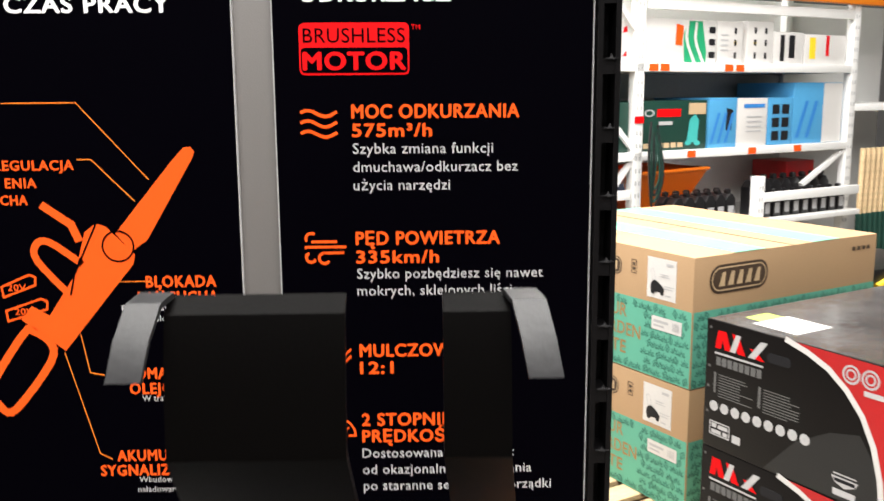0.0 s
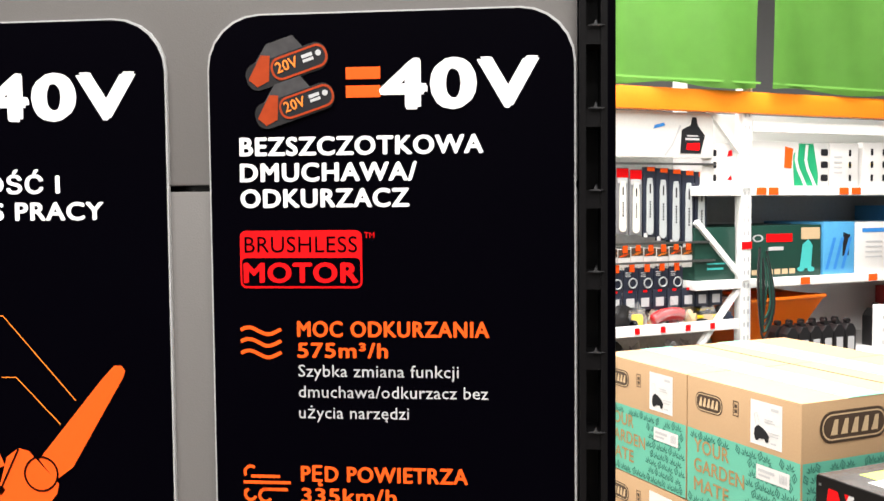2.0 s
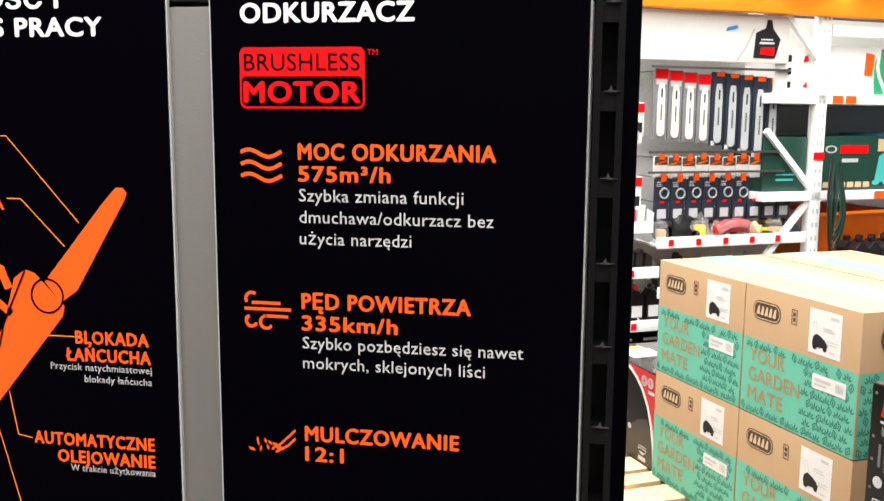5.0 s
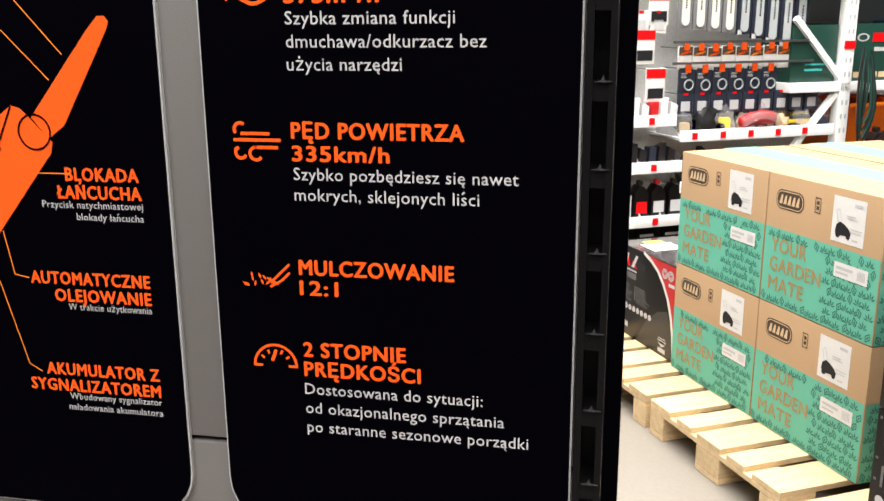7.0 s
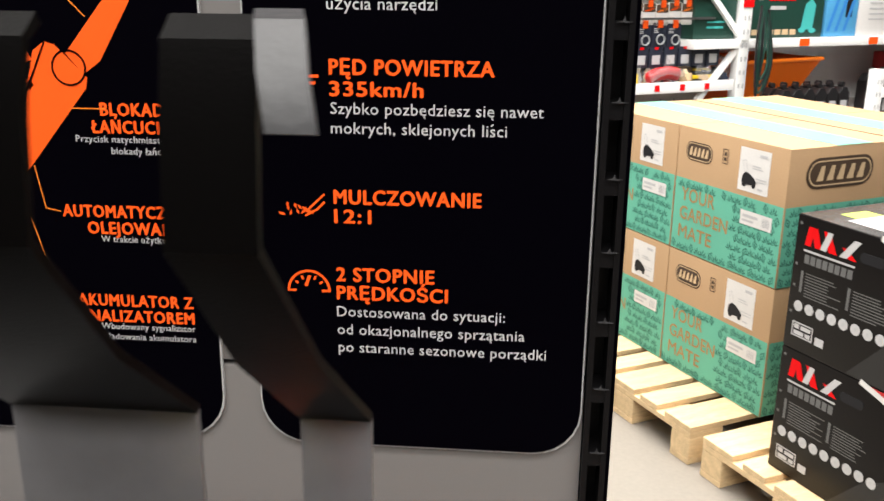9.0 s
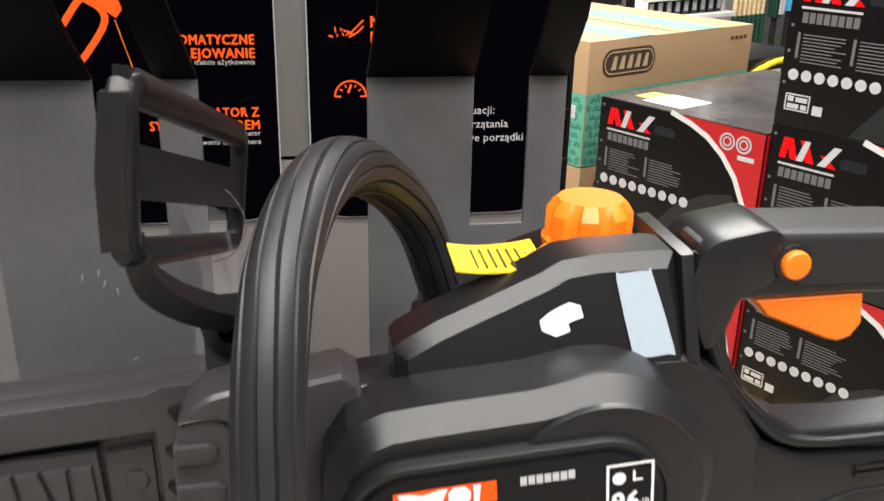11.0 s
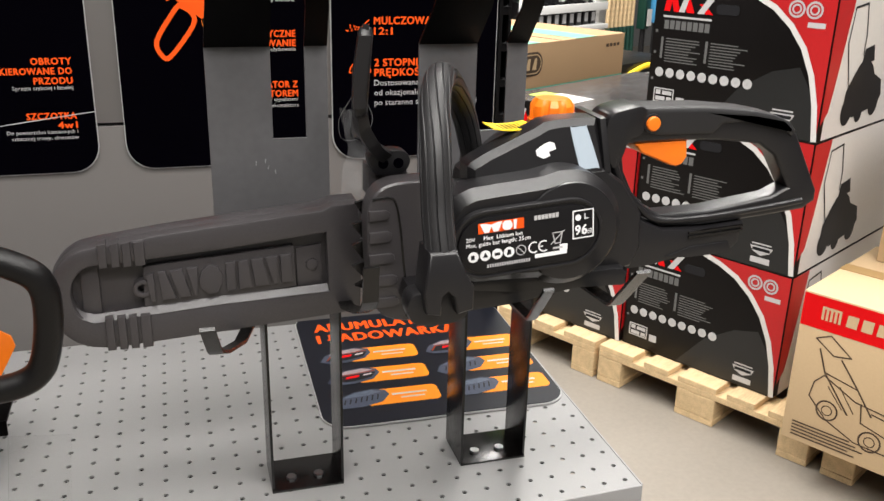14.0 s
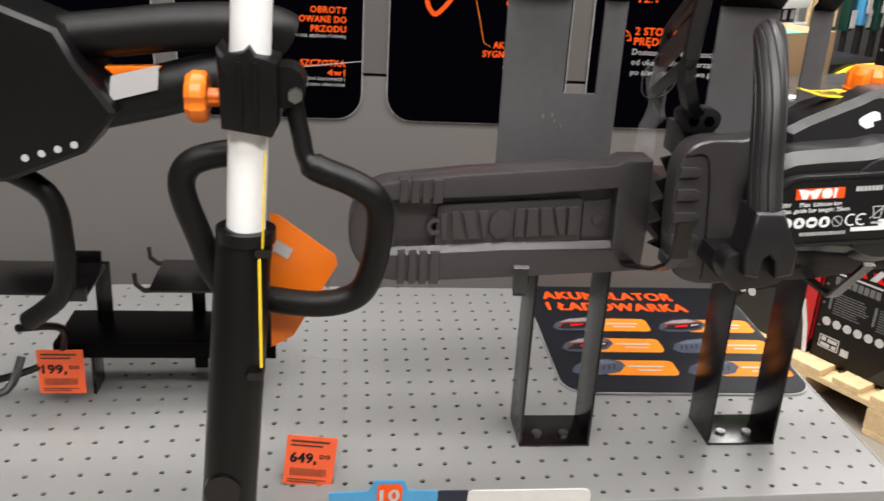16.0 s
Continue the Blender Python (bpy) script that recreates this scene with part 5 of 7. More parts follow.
def garden_carton(u0, u1, z0, seed):
    h = 0.477
    ob, w = carton("garden_machine_carton", u0, u1, 0.27, 1.015, z0, h, CARDBOARD, "brown cardboard carton with a mint green leaf-print band on a pallet", "carton", "green-banded cartons")
    band = garden_face(ob, w, h, Matrix(), seed)
    for k, t in enumerate(("YOUR", "GARDEN", "MATE")):
        words("lettering", t, 0.045, band - 0.082 - 0.072 * k, 0.052, OCHRE_INK, ob, -0.0024, (0.185, 0.262, 0.185)[k], 0.02)
    oval = rounded(0.05, 0.195, 0.355, 0.425, 0.03)
    print_on("oval_mark", [oval], BROWN_INK, ob, -0.001)
    print_on("oval_inner", stroke(rounded(0.056, 0.189, 0.361, 0.419, 0.025) + [(0.189 - 0.0, 0.394)], 0.003) + [[(0.068 + 0.0215 * k, 0.374), (0.078 + 0.0215 * k, 0.406), (0.086 + 0.0215 * k, 0.406), (0.0845 + 0.0215 * k, 0.374)] for k in range(5)], CARDBOARD_PALE, ob, -0.002)
    print_on("white_label", [rect(0.335, 0.48, 0.3, 0.45)], WHITE_CARTON, ob, -0.001, label="white label with a mower picture")
    print_on("mower_picture", [[(0.352, 0.332), (0.356, 0.356), (0.372, 0.368), (0.392, 0.362), (0.412, 0.35), (0.424, 0.336), (0.42, 0.326), (0.362, 0.322)], circle(0.366, 0.325, 0.011, 12), circle(0.412, 0.324, 0.009, 12)], DARK_INK, ob, -0.002)
    print_on("mower_handle", stroke([(0.364, 0.362), (0.352, 0.402), (0.366, 0.409), (0.38, 0.366)], 0.0022), GREY_INK, ob, -0.002)
    print_on("label_print", [rect(0.43, 0.465, 0.425, 0.435), rect(0.4, 0.44, 0.39, 0.394), rect(0.4, 0.45, 0.382, 0.385), rect(0.42, 0.47, 0.35, 0.353), rect(0.42, 0.465, 0.34, 0.343), rect(0.43, 0.455, 0.315, 0.32)], GREY_INK, ob, -0.002)
    print_on("small_label", [rect(0.365, 0.515, 0.185, 0.235)], WHITE_CARTON, ob, -0.002)
    print_on("label_print", [rect(0.375 + 0.006 * k, 0.378 + 0.006 * k, 0.195, 0.225) for k in range(16, 22)] + [rect(0.375, 0.45, 0.212, 0.222), rect(0.375, 0.43, 0.197, 0.204)], GREY_INK, ob, -0.003)
    print_on("stamp", stroke([(0.25, 0.375), (0.275, 0.375), (0.275, 0.425), (0.25, 0.425), (0.25, 0.375)], 0.003) + [rect(0.256, 0.269, 0.385, 0.397), rect(0.256, 0.269, 0.403, 0.415)], BROWN_INK, ob, -0.001)
    m = END(w)
    garden_face(ob, 1.015, h, m, seed + 50, False)
    print_on("oval_mark", [rounded(0.075, 0.375, 0.335, 0.44, 0.05)], BROWN_INK, ob, -0.001, m)
    print_on("oval_inner", stroke(rounded(0.087, 0.363, 0.347, 0.428, 0.04) + [(0.363, 0.388)], 0.005) + [[(0.12 + 0.045 * k, 0.362), (0.138 + 0.045 * k, 0.412), (0.154 + 0.045 * k, 0.412), (0.15 + 0.045 * k, 0.362)] for k in range(5)], CARDBOARD_PALE, ob, -0.002, m)
    print_on("small_print", [rect(0.86 + 0.03 * k, 0.88 + 0.03 * k, 0.42, 0.435) for k in range(4)], BROWN_INK, ob, -0.001, m)
    for y0, y1 in ((0.2, 0.36), (0.62, 0.78)):
        part("mint_tape", block(0.0, w, y0, y1, h - 0.0004, h + 0.0008), TAPE_MINT, ob, "pale mint printed tape")
    part("flap_seam", block(0.0, w, 0.503, 0.508, h - 0.0004, h + 0.001), BROWN_INK, ob)
    return ob


for i, (u0, u1) in enumerate(((0.848, 1.411), (1.413, 1.976))):
    for j in range(2):
        garden_carton(u0, u1, DECK + 0.4775 * j, 11 + 2 * i + j)


def machine_carton(u0, u1, v0, z0, h, depth=0.95, top=False):
    ob, w = carton("mower_carton", u0, u1, v0, depth, z0, h, BLACK_CARTON, "glossy black and red mower carton stacked on a pallet", "carton", "black and red mower cartons")
    k = w / 0.59
    X = lambda a: a * w
    Z = lambda b: b * h
    curve = [(0.47, 1.0), (0.585, 0.95), (0.69, 0.88), (0.785, 0.77), (0.865, 0.63), (0.925, 0.45), (0.963, 0.25), (0.985, 0.02)]
    cv = [(X(a), Z(b)) for a, b in curve]
    print_on("grey_field", [[(X(0.38), 0.004)] + [(X(a), Z(b)) for a, b in ((0.55, 0.3), (0.72, 0.45), (0.86, 0.5), (0.925, 0.36), (0.97, 0.18), (0.985, 0.01))]], GREY_CARTON, ob, -0.0006)
    print_on("red_corner", [cv + [(w - 0.003, 0.006), (w - 0.003, h - 0.004)]], RED_CARTON, ob, -0.0008)
    print_on("white_stripe", stroke(cv, 0.017), WHITE_CARTON, ob, -0.0014)
    print_on("brand_mark", [[(X(0.06), Z(0.79)), (X(0.095), Z(0.79)), (X(0.115), Z(0.93)), (X(0.075), Z(0.93))], [(X(0.12), Z(0.79)), (X(0.16), Z(0.79)), (X(0.125), Z(0.93)), (X(0.09), Z(0.93))], [(X(0.2), Z(0.79)), (X(0.245), Z(0.79)), (X(0.2), Z(0.93)), (X(0.16), Z(0.93))], [(X(0.31), Z(0.79)), (X(0.355), Z(0.79)), (X(0.3), Z(0.86)), (X(0.27), Z(0.86))]], RED_INK, ob, -0.001)
    print_on("brand_mark", [[(X(0.15), Z(0.79)), (X(0.185), Z(0.79)), (X(0.215), Z(0.93)), (X(0.185), Z(0.93))], [(X(0.26), Z(0.79)), (X(0.3), Z(0.79)), (X(0.37), Z(0.93)), (X(0.33), Z(0.93))], rect(X(0.06), X(0.35), Z(0.745), Z(0.76))], WHITE_INK, ob, -0.0012)
    print_on("model_bar", [rect(X(0.07 + 0.035 * n), X(0.098 + 0.035 * n), Z(0.66), Z(0.725)) for n in range(8)], CARTON_TEXT, ob, -0.001)
    rng = random.Random(int(100 * (u0 + z0 * 7)))
    lines = []
    for c in (0.09, 0.36):
        for n in range(9):
            lines.append(rect(X(c), X(c + rng.uniform(0.13, 0.22)), Z(0.585 - 0.021 * n), Z(0.593 - 0.021 * n)))
        lines.append(rect(X(c - 0.03), X(c - 0.015), Z(0.44), Z(0.6)))
    lines += [rect(X(0.02), X(0.035), Z(b), Z(b + 0.02)) for b in (0.27, 0.47, 0.63, 0.93)]
    print_on("text_bar", lines, CARTON_TEXT, ob, -0.001)
    print_on("pictogram_disc", [circle(X(0.068 + 0.066 * n), Z(0.335), 0.0155 * k, 16) for n in range(9)], WHITE_INK, ob, -0.0012)
    print_on("pictogram", [rect(X(0.068 + 0.066 * n) - 0.005, X(0.068 + 0.066 * n) + 0.004, Z(0.322), Z(0.348)) for n in range(9)], GREY_INK, ob, -0.0018)
    print_on("certificate_frame", stroke([(X(0.05), Z(0.11)), (X(0.17), Z(0.11)), (X(0.17), Z(0.21)), (X(0.05), Z(0.21)), (X(0.05), Z(0.11))], 0.004) + [rect(X(0.06), X(0.09), Z(0.165), Z(0.2)), rect(X(0.1), X(0.16), Z(0.165), Z(0.195)), rect(X(0.06), X(0.12), Z(0.12), Z(0.15)), rect(X(0.13), X(0.16), Z(0.12), Z(0.15)), rect(X(0.19), X(0.24), Z(0.1), Z(0.16))], WHITE_INK, ob, -0.0012)
    print_on("engine_badge", [[(X(0.74), Z(0.17)), (X(0.87), Z(0.17)), (X(0.855), Z(0.13)), (X(0.805), Z(0.1)), (X(0.755), Z(0.13))], rect(X(0.75), X(0.86), Z(0.04), Z(0.085)), rect(X(0.75), X(0.86), Z(0.185), Z(0.195))], WHITE_INK, ob, -0.0014)
    print_on("engine_badge_core", [rect(X(0.755), X(0.855), Z(0.135), Z(0.16))], DARK_INK, ob, -0.002)
    for cx in (0.8, 0.89):
        print_on("guarantee_seal", stroke(arc(X(cx), Z(0.885), 0.022 * k, 0, 360, 20), 0.006) + stroke(arc(X(cx), Z(0.885), 0.012 * k, 0, 360, 14), 0.005), GREY_INK, ob, -0.0016)
    print_on("seal_bar", [rect(X(0.865), X(0.955), Z(0.77), Z(0.805))], WHITE_INK, ob, -0.0016)
    part("hand_hole", prism(rounded(X(0.37), X(0.5), Z(0.8), Z(0.87), 0.012), -0.0015, 0.002), DARK_INK, ob)
    m = END(w)
    D = depth
    print_on("end_white", [rect(0.03 * D, D - 0.004, 0.004, h - 0.004)], WHITE_CARTON, ob, -0.0008, m)
    print_on("end_red", [[(0.003, h - 0.004), (0.13 * D, h - 0.004), (0.095 * D, 0.62 * h), (0.07 * D, 0.36 * h), (0.05 * D, 0.2 * h), (0.003, 0.12 * h)]], RED_CARTON, ob, -0.0012, m)
    mx = 0.2 * D
    q = lambda *ps: [(mx + a, b * h) for a, b in ps]
    mow = [q((-0.035, 0.2), (-0.03, 0.32), (0.01, 0.42), (0.05, 0.5), (0.11, 0.53), (0.16, 0.46), (0.18, 0.4), (0.25, 0.34), (0.27, 0.22), (0.24, 0.15), (0.05, 0.11)), q((0.06, 0.5), (0.07, 0.6), (0.14, 0.62), (0.16, 0.5))]
    mow += [circle(mx + 0.0, 0.17 * h, 0.045, 16), circle(mx + 0.215, 0.17 * h, 0.04, 16), circle(mx + 0.1, 0.13 * h, 0.03, 14)]
    mow += stroke(q((-0.02, 0.36), (-0.075, 0.66), (-0.06, 0.9), (0.03, 0.92), (0.06, 0.7), (0.06, 0.56)), 0.007)
    print_on("mower_picture", mow, DARK_INK, ob, -0.002, m)
    # the top is a blotchy grey, paler than the carton's black
    part("carton_top", block(0.004, w - 0.004, 0.004, depth - 0.004, h - 0.0006, h + 0.0008), FILM, ob, "glossy blotchy grey top under film")
    if top:
        part("packing_slip", block(X(0.2), X(0.45), 0.06, 0.22, h + 0.0008, h + 0.002), WHITE_CARTON, ob, "white packing slip")
        part("packing_slip", block(X(0.1), X(0.2), 0.1, 0.2, h + 0.0008, h + 0.002), paint("lime_slip", (0.45, 0.6, 0.1), 0.5), ob, "lime green slip")
    return ob


for j in range(4):
    machine_carton(-0.632, -0.042, 0.08, DECK + 0.4285 * j, 0.428)
for j in range(2):
    machine_carton(-0.038, 0.597, 0.07, DECK + 0.412 * j, 0.411, 0.95, j == 1)
machine_carton(1.985, 2.53, 0.292, DECK, 0.44, 0.9, True)


def brown_mower_carton(u0, u1, v0, z0, h, depth):
    ob, w = carton("mower_carton", u0, u1, v0, depth, z0, h, CARDBOARD_PALE, "brown cardboard mower carton with a red stripe on a pallet", "carton", "brown mower cartons")
    print_on("red_stripe", [rect(0.003, w - 0.003, h * 0.78, h - 0.006)], RED_INK, ob, -0.0008)
    print_on("brand_mark", [rect(0.06 + 0.012 * n, 0.067 + 0.012 * n, h * 0.845, h * 0.92) for n in range(5)] + [rect(0.06, 0.115, h * 0.915, h * 0.93)] + [[(0.13 + 0.042 * n, h * 0.845), (0.16 + 0.042 * n, h * 0.845), (0.163 + 0.042 * n, h * 0.92), (0.133 + 0.042 * n, h * 0.92)] for n in range(7)], CARDBOARD_PALE, ob, -0.0016)
    c = lambda a, b: (a * w, b * h)
    draw = stroke([c(0.07, 0.72), c(0.12, 0.76), c(0.2, 0.66), c(0.14, 0.64), c(0.07, 0.72)], 0.004) + stroke([c(0.09, 0.66), c(0.12, 0.52), c(0.22, 0.3)], 0.005) + stroke([c(0.17, 0.63), c(0.24, 0.48), c(0.3, 0.34)], 0.005) + stroke([c(0.12, 0.52), c(0.24, 0.48)], 0.004)
    draw += stroke([c(0.09, 0.44), c(0.12, 0.5), c(0.24, 0.4), c(0.34, 0.38), c(0.46, 0.3), c(0.5, 0.2), c(0.4, 0.13), c(0.26, 0.14), c(0.15, 0.22), c(0.08, 0.34), c(0.09, 0.44)], 0.004)
    draw += stroke([c(0.26, 0.4), c(0.27, 0.28), c(0.36, 0.24), c(0.45, 0.27)], 0.004) + stroke([c(0.3, 0.36), c(0.38, 0.34)], 0.004) + stroke([c(0.14, 0.44), c(0.2, 0.32)], 0.003) + stroke([c(0.18, 0.46), c(0.24, 0.32)], 0.003)
    for cx, cz, r in ((0.31, 0.18, 0.03), (0.5, 0.16, 0.022), (0.15, 0.28, 0.03)):
        draw += stroke(arc(cx * w, cz * h, r, 0, 360, 18), 0.005) + stroke(arc(cx * w, cz * h, r * 0.5, 0, 360, 12), 0.003)
    print_on("line_drawing", draw, BROWN_INK, ob, -0.001, label="brown line drawing of a lawn mower")
    print_on("small_print", [rect(0.03, 0.2 + 0.02 * (n % 3), h * (0.13 - 0.022 * n), h * (0.14 - 0.022 * n)) for n in range(5)], BROWN_INK, ob, -0.001)
    print_on("red_seal", [rounded(0.6 * w, 0.68 * w, 0.36 * h, 0.48 * h, 0.015)], RED_INK, ob, -0.001)
    print_on("warning_frame", stroke([c(0.52, 0.02), c(0.75, 0.02), c(0.75, 0.12), c(0.52, 0.12), c(0.52, 0.02)], 0.003) + stroke([c(0.54, 0.035), c(0.575, 0.105), c(0.61, 0.035), c(0.54, 0.035)], 0.004), BROWN_INK, ob, -0.001)
    part("tape", block(0, w, depth * 0.5 - 0.03, depth * 0.5 + 0.03, h - 0.0004, h + 0.0008), OCHRE_INK, ob, "clear brown packing tape")
    return ob


brown_mower_carton(-1.56, -0.747, -0.115, DECK, 0.482, 0.55)
brown_mower_carton(-1.56, -0.80, 0.28, DECK + 0.4825, 0.482, 0.5)

# ---- far rack ----
def rk(v, u=0.0, z=0.0):
    return ROW @ pose(v, RACK + u, z)


rack = thing("storage_rack", rk(1.0, 0, FLOOR), "white steel storage rack with an orange top beam and white shelves", "storage rack")
RI = rack.matrix_world.inverted() @ ROW @ pose(0, RACK, 0)


def rp(name, bm, material, label=""):
    return part(name, bm, material, rack, label, at=RI)


def perforated_post(v, z1, y=0.0):
    bm = block(v - 0.035, v + 0.035, y, y + 0.06, FLOOR, z1, 0.004)
    post = rp("post", bm, RACK_WHITE, "white perforated post")
    holes = []
    for k in range(int((z1 - FLOOR) / 0.075)):
        for s in (-0.014, 0.014):
            holes.append(rounded(v + s - 0.006, v + s + 0.006, FLOOR + 0.05 + 0.075 * k, FLOOR + 0.078 + 0.075 * k, 0.005, 2))
    ob = part("post_slots", flat(holes, y - 0.0012), GREY_INK, post)
    ob["kind"] = "stuff"


for v, z1 in ((0.1, 3.3), (1.755, 3.3), (3.76, 3.3)):
    perforated_post(v, z1)
    rp("rear_post", block(v - 0.035, v + 0.035, 0.57, 0.628, FLOOR, 3.3, 0.004), RACK_WHITE)
for v in (2.72,):
    perforated_post(v, 0.9, -0.12)
rp("top_beam", block(0.1, 5.0, -0.03, 0.03, 2.03, 2.15, 0.006), BEAM_ORANGE, "orange pallet-rack beam")
rp("shelf", block(1.4, 3.73, 0.0, 0.75, 1.565, 1.618, 0.003), RACK_WHITE)
rp("shelf", block(1.4, 3.73, 0.0, 0.75, 1.035, 1.085, 0.003), RACK_WHITE)
rp("shelf", block(1.8, 3.73, -0.14, 0.75, 0.585, 0.62, 0.003), RACK_WHITE)
rp("shelf", block(3.79, 4.9, 0.0, 0.75, 1.3, 1.35, 0.003), RACK_WHITE)
rp("rail", block(2.75, 3.73, -0.125, -0.095, 0.73, 0.79, 0.003), RACK_WHITE)
rp("rail", block(1.8, 3.73, 0.0, 0.03, 1.93, 1.99, 0.003), RACK_WHITE)
rp("back_sheet", block(0.1, 5.0, 0.63, 0.65, FLOOR, 2.1), RACK_WHITE, "white back sheet")
rp("back_sheet", block(1.78, 3.73, 0.61, 0.62, 1.4, 1.56), LOUVRE_GREY, "grey louvred back sheet")
for v0, z0, v1, z1 in ((1.42, 1.42, 1.74, 1.1), (1.45, 0.72, 1.74, 1.05), (3.3, 0.8, 3.74, 1.03), (1.5, 2.05, 1.74, 1.8)):
    rp("brace", ribbon([(v0, 0.03, z0), (v1, 0.03, z1)], (0, 0.03, 0), 0.03), RACK_WHITE)
for v, z in ((1.755, 1.28), (1.86, 1.59), (1.95, 1.59), (2.5, 1.59), (2.6, 1.59), (2.2, 1.06), (2.75, 1.06), (3.2, 1.06)):
    rp("price_ticket", block(v - 0.035, v + 0.035, -0.006, -0.001, z - 0.02, z + 0.022), ORANGE_INK if v > 1.8 else RED_INK, "orange price ticket")

for v0, v1 in ((0.2, 1.785), (1.875, 3.7), (3.78, 5.0)):
    bm = bmesh.new()
    n, mrows = 26, 10
    rows = []
    for j in range(mrows + 1):
        rows.append([bm.verts.new((v0 + (v1 - v0) * i / n, -0.05 - 0.012 * math.sin(i * 0.9 + j * 0.35) - 0.018 * math.sin(i * 0.37 + v0), 2.165 + 0.012 * math.sin(i * 0.5) * (j == 0) + 1.05 * j / mrows)) for i in range(n + 1)])
    for j in range(mrows):
        for i in range(n):
            bm.faces.new((rows[j][i], rows[j][i + 1], rows[j + 1][i + 1], rows[j + 1][i]))
    bmesh.ops.solidify(bm, geom=bm.faces[:], thickness=0.003)
    cloth = thing("tarpaulin", rk(v0, -0.05, 2.165), "green tarpaulin hung over the upper rack", "tarpaulin", "green rack covers")
    CI = cloth.matrix_world.inverted() @ ROW @ pose(0, RACK, 0)
    part("sheet", bm, GREEN_CLOTH, cloth, at=CI, smooth=True)
    part("hem", ribbon([(v0, -0.07, 2.195), ((v0 + v1) / 2, -0.075, 2.19), (v1, -0.07, 2.195)], (0, 0, 0.012), 0.004), GREEN_CLOTH, cloth, at=CI)


def shelf_box(v0, v1, z0, z1, depth, material, label, prints, group="boxed machines on the rack", u=0.04, sweeps=False):
    ob = thing("boxed_machine", rk(v0, u, z0), label, "box", group)
    part("carton", block(0, v1 - v0, 0, depth, 0.001, z1 - z0, 0.004), material, ob)
    for name, polys, ink in prints:
        print_on(name, [[(x * (v1 - v0), z * (z1 - z0)) for x, z in p] for p in polys], ink, ob, -0.002)
    if sweeps:
        for dx in (0.0, 0.12):
            path = [(0.6 + dx, 0.92), (0.585 + dx, 0.6), (0.61 + dx, 0.4), (0.7 + dx, 0.02)]
            print_on("white_sweep", stroke([(x * (v1 - v0), z * (z1 - z0)) for x, z in path], 0.022), WHITE_CARTON, ob, -0.0026)
    return ob


LEAF_GREEN = paint("leaf_green_ink", (0.01, 0.28, 0.12), 0.5)
TEAL = paint("teal_ink", (0.05, 0.4, 0.38), 0.5)
WH = "white printed machine box on a rack shelf"
cells = lambda xs, rows=(0.2, 0.5, 0.78): [rounded(x - 0.045, x + 0.045, z - 0.075, z + 0.075, 0.02, 2) for x in xs for z in rows]
shelf_box(1.47, 1.72, 1.618, 1.86, 0.4, WHITE_CARTON, WH, [("picture", cells((0.35,)), DARK_INK), ("picture", [[(0.7, 0.7), (0.85, 0.72), (0.83, 0.86), (0.74, 0.84)], [(0.7, 0.15), (0.84, 0.14), (0.82, 0.28)]], RED_INK)])
shelf_box(1.79, 2.42, 1.618, 1.88, 0.45, WHITE_CARTON, WH, [("green_sweep", [[(0.565, 0.02), (0.86, 0.02), (0.86, 0.3), (0.8, 0.97), (0.62, 0.97), (0.55, 0.7), (0.55, 0.45)]], LEAF_GREEN), ("picture", [[(0.44, 0.42), (0.53, 0.4), (0.55, 0.85), (0.45, 0.9)]], ORANGE_INK), ("picture", cells((0.94,)), DARK_INK)], sweeps=True)
shelf_box(2.43, 2.66, 1.618, 1.88, 0.45, WHITE_CARTON, WH, [("picture", cells((0.7,)), DARK_INK), ("spot", [circle(0.7, 0.5, 0.06, 8)], YELLOW_TAG), ("small_print", [rect(0.12, 0.42, 0.3 + 0.12 * k, 0.34 + 0.12 * k) for k in range(4)], GREY_INK)])
shelf_box(2.7, 2.95, 1.618, 1.89, 0.45, WHITE_CARTON, WH, [("picture", cells((0.3, 0.7)), DARK_INK), ("spot", [circle(0.3, 0.5, 0.06, 8)], YELLOW_TAG)])
shelf_box(2.96, 3.25, 1.618, 1.83, 0.45, WHITE_CARTON, WH, [("picture", [[(0.2, 0.1), (0.35, 0.1), (0.35, 0.9), (0.2, 0.9)], [(0.5, 0.2), (0.7, 0.2), (0.7, 0.9), (0.5, 0.9)]], DARK_INK)])
shelf_box(3.27, 3.7, 1.618, 1.82, 0.45, WHITE_CARTON, WH, [("picture", [[(0.1, 0.2), (0.25, 0.2), (0.25, 0.9), (0.1, 0.9)]], YELLOW_TAG), ("bar", [[(0.5, 0.3), (0.58, 0.3), (0.58, 0.98), (0.5, 0.98)]], RED_INK)])
shelf_box(1.42, 1.71, 1.085, 1.385, 0.5, GREEN_BOX, "dark green machine box on a rack shelf", [("small_print", [rect(0.3, 0.7, 0.2, 0.24), rect(0.3, 0.8, 0.3, 0.33)], TEAL)])
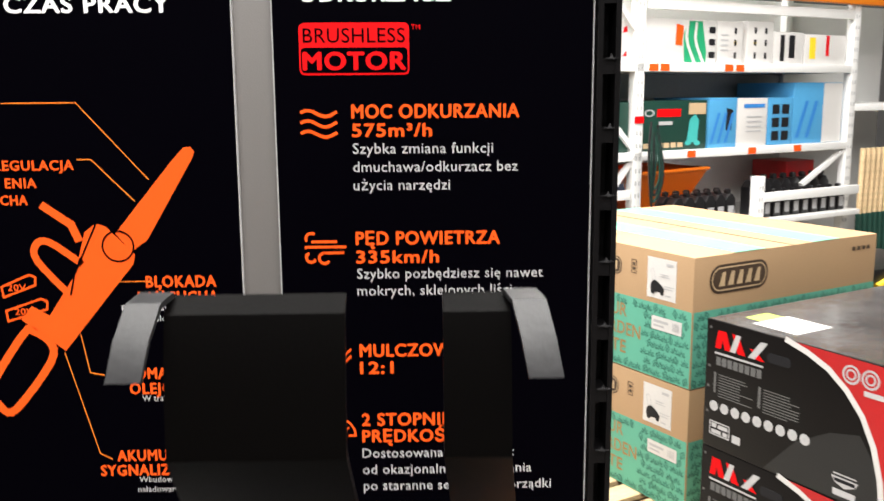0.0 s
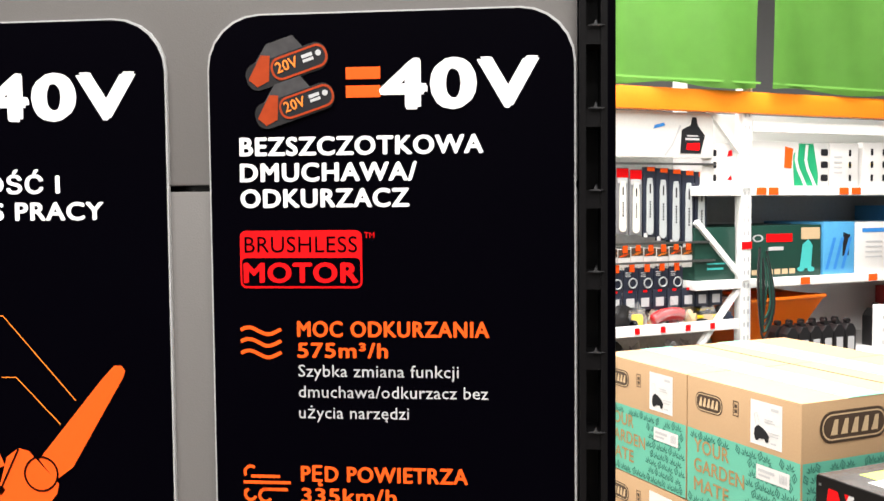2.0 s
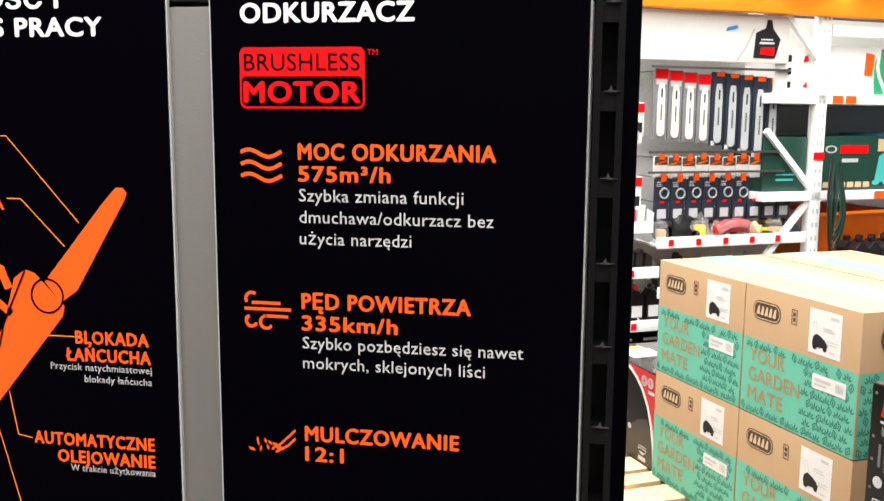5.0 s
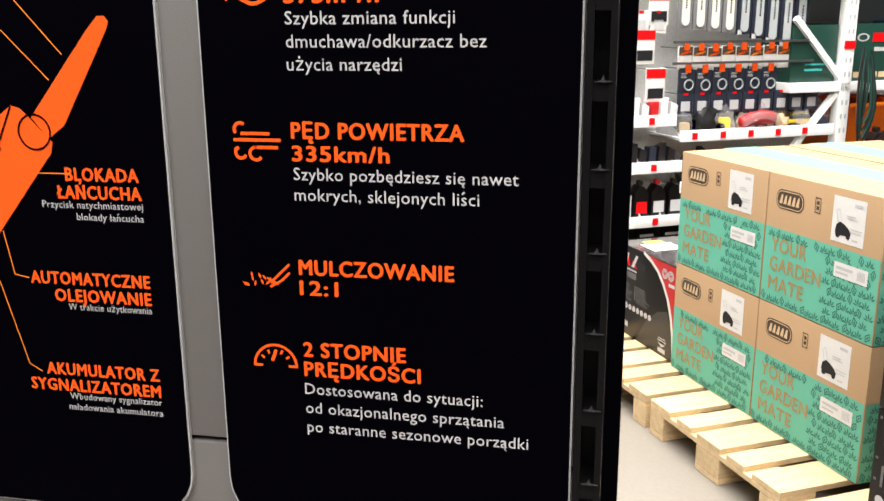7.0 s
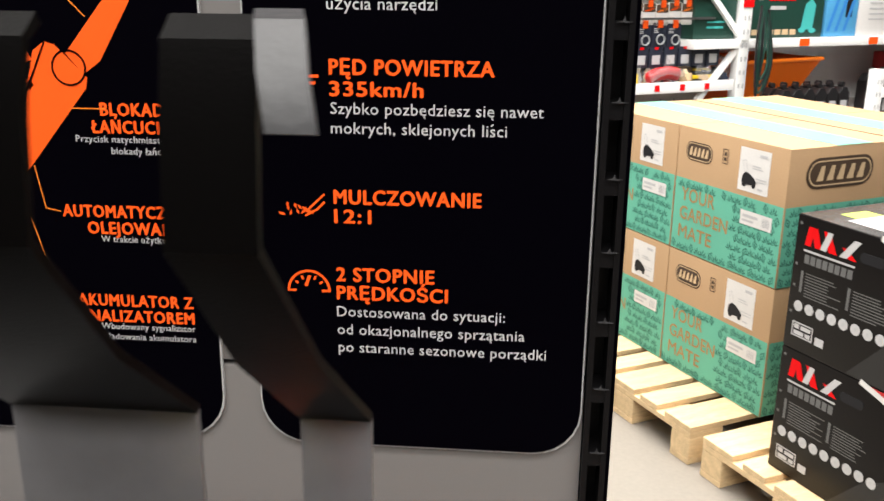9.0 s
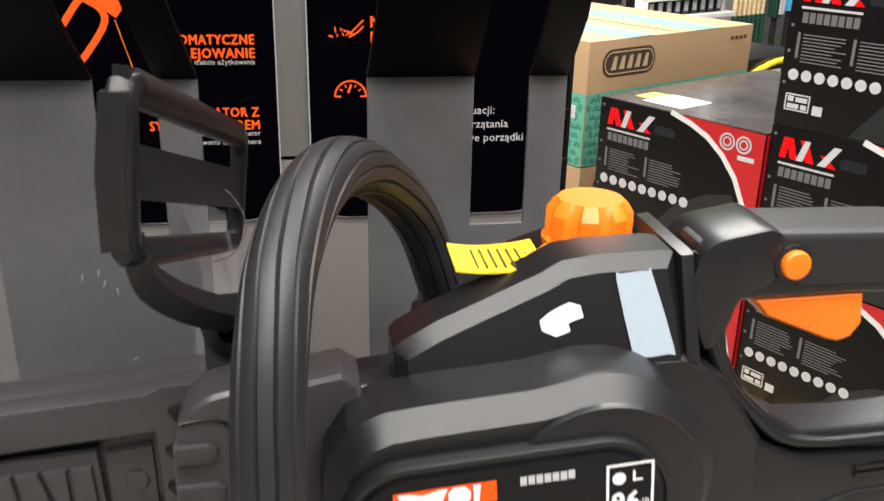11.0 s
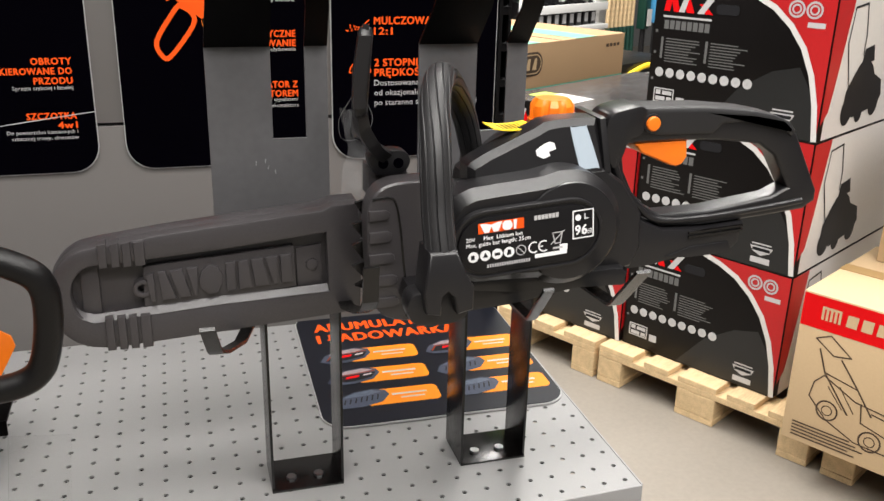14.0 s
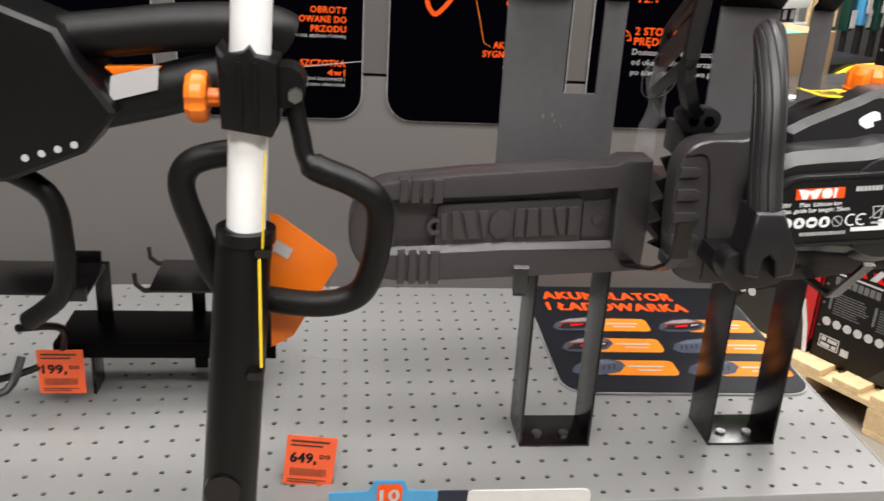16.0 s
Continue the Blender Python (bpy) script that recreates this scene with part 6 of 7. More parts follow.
shelf_box(1.795, 2.365, 1.085, 1.39, 0.5, GREEN_BOX, "dark green machine box with a red brand bar on the rack", [("brand_bar", [rect(0.25, 0.6, 0.68, 0.84)], RED_INK), ("seal", stroke(arc(0.14, 0.76, 0.06, 0, 360, 16), 0.022), WHITE_INK), ("model_bar", [rect(0.28, 0.48, 0.52, 0.59)], WHITE_INK), ("picture", [[(0.7, 0.15), (0.86, 0.15), (0.88, 0.6), (0.82, 0.72), (0.74, 0.62)], circle(0.72, 0.14, 0.05, 10), circle(0.86, 0.13, 0.05, 10)], TEAL), ("photo_strip", [rect(0.06 + 0.1 * k, 0.14 + 0.1 * k, 0.06, 0.16) for k in range(6)] + [rect(0.72, 0.98, 0.72, 0.95)], CARDBOARD_PALE)])
shelf_box(2.385, 2.64, 1.085, 1.405, 0.5, BLUE_BOX, "blue and white machine box on a rack shelf", [("stripes", [[(0.05 + 0.25 * k, 0.1), (0.15 + 0.25 * k, 0.1), (0.4 + 0.25 * k, 0.7), (0.3 + 0.25 * k, 0.7)] for k in range(3)], BLUE_INK), ("picture", [[(0.6, 0.35), (0.8, 0.35), (0.85, 0.75), (0.62, 0.8)]], DARK_INK)])
shelf_box(2.645, 2.93, 1.085, 1.4, 0.5, WHITE_CARTON, "blue and white machine box on a rack shelf", [("brand_bar", [rect(0.2, 0.9, 0.8, 0.88)], BLUE_INK), ("small_print", [rect(0.3, 0.8, 0.3 + 0.1 * k, 0.33 + 0.1 * k) for k in range(4)], GREY_INK)])
shelf_box(2.94, 3.18, 1.085, 1.4, 0.5, BLUE_BOX, "blue picture-covered machine box on a rack shelf", [("picture", [rect(0.15 + 0.4 * a, 0.45 + 0.4 * a, 0.1 + 0.28 * k, 0.3 + 0.28 * k) for a in range(2) for k in range(3)], DARK_INK)])
shelf_box(3.19, 3.7, 1.085, 1.5, 0.5, BLUE_BOX, "tall blue and white machine box on a rack shelf", [("white_side", [rect(0.6, 0.995, 0.01, 0.99)], WHITE_CARTON), ("stripes", [[(0.05 + 0.2 * k, 0.1), (0.12 + 0.2 * k, 0.1), (0.3 + 0.2 * k, 0.7), (0.23 + 0.2 * k, 0.7)] for k in range(2)], BLUE_INK)])

# orange hopper and black oil canisters
hop = thing("orange_hopper", rk(1.83, 0.02, 0.62), "orange plastic spreader hopper on the rack shelf", "hopper")
bm = bmesh.new()
lo = [bm.verts.new(p) for p in ((0.05, 0.1, 0.002), (0.34, 0.1, 0.002), (0.34, 0.4, 0.002), (0.05, 0.4, 0.002))]
hi = [bm.verts.new(p) for p in ((0.0, 0.02, 0.33), (0.57, 0.02, 0.34), (0.57, 0.5, 0.34), (0.0, 0.5, 0.33))]
for k in range(4):
    bm.faces.new((lo[k], lo[(k + 1) % 4], hi[(k + 1) % 4], hi[k]))
bm.faces.new(lo)
bmesh.ops.solidify(bm, geom=bm.faces[:], thickness=0.006)
part("bin", bm, ORANGE_PLASTIC, hop)
part("rim", sweep([(0, 0.02, 0.33), (0.57, 0.02, 0.34), (0.57, 0.5, 0.34), (0, 0.5, 0.33)], 0.012, 8, 1, True), ORANGE_PLASTIC, hop)


def canister(v, u, z0, s=1.0, tone=None):
    ob = thing("oil_canister", rk(v, u, z0), "small black plastic oil canister on the rack shelf", "canister", "black oil canisters")
    part("body", prism([(0, 0.001), (0.085 * s, 0.001), (0.085 * s, 0.15 * s), (0.06 * s, 0.185 * s), (0.03 * s, 0.185 * s), (0, 0.15 * s)], 0, 0.07 * s, 0.005), PLASTIC, ob)
    part("cap", prism(circle(0.045 * s, 0.2 * s, 0.016 * s, 10), 0.02, 0.05), PLASTIC, ob)
    part("label", flat([rect(0.018 * s, 0.07 * s, 0.03 * s, 0.11 * s)], -0.001), GREY_INK, ob)
    return ob


for k in range(6):
    for r in range(2):
        canister(1.95 + 0.09 * k, -0.12 + 0.09 * r, 0.62)
for k in range(9):
    canister(2.8 + 0.095 * k, -0.08, 0.62, 0.85)
for k in range(8):
    canister(2.82 + 0.1 * k, 0.05, 0.62, 1.25)
shelf_box(3.35, 3.65, 0.62, 0.95, 0.3, RED_CARTON, "red plastic tool case on the rack shelf", [("dark_band", [rect(0.1, 0.9, 0.4, 0.5)], DARK_INK)], "loose goods on the rack", 0.2)

# wooden handles hanging beyond the rack's post
for k in range(7):
    ob = thing("broom_handle", rk(3.86 + 0.06 * k, -0.06, FLOOR), "pale turned wooden tool handle with a green sleeve", "tool handle", "wooden handles")
    part("shaft", sweep([(0, 0, 0), (0.0, 0.02, 0.6), (0.02, 0.03, 1.25)], [0.016, 0.018, 0.02], 10), WOOD, ob)
    part("sleeve", sweep([(0, 0.0, 0.2), (0.0, 0.015, 0.78)], 0.024, 10), GREEN_BOX, ob, "dark green sleeve")
for k in range(9):
    ob = thing("hanging_tool", rk(4.32 + 0.11 * k, -0.1 - 0.05 * (k % 2), FLOOR), "dark boxed garden tool with a white ticket", "garden tool", "dark garden tools")
    part("shaft", sweep([(0, 0, 0), (0.02, 0.02, 0.9 + 0.07 * (k % 3))], [0.03, 0.022], 8), PLASTIC, ob)
    part("grip", block(-0.04, 0.04, -0.03, 0.05, 0.75 + 0.05 * (k % 3), 1.2, 0.01), (GREEN_BOX, BLUE_BOX, PLASTIC)[k % 3], ob)
    part("ticket", block(-0.045, 0.02, -0.06, -0.055, 0.78 + 0.12 * (k % 2), 0.92 + 0.12 * (k % 2)), WHITE_CARTON, ob, "white ticket")

# ---- pegboard bay of the rack ----
bay = thing("pegboard_bay", rk(0.3, 0.3, FLOOR), "grey pegboard bay with hooks, trays and a white header", "shop fitting")
BI = bay.matrix_world.inverted() @ ROW @ pose(0, RACK, 0)


def bp(name, bm, material, label="", smooth=False):
    return part(name, bm, material, bay, label, at=BI, smooth=smooth)


bp("pegboard", block(0.12, 1.7, 0.3, 0.32, FLOOR, 2.0), paint("grey_pegboard", (0.58, 0.58, 0.57), 0.5, vary=0.2, grain=60), "grey pegboard")
header = bp("header_board", block(0.12, 1.53, 0.02, 0.05, 1.775, 2.025, 0.003), WHITE_CARTON, "white header board with an oil bottle picture")
print_on("bottle_picture", [[(1.3, 1.8), (1.44, 1.8), (1.47, 1.9), (1.42, 1.955), (1.41, 2.0), (1.38, 2.0), (1.37, 1.955), (1.31, 1.93)]], DARK_INK, header, 0.017)
print_on("bottle_label", [[(1.34, 1.82), (1.43, 1.815), (1.435, 1.858), (1.345, 1.855)]], RED_INK, header, 0.0155)
print_on("text_bar", [rect(1.335, 1.43, 1.873, 1.884), rect(1.345, 1.42, 1.893, 1.9)], WHITE_INK, header, 0.0155)
print_on("pen_picture", [[(1.12, 1.93), (1.2, 1.95), (1.19, 1.965), (1.13, 1.95)]], BLUE_INK, header, 0.017)
print_on("wire_picture", stroke([(1.2, 1.79), (1.25, 1.85), (1.3, 1.95)], 0.012), GREY_INK, header, 0.017)
for z0, v0, v1, dep in ((0.815, 0.745, 1.7, 0.3), (0.9, 0.15, 0.72, 0.3), (0.67, 0.15, 0.74, 0.34), (0.55, 0.76, 1.66, 0.3), (0.4, 0.15, 0.85, 0.38)):
    tray = bp("tray", block(v0, v1, 0.3 - dep, 0.3, z0, z0 + 0.012), RACK_WHITE, "white wire-sided tray")
    part("tray_front", block(v0, v1, 0.295 - dep, 0.3 - dep, z0 - 0.01, z0 + 0.05, 0.002), RACK_WHITE, tray)
    for k in range(int((v1 - v0) / 0.17)):
        part("ticket", block(v0 + 0.07 + 0.17 * k, v0 + 0.1 + 0.17 * k, 0.29 - dep, 0.2945 - dep, z0 + 0.002, z0 + 0.036), RED_INK, tray, "red price ticket")
    for k in range(int((v1 - v0) / 0.12)):
        part("divider", prism([(0, 0), (0.24, 0), (0.24, 0.15)], 0, 0.003), POUCH, tray, at=pose(v0 + 0.02 + 0.12 * k, 0.3 - dep + 0.02, z0 + 0.012, 0, 0, 90))
for z in (1.735, 1.3, 1.195):
    bp("hook_rail", block(0.7, 1.55, 0.02, 0.035, z, z + 0.012), ZINC)


def hung(name, v, z1, w, h, back, label, category, group, details):
    ob = thing(name, rk(v, 0.06, z1 - h), label, category, group)
    part("card", block(0, w, 0, 0.012, 0, h, 0.002), back, ob)
    part("peg", sweep([(w / 2, 0.0, h - 0.012), (w / 2, 0.24, h - 0.008)], 0.003, 6), ZINC, ob)
    for n, poly, ink in details:
        print_on(n, [[(x * w, z * h) for x, z in p] for p in poly], ink, ob, -0.002)
    return ob


NAVY = paint("navy_card", (0.012, 0.016, 0.03), 0.45)
GREY_CARD = paint("grey_hanging_card", (0.16, 0.16, 0.17), 0.5)
BLADE_WHITE = paint("cream_bar_paint", (0.62, 0.6, 0.55), 0.4, vary=0.05)
BLADE_GREY = paint("pale_steel_bar", (0.36, 0.38, 0.39), 0.35, vary=0.06)


def guide_bar(ob, w, h, tone):
    """A guide bar with a rounded nose, hung nose down before its card."""
    r = w * 0.29
    nose = arc(w / 2, 0.012 + r, r, 180, 360, 10)
    shape = nose + [(w * 0.76, h * 0.72), (w * 0.68, h * 0.84), (w * 0.32, h * 0.84), (w * 0.24, h * 0.72)]
    bar = part("guide_bar", prism(shape, -0.008, -0.001, 0.0015, 1), tone, ob)
    print_on("slot", [rounded(w * 0.44, w * 0.56, h * 0.62, h * 0.76, w * 0.055, 3)], DARK_INK, bar, -0.0085)
    print_on("text_bar", [rect(w * 0.44, w * 0.56, h * (0.28 + 0.035 * n), h * (0.305 + 0.035 * n)) for n in range(7)], DARK_INK, bar, -0.0085)


for k in range(4):
    ob = hung("guide_bar_pack", 0.735 + 0.087 * k, 1.735 - 0.008 * k, 0.08, 0.36, GREY_CARD, "cream guide bar on a red-topped hanging card", "guide bar", "hanging guide bars", [("red_top", [rect(0.02, 0.98, 0.85, 0.99)], RED_INK), ("white_top", [rect(0.1, 0.9, 0.77, 0.85)], WHITE_INK)])
    guide_bar(ob, 0.08, 0.34, BLADE_WHITE)
for k in range(5):
    ob = hung("guide_bar_pack", 1.085 + 0.088 * k, 1.725 - 0.006 * k, 0.083, 0.385 + 0.015 * k, NAVY, "silver guide bar on a dark navy hanging card", "guide bar", "hanging guide bars", [("orange_top", [rect(0.3, 0.9, 0.94, 1.0)], ORANGE_INK), ("white_foot", [rect(0.05, 0.35, 0.0, 0.06)], WHITE_INK)])
    guide_bar(ob, 0.083, 0.385 + 0.015 * k, BLADE_GREY)
for k in range(8):
    ob = hung("chain_pack", 0.75 + 0.085 * k, 1.285 - 0.004 * (k % 3), 0.082, 0.115, WHITE_CARTON, "white chain pack with a printed brown top on a hook", "chain pack", "hanging chain packs", [("brown_top", [rect(0.02, 0.98, 0.6, 0.98)], BROWN_INK), ("orange_flash", [[(0.05, 0.62), (0.6, 0.66), (0.95, 0.8), (0.5, 0.78)]], (ORANGE_INK, AMBER_INK)[k % 2])])
    part("ticket", block(0.028, 0.056, -0.012, -0.004, 0.095, 0.135), ORANGE_INK, ob, "orange price ticket")
for k in range(6):
    ob = hung("spare_chain", 0.76 + 0.1 * k, 1.18 - 0.003 * (k % 2), 0.095, 0.135, NAVY, "dark blister card with a coiled chain", "blister card", "hanging blister cards", [("text_bar", [rect(0.1, 0.5, 0.74, 0.78), rect(0.1, 0.42, 0.66, 0.69), rect(0.1, 0.46, 0.6, 0.63)], GREY_INK)])
    part("coil", sweep([(0.055 + 0.026 * math.cos(a * 0.5236), -0.006, 0.045 + 0.026 * math.sin(a * 0.5236)) for a in range(12)], 0.0045, 6, closed=True), BLADE_GREY, ob, "coiled saw chain")
    part("ticket", block(0.032, 0.062, -0.012, -0.004, 0.108, 0.15), ORANGE_INK, ob, "orange price ticket")
for k in range(4):
    hung("accessory_card", 0.5 + 0.07 * (k % 2), 1.75 - 0.19 * k, 0.11, 0.17, (WHITE_CARTON, WHITE_CARTON)[k % 2], "white and red accessory card on a hook", "accessory card", "hanging accessory cards", [("red_top", [rect(0.0, 1.0, 0.7, 0.97)], RED_INK), ("dark_band", [rect(0.1, 0.9, 0.1, 0.4)], DARK_INK)])
for k in range(3):
    hung("spool_pack", 0.22, 1.5 - 0.25 * k, 0.2, 0.22, POUCH, "clear pouch with a pale green insert", "pouch", "hanging pouches", [("insert", [rect(0.2, 0.8, 0.15, 0.5)], (TAPE_MINT, YELLOW_TAG, RED_INK)[k])])
rng = random.Random(9)
BAG_TONES = (POUCH, PLASTIC, POUCH, YELLOW_TAG, POUCH, NAVY, ORANGE_PLASTIC, POUCH, CARDBOARD_PALE, POUCH)
for k in range(30):
    v = 0.8 + 0.03 * k
    for zb in (0.828, 0.563):
        tall, wide = rng.uniform(0.08, 0.17), rng.uniform(0.035, 0.06)
        hue = BAG_TONES[rng.randrange(3)] if k < 8 else BAG_TONES[rng.randrange(10)]
        ob = thing("bagged_part", rk(v, 0.05 + 0.05 * (k % 4), zb), "crumpled clear bag with a spare part in the tray", "bagged part", "bagged parts in trays")
        ob.matrix_world = ob.matrix_world @ pose(0, 0, 0, 0, 0, rng.uniform(-40, 40))
        bm = bmesh.new()
        bmesh.ops.create_icosphere(bm, subdivisions=2, radius=1)
        for vert in bm.verts:
            f = 1 + 0.45 * noise.noise(vert.co * 1.7 + Vector((k, zb * 9, 0))) + 0.2 * noise.noise(vert.co * 6 + Vector((k, 0, zb)))
            vert.co = Vector((vert.co.x * wide * f, vert.co.y * 0.03 * f, max(0.0, (vert.co.z + 1) * tall / 2 * f)))
        part("bag", bm, BAG_FILM if hue == POUCH else hue, ob)
        core = (CARDBOARD_PALE, PLASTIC, YELLOW_TAG, ORANGE_PLASTIC, RED_CARTON, PLASTIC)[k % 6]
        part("spare_part", prism(rounded(-wide * 0.6, wide * 0.6, 0.004, tall * 0.6, 0.012, 3), -0.012, 0.012, 0.003), core, ob)
for k in range(10):
    v = 0.2 + 0.055 * k
    for zb, mt in ((0.912, (POUCH, RED_CARTON, WHITE_CARTON)[k % 3]), (0.682, (PLASTIC, NAVY, PLASTIC)[k % 3])):
        ob = thing("small_pack", rk(v, 0.03, zb), "small packed accessory in a tray", "pack", "small packs in trays")
        part("pack", prism([(0, 0), (0.045, 0), (0.05, 0.08 + 0.02 * (k % 3)), (0.01, 0.1)], 0, 0.06, 0.004), mt, ob)
for k in range(6):
    ob = thing("oil_bottle", rk(0.2 + 0.1 * k, 0.0, 0.412), "plastic oil bottle on a tray", "bottle", "oil bottles")
    mt = (POUCH, WHITE_CARTON, POUCH, BLACK_CARTON, BLACK_CARTON, BLACK_CARTON)[k]
    part("body", prism([(0, 0.001), (0.085, 0.001), (0.085, 0.13), (0.06, 0.17), (0.03, 0.18), (0, 0.14)], 0, 0.07, 0.008), mt, ob)
    part("label", flat([rect(0.012, 0.073, 0.035, 0.095)], -0.001), (WHITE_INK, WHITE_INK, GREY_INK, RED_INK, WHITE_INK, GREY_INK)[k], ob)
    part("cap", prism(circle(0.045, 0.19, 0.014, 10), 0.02, 0.05), (RED_CARTON, PLASTIC)[k % 2], ob)
for k in range(4):
    ob = thing("black_pack", rk(0.22 + 0.15 * k, 0.0, 0.19), "black boxed lamp on the lowest tray", "box", "black packs on the lowest tray")
    part("carton", block(0, 0.14, 0, 0.15, 0, 0.18, 0.003), BLACK_CARTON, ob)
    print_on("small_print", [rect(0.02, 0.1, 0.13, 0.145), rect(0.06, 0.085, 0.05, 0.08)], WHITE_INK, ob, -0.002)
bp("tray", block(0.15, 0.85, -0.08, 0.3, 0.175, 0.19), RACK_WHITE)
ring = thing("cable_bundle", rk(1.79, -0.07, 0.75), "dark bundle of cables hanging at the rack post", "cable bundle")
for k in range(4):
    part("cable", sweep(smooth_path([(0.01 * k, 0, 0.52 - 0.03 * k), (-0.03 + 0.02 * k, -0.02, 0.3), (0.02, -0.01, 0.0 + 0.04 * k), (0.09 - 0.01 * k, -0.02, 0.2), (0.05, 0.0, 0.5 - 0.02 * k)], 5), 0.007, 8), GREEN_BOX if k % 2 else PLASTIC, ring)
case = thing("tool_case", ROW @ pose(1.36, 0.9, FLOOR), "black tool case with yellow bands behind the cartons", "tool case")
part("case", block(0, 0.5, 0, 0.5, 0, 0.93, 0.01), PLASTIC, case)
for z in (0.78, 0.88):
    part("band", sweep(smooth_path([(0.01, -0.01, z - 0.02), (0.2, -0.02, z + 0.03), (0.49, -0.01, z + 0.02)], 4), 0.014, 8), YELLOW_TAG, case, "yellow band")
part("ticket", block(0.12, 0.25, -0.012, -0.004, 0.79, 0.87), WHITE_CARTON, case, "white ticket")

# ---- tools on the left of the shelf ----
trim = thing("string_trimmer", pose(-0.604, 0.165, FLOOR), "string trimmer with a white tube, black shaft and looped handle", "string trimmer")
TI = Matrix.Translation((0.6, -0.165, -FLOOR))


def tp(name, bm, material, label="", smooth=False):
    return part(name, bm, material, trim, label, at=TI, smooth=smooth)


tp("upper_tube", sweep([(-0.537, 0.182, 1.55), (-0.556, 0.18, 1.119)], 0.0137, 24), ALUMINIUM, "white painted upper tube", True)
tp("lower_shaft", sweep([(-0.5555, 0.18, 1.129), (-0.557, 0.18, 1.122), (-0.573, 0.175, 0.9), (-0.6, 0.165, FLOOR + 0.003)], [0.0175, 0.02, 0.021, 0.022], 24), SHAFT_BLACK, "black lower shaft", True)
tp("shaft_collar", sweep([(-0.5555, 0.18, 1.13), (-0.5558, 0.18, 1.121)], 0.0212, 24), SHAFT_BLACK, "", True)
tp("shaft_slot", prism(rounded(-0.548, -0.536, 1.115, 1.121, 0.002, 3), 0.1585, 0.17), BLACK_STEEL)
tp("shaft_slot", prism(rounded(-0.555, -0.543, 1.02, 1.026, 0.002, 3), 0.156, 0.17), BLACK_STEEL)
tp("shaft_recess", prism(circle(-0.575, 0.925, 0.014, 20), 0.1528, 0.17), BLACK_STEEL)
tp("clamp", prism([(-0.57, 1.258), (-0.566, 1.252), (-0.553, 1.256), (-0.549, 1.26), (-0.545, 1.254), (-0.531, 1.25), (-0.53, 1.21), (-0.535, 1.2), (-0.568, 1.205)], 0.158, 0.205, 0.004), SHAFT_BLACK, "black handle clamp")
for dx in (-0.005, 0.005):
    tp("clamp_rib", block(-0.55 + dx - 0.0015, -0.55 + dx + 0.0015, 0.1545, 0.16, 1.207, 1.25), SHAFT_BLACK)
tp("clamp_eye", sweep([(-0.527, 0.17, 1.232), (-0.527, 0.2, 1.232)], 0.014, 16), SHAFT_BLACK)
tp("clamp_bolt", sweep([(-0.52, 0.162, 1.228), (-0.52, 0.172, 1.228)], 0.005, 6), ZINC)
bm = bmesh.new()
rings = []
for x, r in ((-0.567, 0.006), (-0.578, 0.0065), (-0.5781, 0.0155), (-0.581, 0.0175), (-0.588, 0.0175), (-0.592, 0.0145), (-0.5925, 0.0)):
    rings.append([bm.verts.new((x, 0.18 + r * (1 - 0.1 * (k % 6 < 2)) * math.cos(k * math.pi / 18), 1.222 + r * (1 - 0.1 * (k % 6 < 2)) * math.sin(k * math.pi / 18))) for k in range(36)])
for A, B in zip(rings, rings[1:]):
    for k in range(36):
        bm.faces.new((A[k], A[(k + 1) % 36], B[(k + 1) % 36], B[k]))
tp("knob", bm, ORANGE_PLASTIC, "fluted orange clamp knob")
tp("loop_handle", sweep(smooth_path([(-0.523, 0.178, 1.228), (-0.517, 0.175, 1.2), (-0.51, 0.172, 1.18), (-0.482, 0.17, 1.168), (-0.465, 0.17, 1.156), (-0.461, 0.172, 1.135), (-0.466, 0.176, 1.1), (-0.476, 0.178, 1.08), (-0.5, 0.18, 1.071), (-0.535, 0.19, 1.069), (-0.565, 0.2, 1.072), (-0.58, 0.2, 1.084), (-0.591, 0.2, 1.115), (-0.602, 0.2, 1.15), (-0.597, 0.2, 1.168), (-0.58, 0.2, 1.176), (-0.555, 0.2, 1.18)], 6), [0.0065] * 12 + [0.0098] * 85, 14), LOOP_BLACK, "black looped front handle", True)
tp("wire", sweep([(-0.54, 0.163, 1.19), (-0.543, 0.162, 1.115)], 0.0008, 6), YELLOW_TAG, "yellow cord")
tp("warning_strip", block(-0.5455, -0.5435, 0.157, 0.1575, 1.03, 1.115), YELLOW_TAG, "yellow warning strip")
hang = tp("hang_tag", prism([(-0.541, 1.132), (-0.535, 1.131), (-0.493, 1.1), (-0.491, 1.092), (-0.524, 1.032), (-0.541, 1.022)], 0.205, 0.206), ORANGE_PLASTIC, "orange cardboard hang tag")
part("tag_print", flat([[(-0.536, 1.112), (-0.524, 1.104), (-0.528, 1.096), (-0.539, 1.103)]], 0.2042), WHITE_INK, hang)

tool = thing("cordless_tool", pose(-0.79, 0.36, SHELF), "black cordless garden tool with two grips and orange switch", "power tool")
LI = inv(tool)


def lp(name, bm, material, label="", smooth=False):
    return part(name, bm, material, tool, label, at=LI, smooth=smooth)


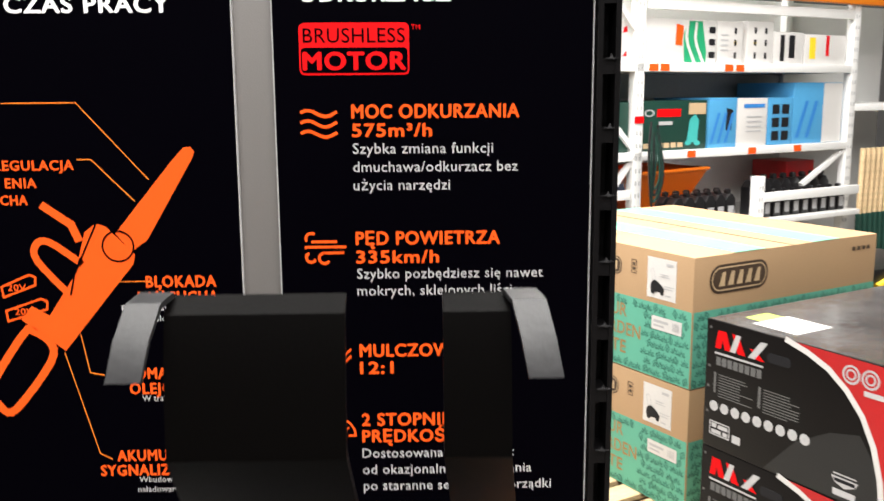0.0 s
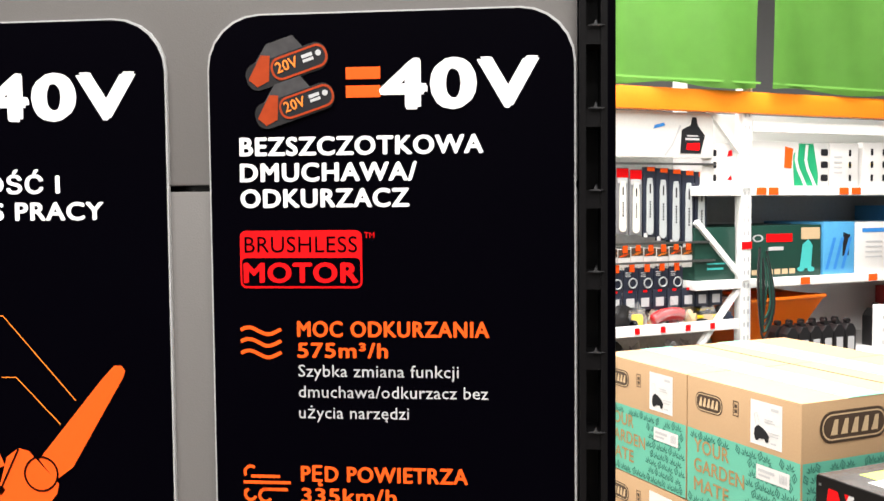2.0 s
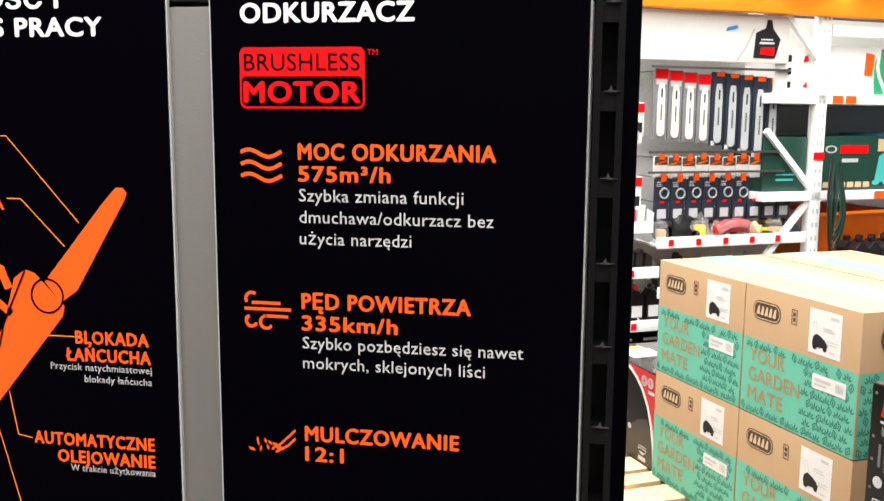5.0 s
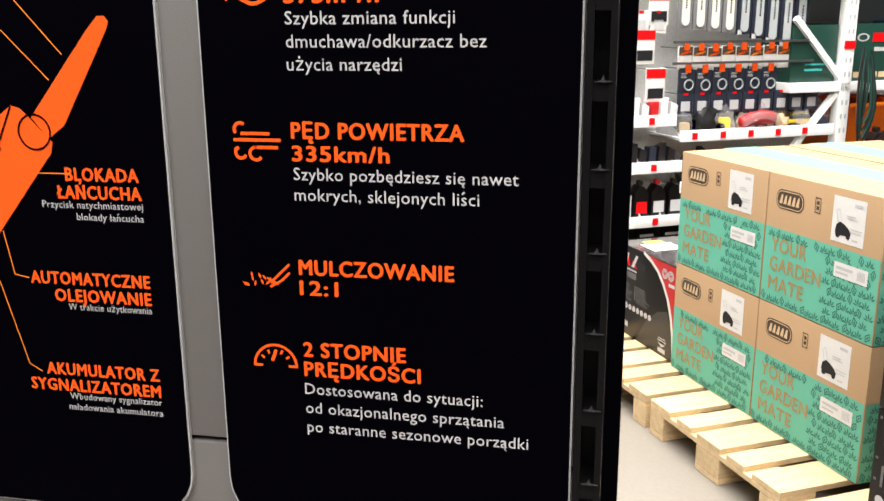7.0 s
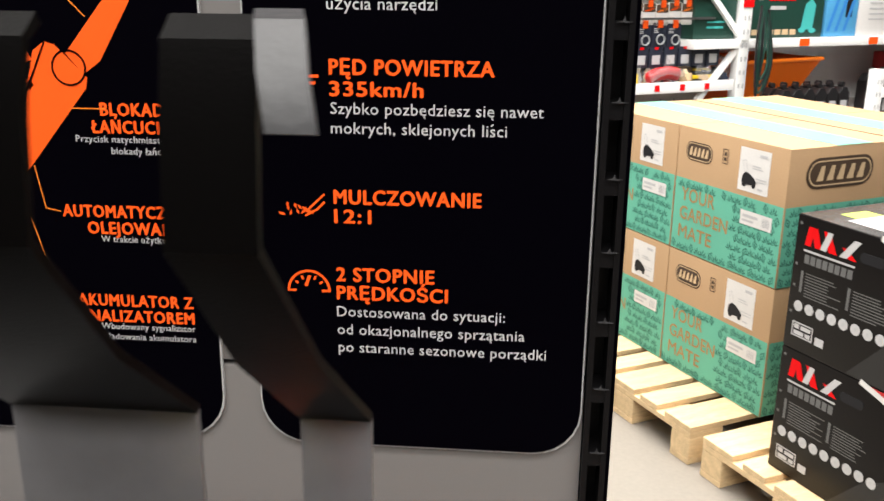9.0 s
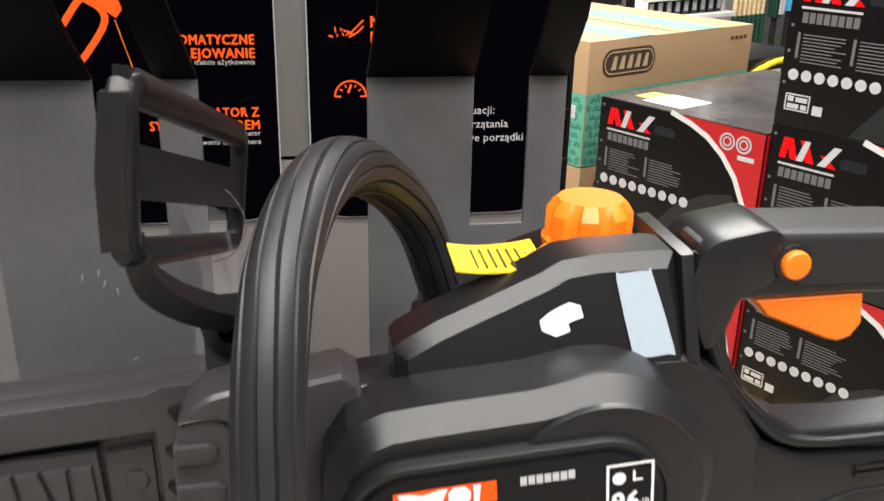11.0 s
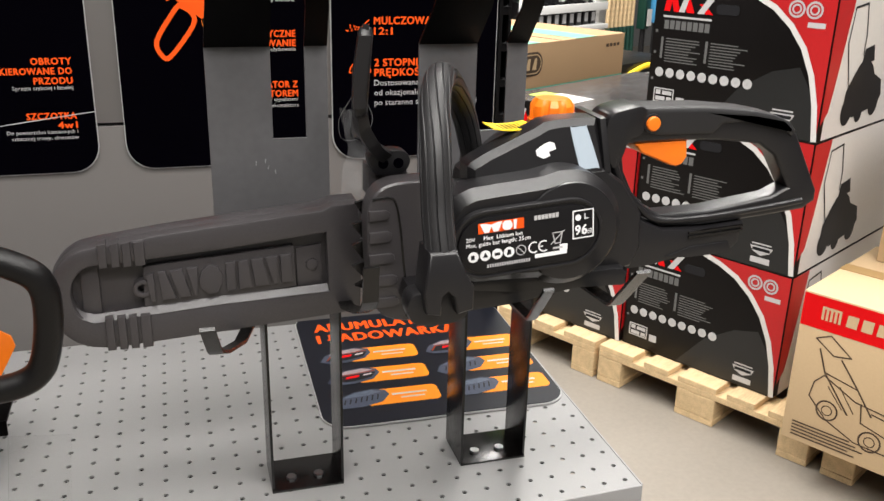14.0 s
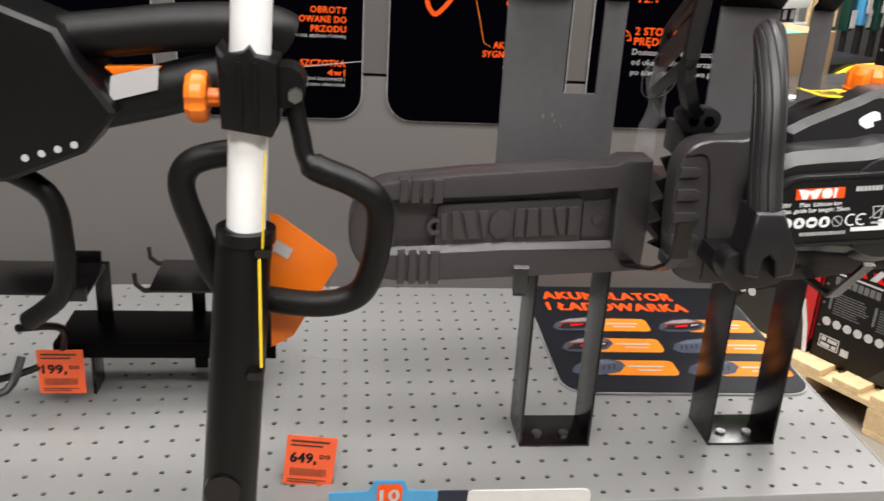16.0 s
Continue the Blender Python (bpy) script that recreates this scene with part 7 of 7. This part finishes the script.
lp("body", prism([(-0.9, 1.31), (-0.75, 1.26), (-0.712, 1.245), (-0.7, 1.22), (-0.672, 1.18), (-0.7, 1.145), (-0.76, 1.12), (-0.9, 1.1)], 0.3, 0.38, 0.01, 3), SHAFT_BLACK)
lp("upper_grip", sweep(smooth_path([(-0.72, 0.34, 1.232), (-0.69, 0.34, 1.236), (-0.62, 0.34, 1.245), (-0.56, 0.34, 1.247), (-0.54, 0.345, 1.24)], 5), [0.018] + [0.0195] * 20, 16), LOOP_BLACK, "rubber upper grip", True)
lp("lower_grip", sweep(smooth_path([(-0.7, 0.34, 1.178), (-0.65, 0.34, 1.19), (-0.6, 0.34, 1.203), (-0.555, 0.345, 1.208)], 5), 0.022, 20), LOOP_BLACK, "rubber lower grip", True)
lp("switch", prism([(-0.685, 1.212), (-0.64, 1.214), (-0.645, 1.208), (-0.675, 1.203)], 0.325, 0.34, 0.002), ORANGE_PLASTIC, "orange switch")
lp("warning_label", flat([[(-0.681, 1.186), (-0.642, 1.197), (-0.64, 1.217), (-0.678, 1.207)]], 0.3165), WHITE_INK, "white warning label")
lp("symbols", flat([circle(-0.745 + 0.013 * k, 1.142 + 0.004 * k, 0.0031, 12) for k in range(4)] , 0.2985), WHITE_INK)
lp("leg", sweep(smooth_path([(-0.8, 0.34, 1.13), (-0.745, 0.34, 1.1), (-0.735, 0.34, 1.05), (-0.745, 0.35, 1.0), (-0.78, 0.36, SHELF + 0.142)], 5), 0.0095, 12), LOOP_BLACK, "", True)
lp("cord", sweep(smooth_path([(-0.79, 0.36, 0.96), (-0.77, 0.42, 0.93), (-0.79, 0.45, 0.88), (-0.85, 0.42, 0.87), (-0.9, 0.4, 0.9)], 5), 0.004, 8), LOOP_BLACK, "black cord")

dstand = thing("tool_stand", pose(-0.7, 0.48, SHELF), "black bent-steel tool stand on the perforated shelf", "tool stand")
DI = inv(dstand)


def dp(name, bm, material, label=""):
    return part(name, bm, material, dstand, label, at=DI)


dp("plate", block(-0.79, -0.56, 0.45, 0.53, 0.895, 0.899, 0.001), MATT_BLACK)
dp("front_flange", block(-0.79, -0.56, 0.447, 0.45, 0.882, 0.899, 0.001), MATT_BLACK)
for x in (-0.76, -0.59):
    dp("foot", block(x, x + 0.004, 0.47, 0.505, SHELF, 0.896, 0.001), BLACK_STEEL)
dp("post", block(-0.757, -0.74, 0.5, 0.503, 0.897, 0.97, 0.0008), BLACK_STEEL)
dp("rest", block(-0.86, -0.742, 0.42, 0.504, 0.966, 0.969, 0.0008), BLACK_STEEL)
dp("rest_lip", block(-0.772, -0.742, 0.415, 0.42, 0.962, 0.977, 0.0008), BLACK_STEEL)
dp("rest_lip", block(-0.775, -0.748, 0.5, 0.504, 0.968, 0.982, 0.0008), BLACK_STEEL)
dp("rear_post", block(-0.66, -0.645, 0.53, 0.533, SHELF, 0.96, 0.0008), BLACK_STEEL)
dp("rear_rest", block(-0.69, -0.6, 0.45, 0.535, 0.957, 0.96, 0.0008), BLACK_STEEL)
for y in (0.455, 0.53):
    dp("hook", ribbon([(-0.68, y, 0.958), (-0.695, y, 0.957), (-0.703, y, 0.964), (-0.704, y, 0.976)], (0, 0.004, 0), 0.004), BLACK_STEEL)
part("scanner_lead", sweep(smooth_path([(-0.84, 0.33, 0.9), (-0.8, 0.34, 0.905), (-0.79, 0.36, 0.93)], 4), 0.004, 8), RUBBER, tool, at=LI)


def price_card(x, y, z0, price, cents, m, label):
    ob = thing("price_card", m, label, "price card", "orange price cards")
    part("card", block(0, 0.047, 0, 0.0012, 0, 0.051), paint("fluorescent_orange_card", (0.85, 0.12, 0.035), 0.55, vary=0.04), ob)
    words("lettering", price, 0.005, 0.024, 0.0105, DARK_INK, ob, -0.0006, 0.024, 0.06)
    words("lettering", cents, 0.032, 0.029, 0.0045, DARK_INK, ob, -0.0006, 0.01, 0.04)
    print_on("small_print", [rect(0.004, 0.04, 0.045, 0.047), rect(0.004, 0.034, 0.041, 0.0425)] + [rect(0.006 + 0.0018 * k, 0.0068 + 0.0018 * k, 0.01, 0.018) for k in range(19)] + [rect(0.004, 0.04, 0.0055, 0.0065), rect(0.004, 0.032, 0.003, 0.004)], BROWN_INK, ob, -0.0006)
    return ob


c1 = price_card(0, 0, 0, "649,", "00", pose(-0.5445, 0.3, SHELF + 0.002, -6, 6, 0), "fluorescent orange price card in a clear holder on the shelf")
glass, gn, gl, gb = nodes_of("clear_acrylic")
gb.inputs["Base Color"].default_value, gb.inputs["Roughness"].default_value = (0.97, 0.97, 0.97, 1), 0.05
gb.inputs["Transmission Weight"].default_value, gb.inputs["IOR"].default_value = 1.0, 1.15
part("holder", block(-0.002, 0.05, 0.0016, 0.0028, 0, 0.13), glass, c1, "clear acrylic holder")
price_card(0, 0, 0, "199,", "00", pose(-0.806, 0.442, 0.843, 0, 0, 0), "fluorescent orange price card on the black stand")

edge = thing("shelf_label", pose(-0.5, 0.262, SHELF), "blue and white shelf-edge label with an orange number tab", "shelf label")
part("blue_card", prism([(0, -0.05), (0.1, -0.05), (0.1, 0.02), (0.073, 0.021), (0.068, 0.032), (0.042, 0.032), (0.036, 0.021), (0, 0.019)], -0.0025, -0.0005), BLUE_BOX, edge)
part("navy_card", block(0.1, 0.128, -0.0025, -0.0005, -0.05, 0.02), NAVY, edge)
part("white_card", prism(rounded(0.128, 0.245, -0.05, 0.02, 0.006, 4), -0.0025, -0.0005), WHITE_CARTON, edge)
print_on("tab", [rounded(0.044, 0.067, 0.008, 0.029, 0.004, 3)], ORANGE_INK, edge, -0.0032)
words("lettering", "10", 0.047, 0.011, 0.013, WHITE_INK, edge, -0.0038, 0.017, 0.05)


# ---- larger goods in the pegboard tray ----
for v, r in ((0.84, 0.045), (0.93, 0.05), (1.01, 0.03)):
    ob = thing("blower_tube", rk(v, 0.04, 0.828), "short black plastic tube lying in the tray", "tube", "black tubes in the tray")
    part("tube", sweep([(0, 0, r + 0.002), (0.02, 0.2, r + 0.002)], r, 24), PLASTIC, ob, smooth=True)
    part("mouth", prism(circle(0, r + 0.002, r * 0.86, 24), -0.002, 0.004), BLACK_PRINT, ob, "dark open mouth")
for k, (v, wide) in enumerate(((1.42, 0.13), (1.56, 0.12), (1.5, 0.1))):
    ob = thing("glove_pack", rk(v, 0.03 + 0.06 * (k == 2), 0.828 + 0.075 * (k == 2)), "yellow and black bagged pack in the tray", "bagged pack", "yellow packs in the tray")
    for n in range(4):
        part("yellow_fold" if n % 2 == 0 else "black_fold", prism(rounded(0.0, wide, 0.002 + 0.02 * n, 0.021 + 0.02 * n, 0.009, 4), 0.01 * n, 0.12, 0.006), YELLOW_TAG if n % 2 == 0 else PLASTIC, ob)
ob = thing("cord_pack", rk(1.12, 0.02, 0.828), "long orange-red bagged pack in the tray", "bagged pack", "yellow packs in the tray")
part("pack", sweep(smooth_path([(0, 0, 0.05), (0.06, 0.01, 0.075), (0.14, 0.0, 0.085), (0.22, 0.01, 0.07)], 4), [0.02] + [0.036] * 11 + [0.02], 12, 0.7), RED_CARTON, ob, smooth=True)
part("film", sweep(smooth_path([(0, -0.03, 0.06), (0.1, -0.035, 0.1), (0.22, -0.03, 0.08)], 4), 0.02, 8, 0.4), BAG_FILM, ob)
for k in range(9):
    for z1, mt in ((1.05, NAVY), (1.46, WHITE_CARTON)):
        if z1 > 1.2 and k > 3:
            continue
        hung("accessory_card", (0.76 + 0.098 * k) if z1 < 1.2 else 0.28 + 0.1 * k, z1, 0.09, 0.11, mt, "small accessory card on a hook", "accessory card", "hanging accessory cards", [("red_top", [rect(0.35, 0.65, 0.88, 1.0)], RED_INK), ("picture", [rect(0.2, 0.8, 0.15, 0.6)], GREY_INK)])
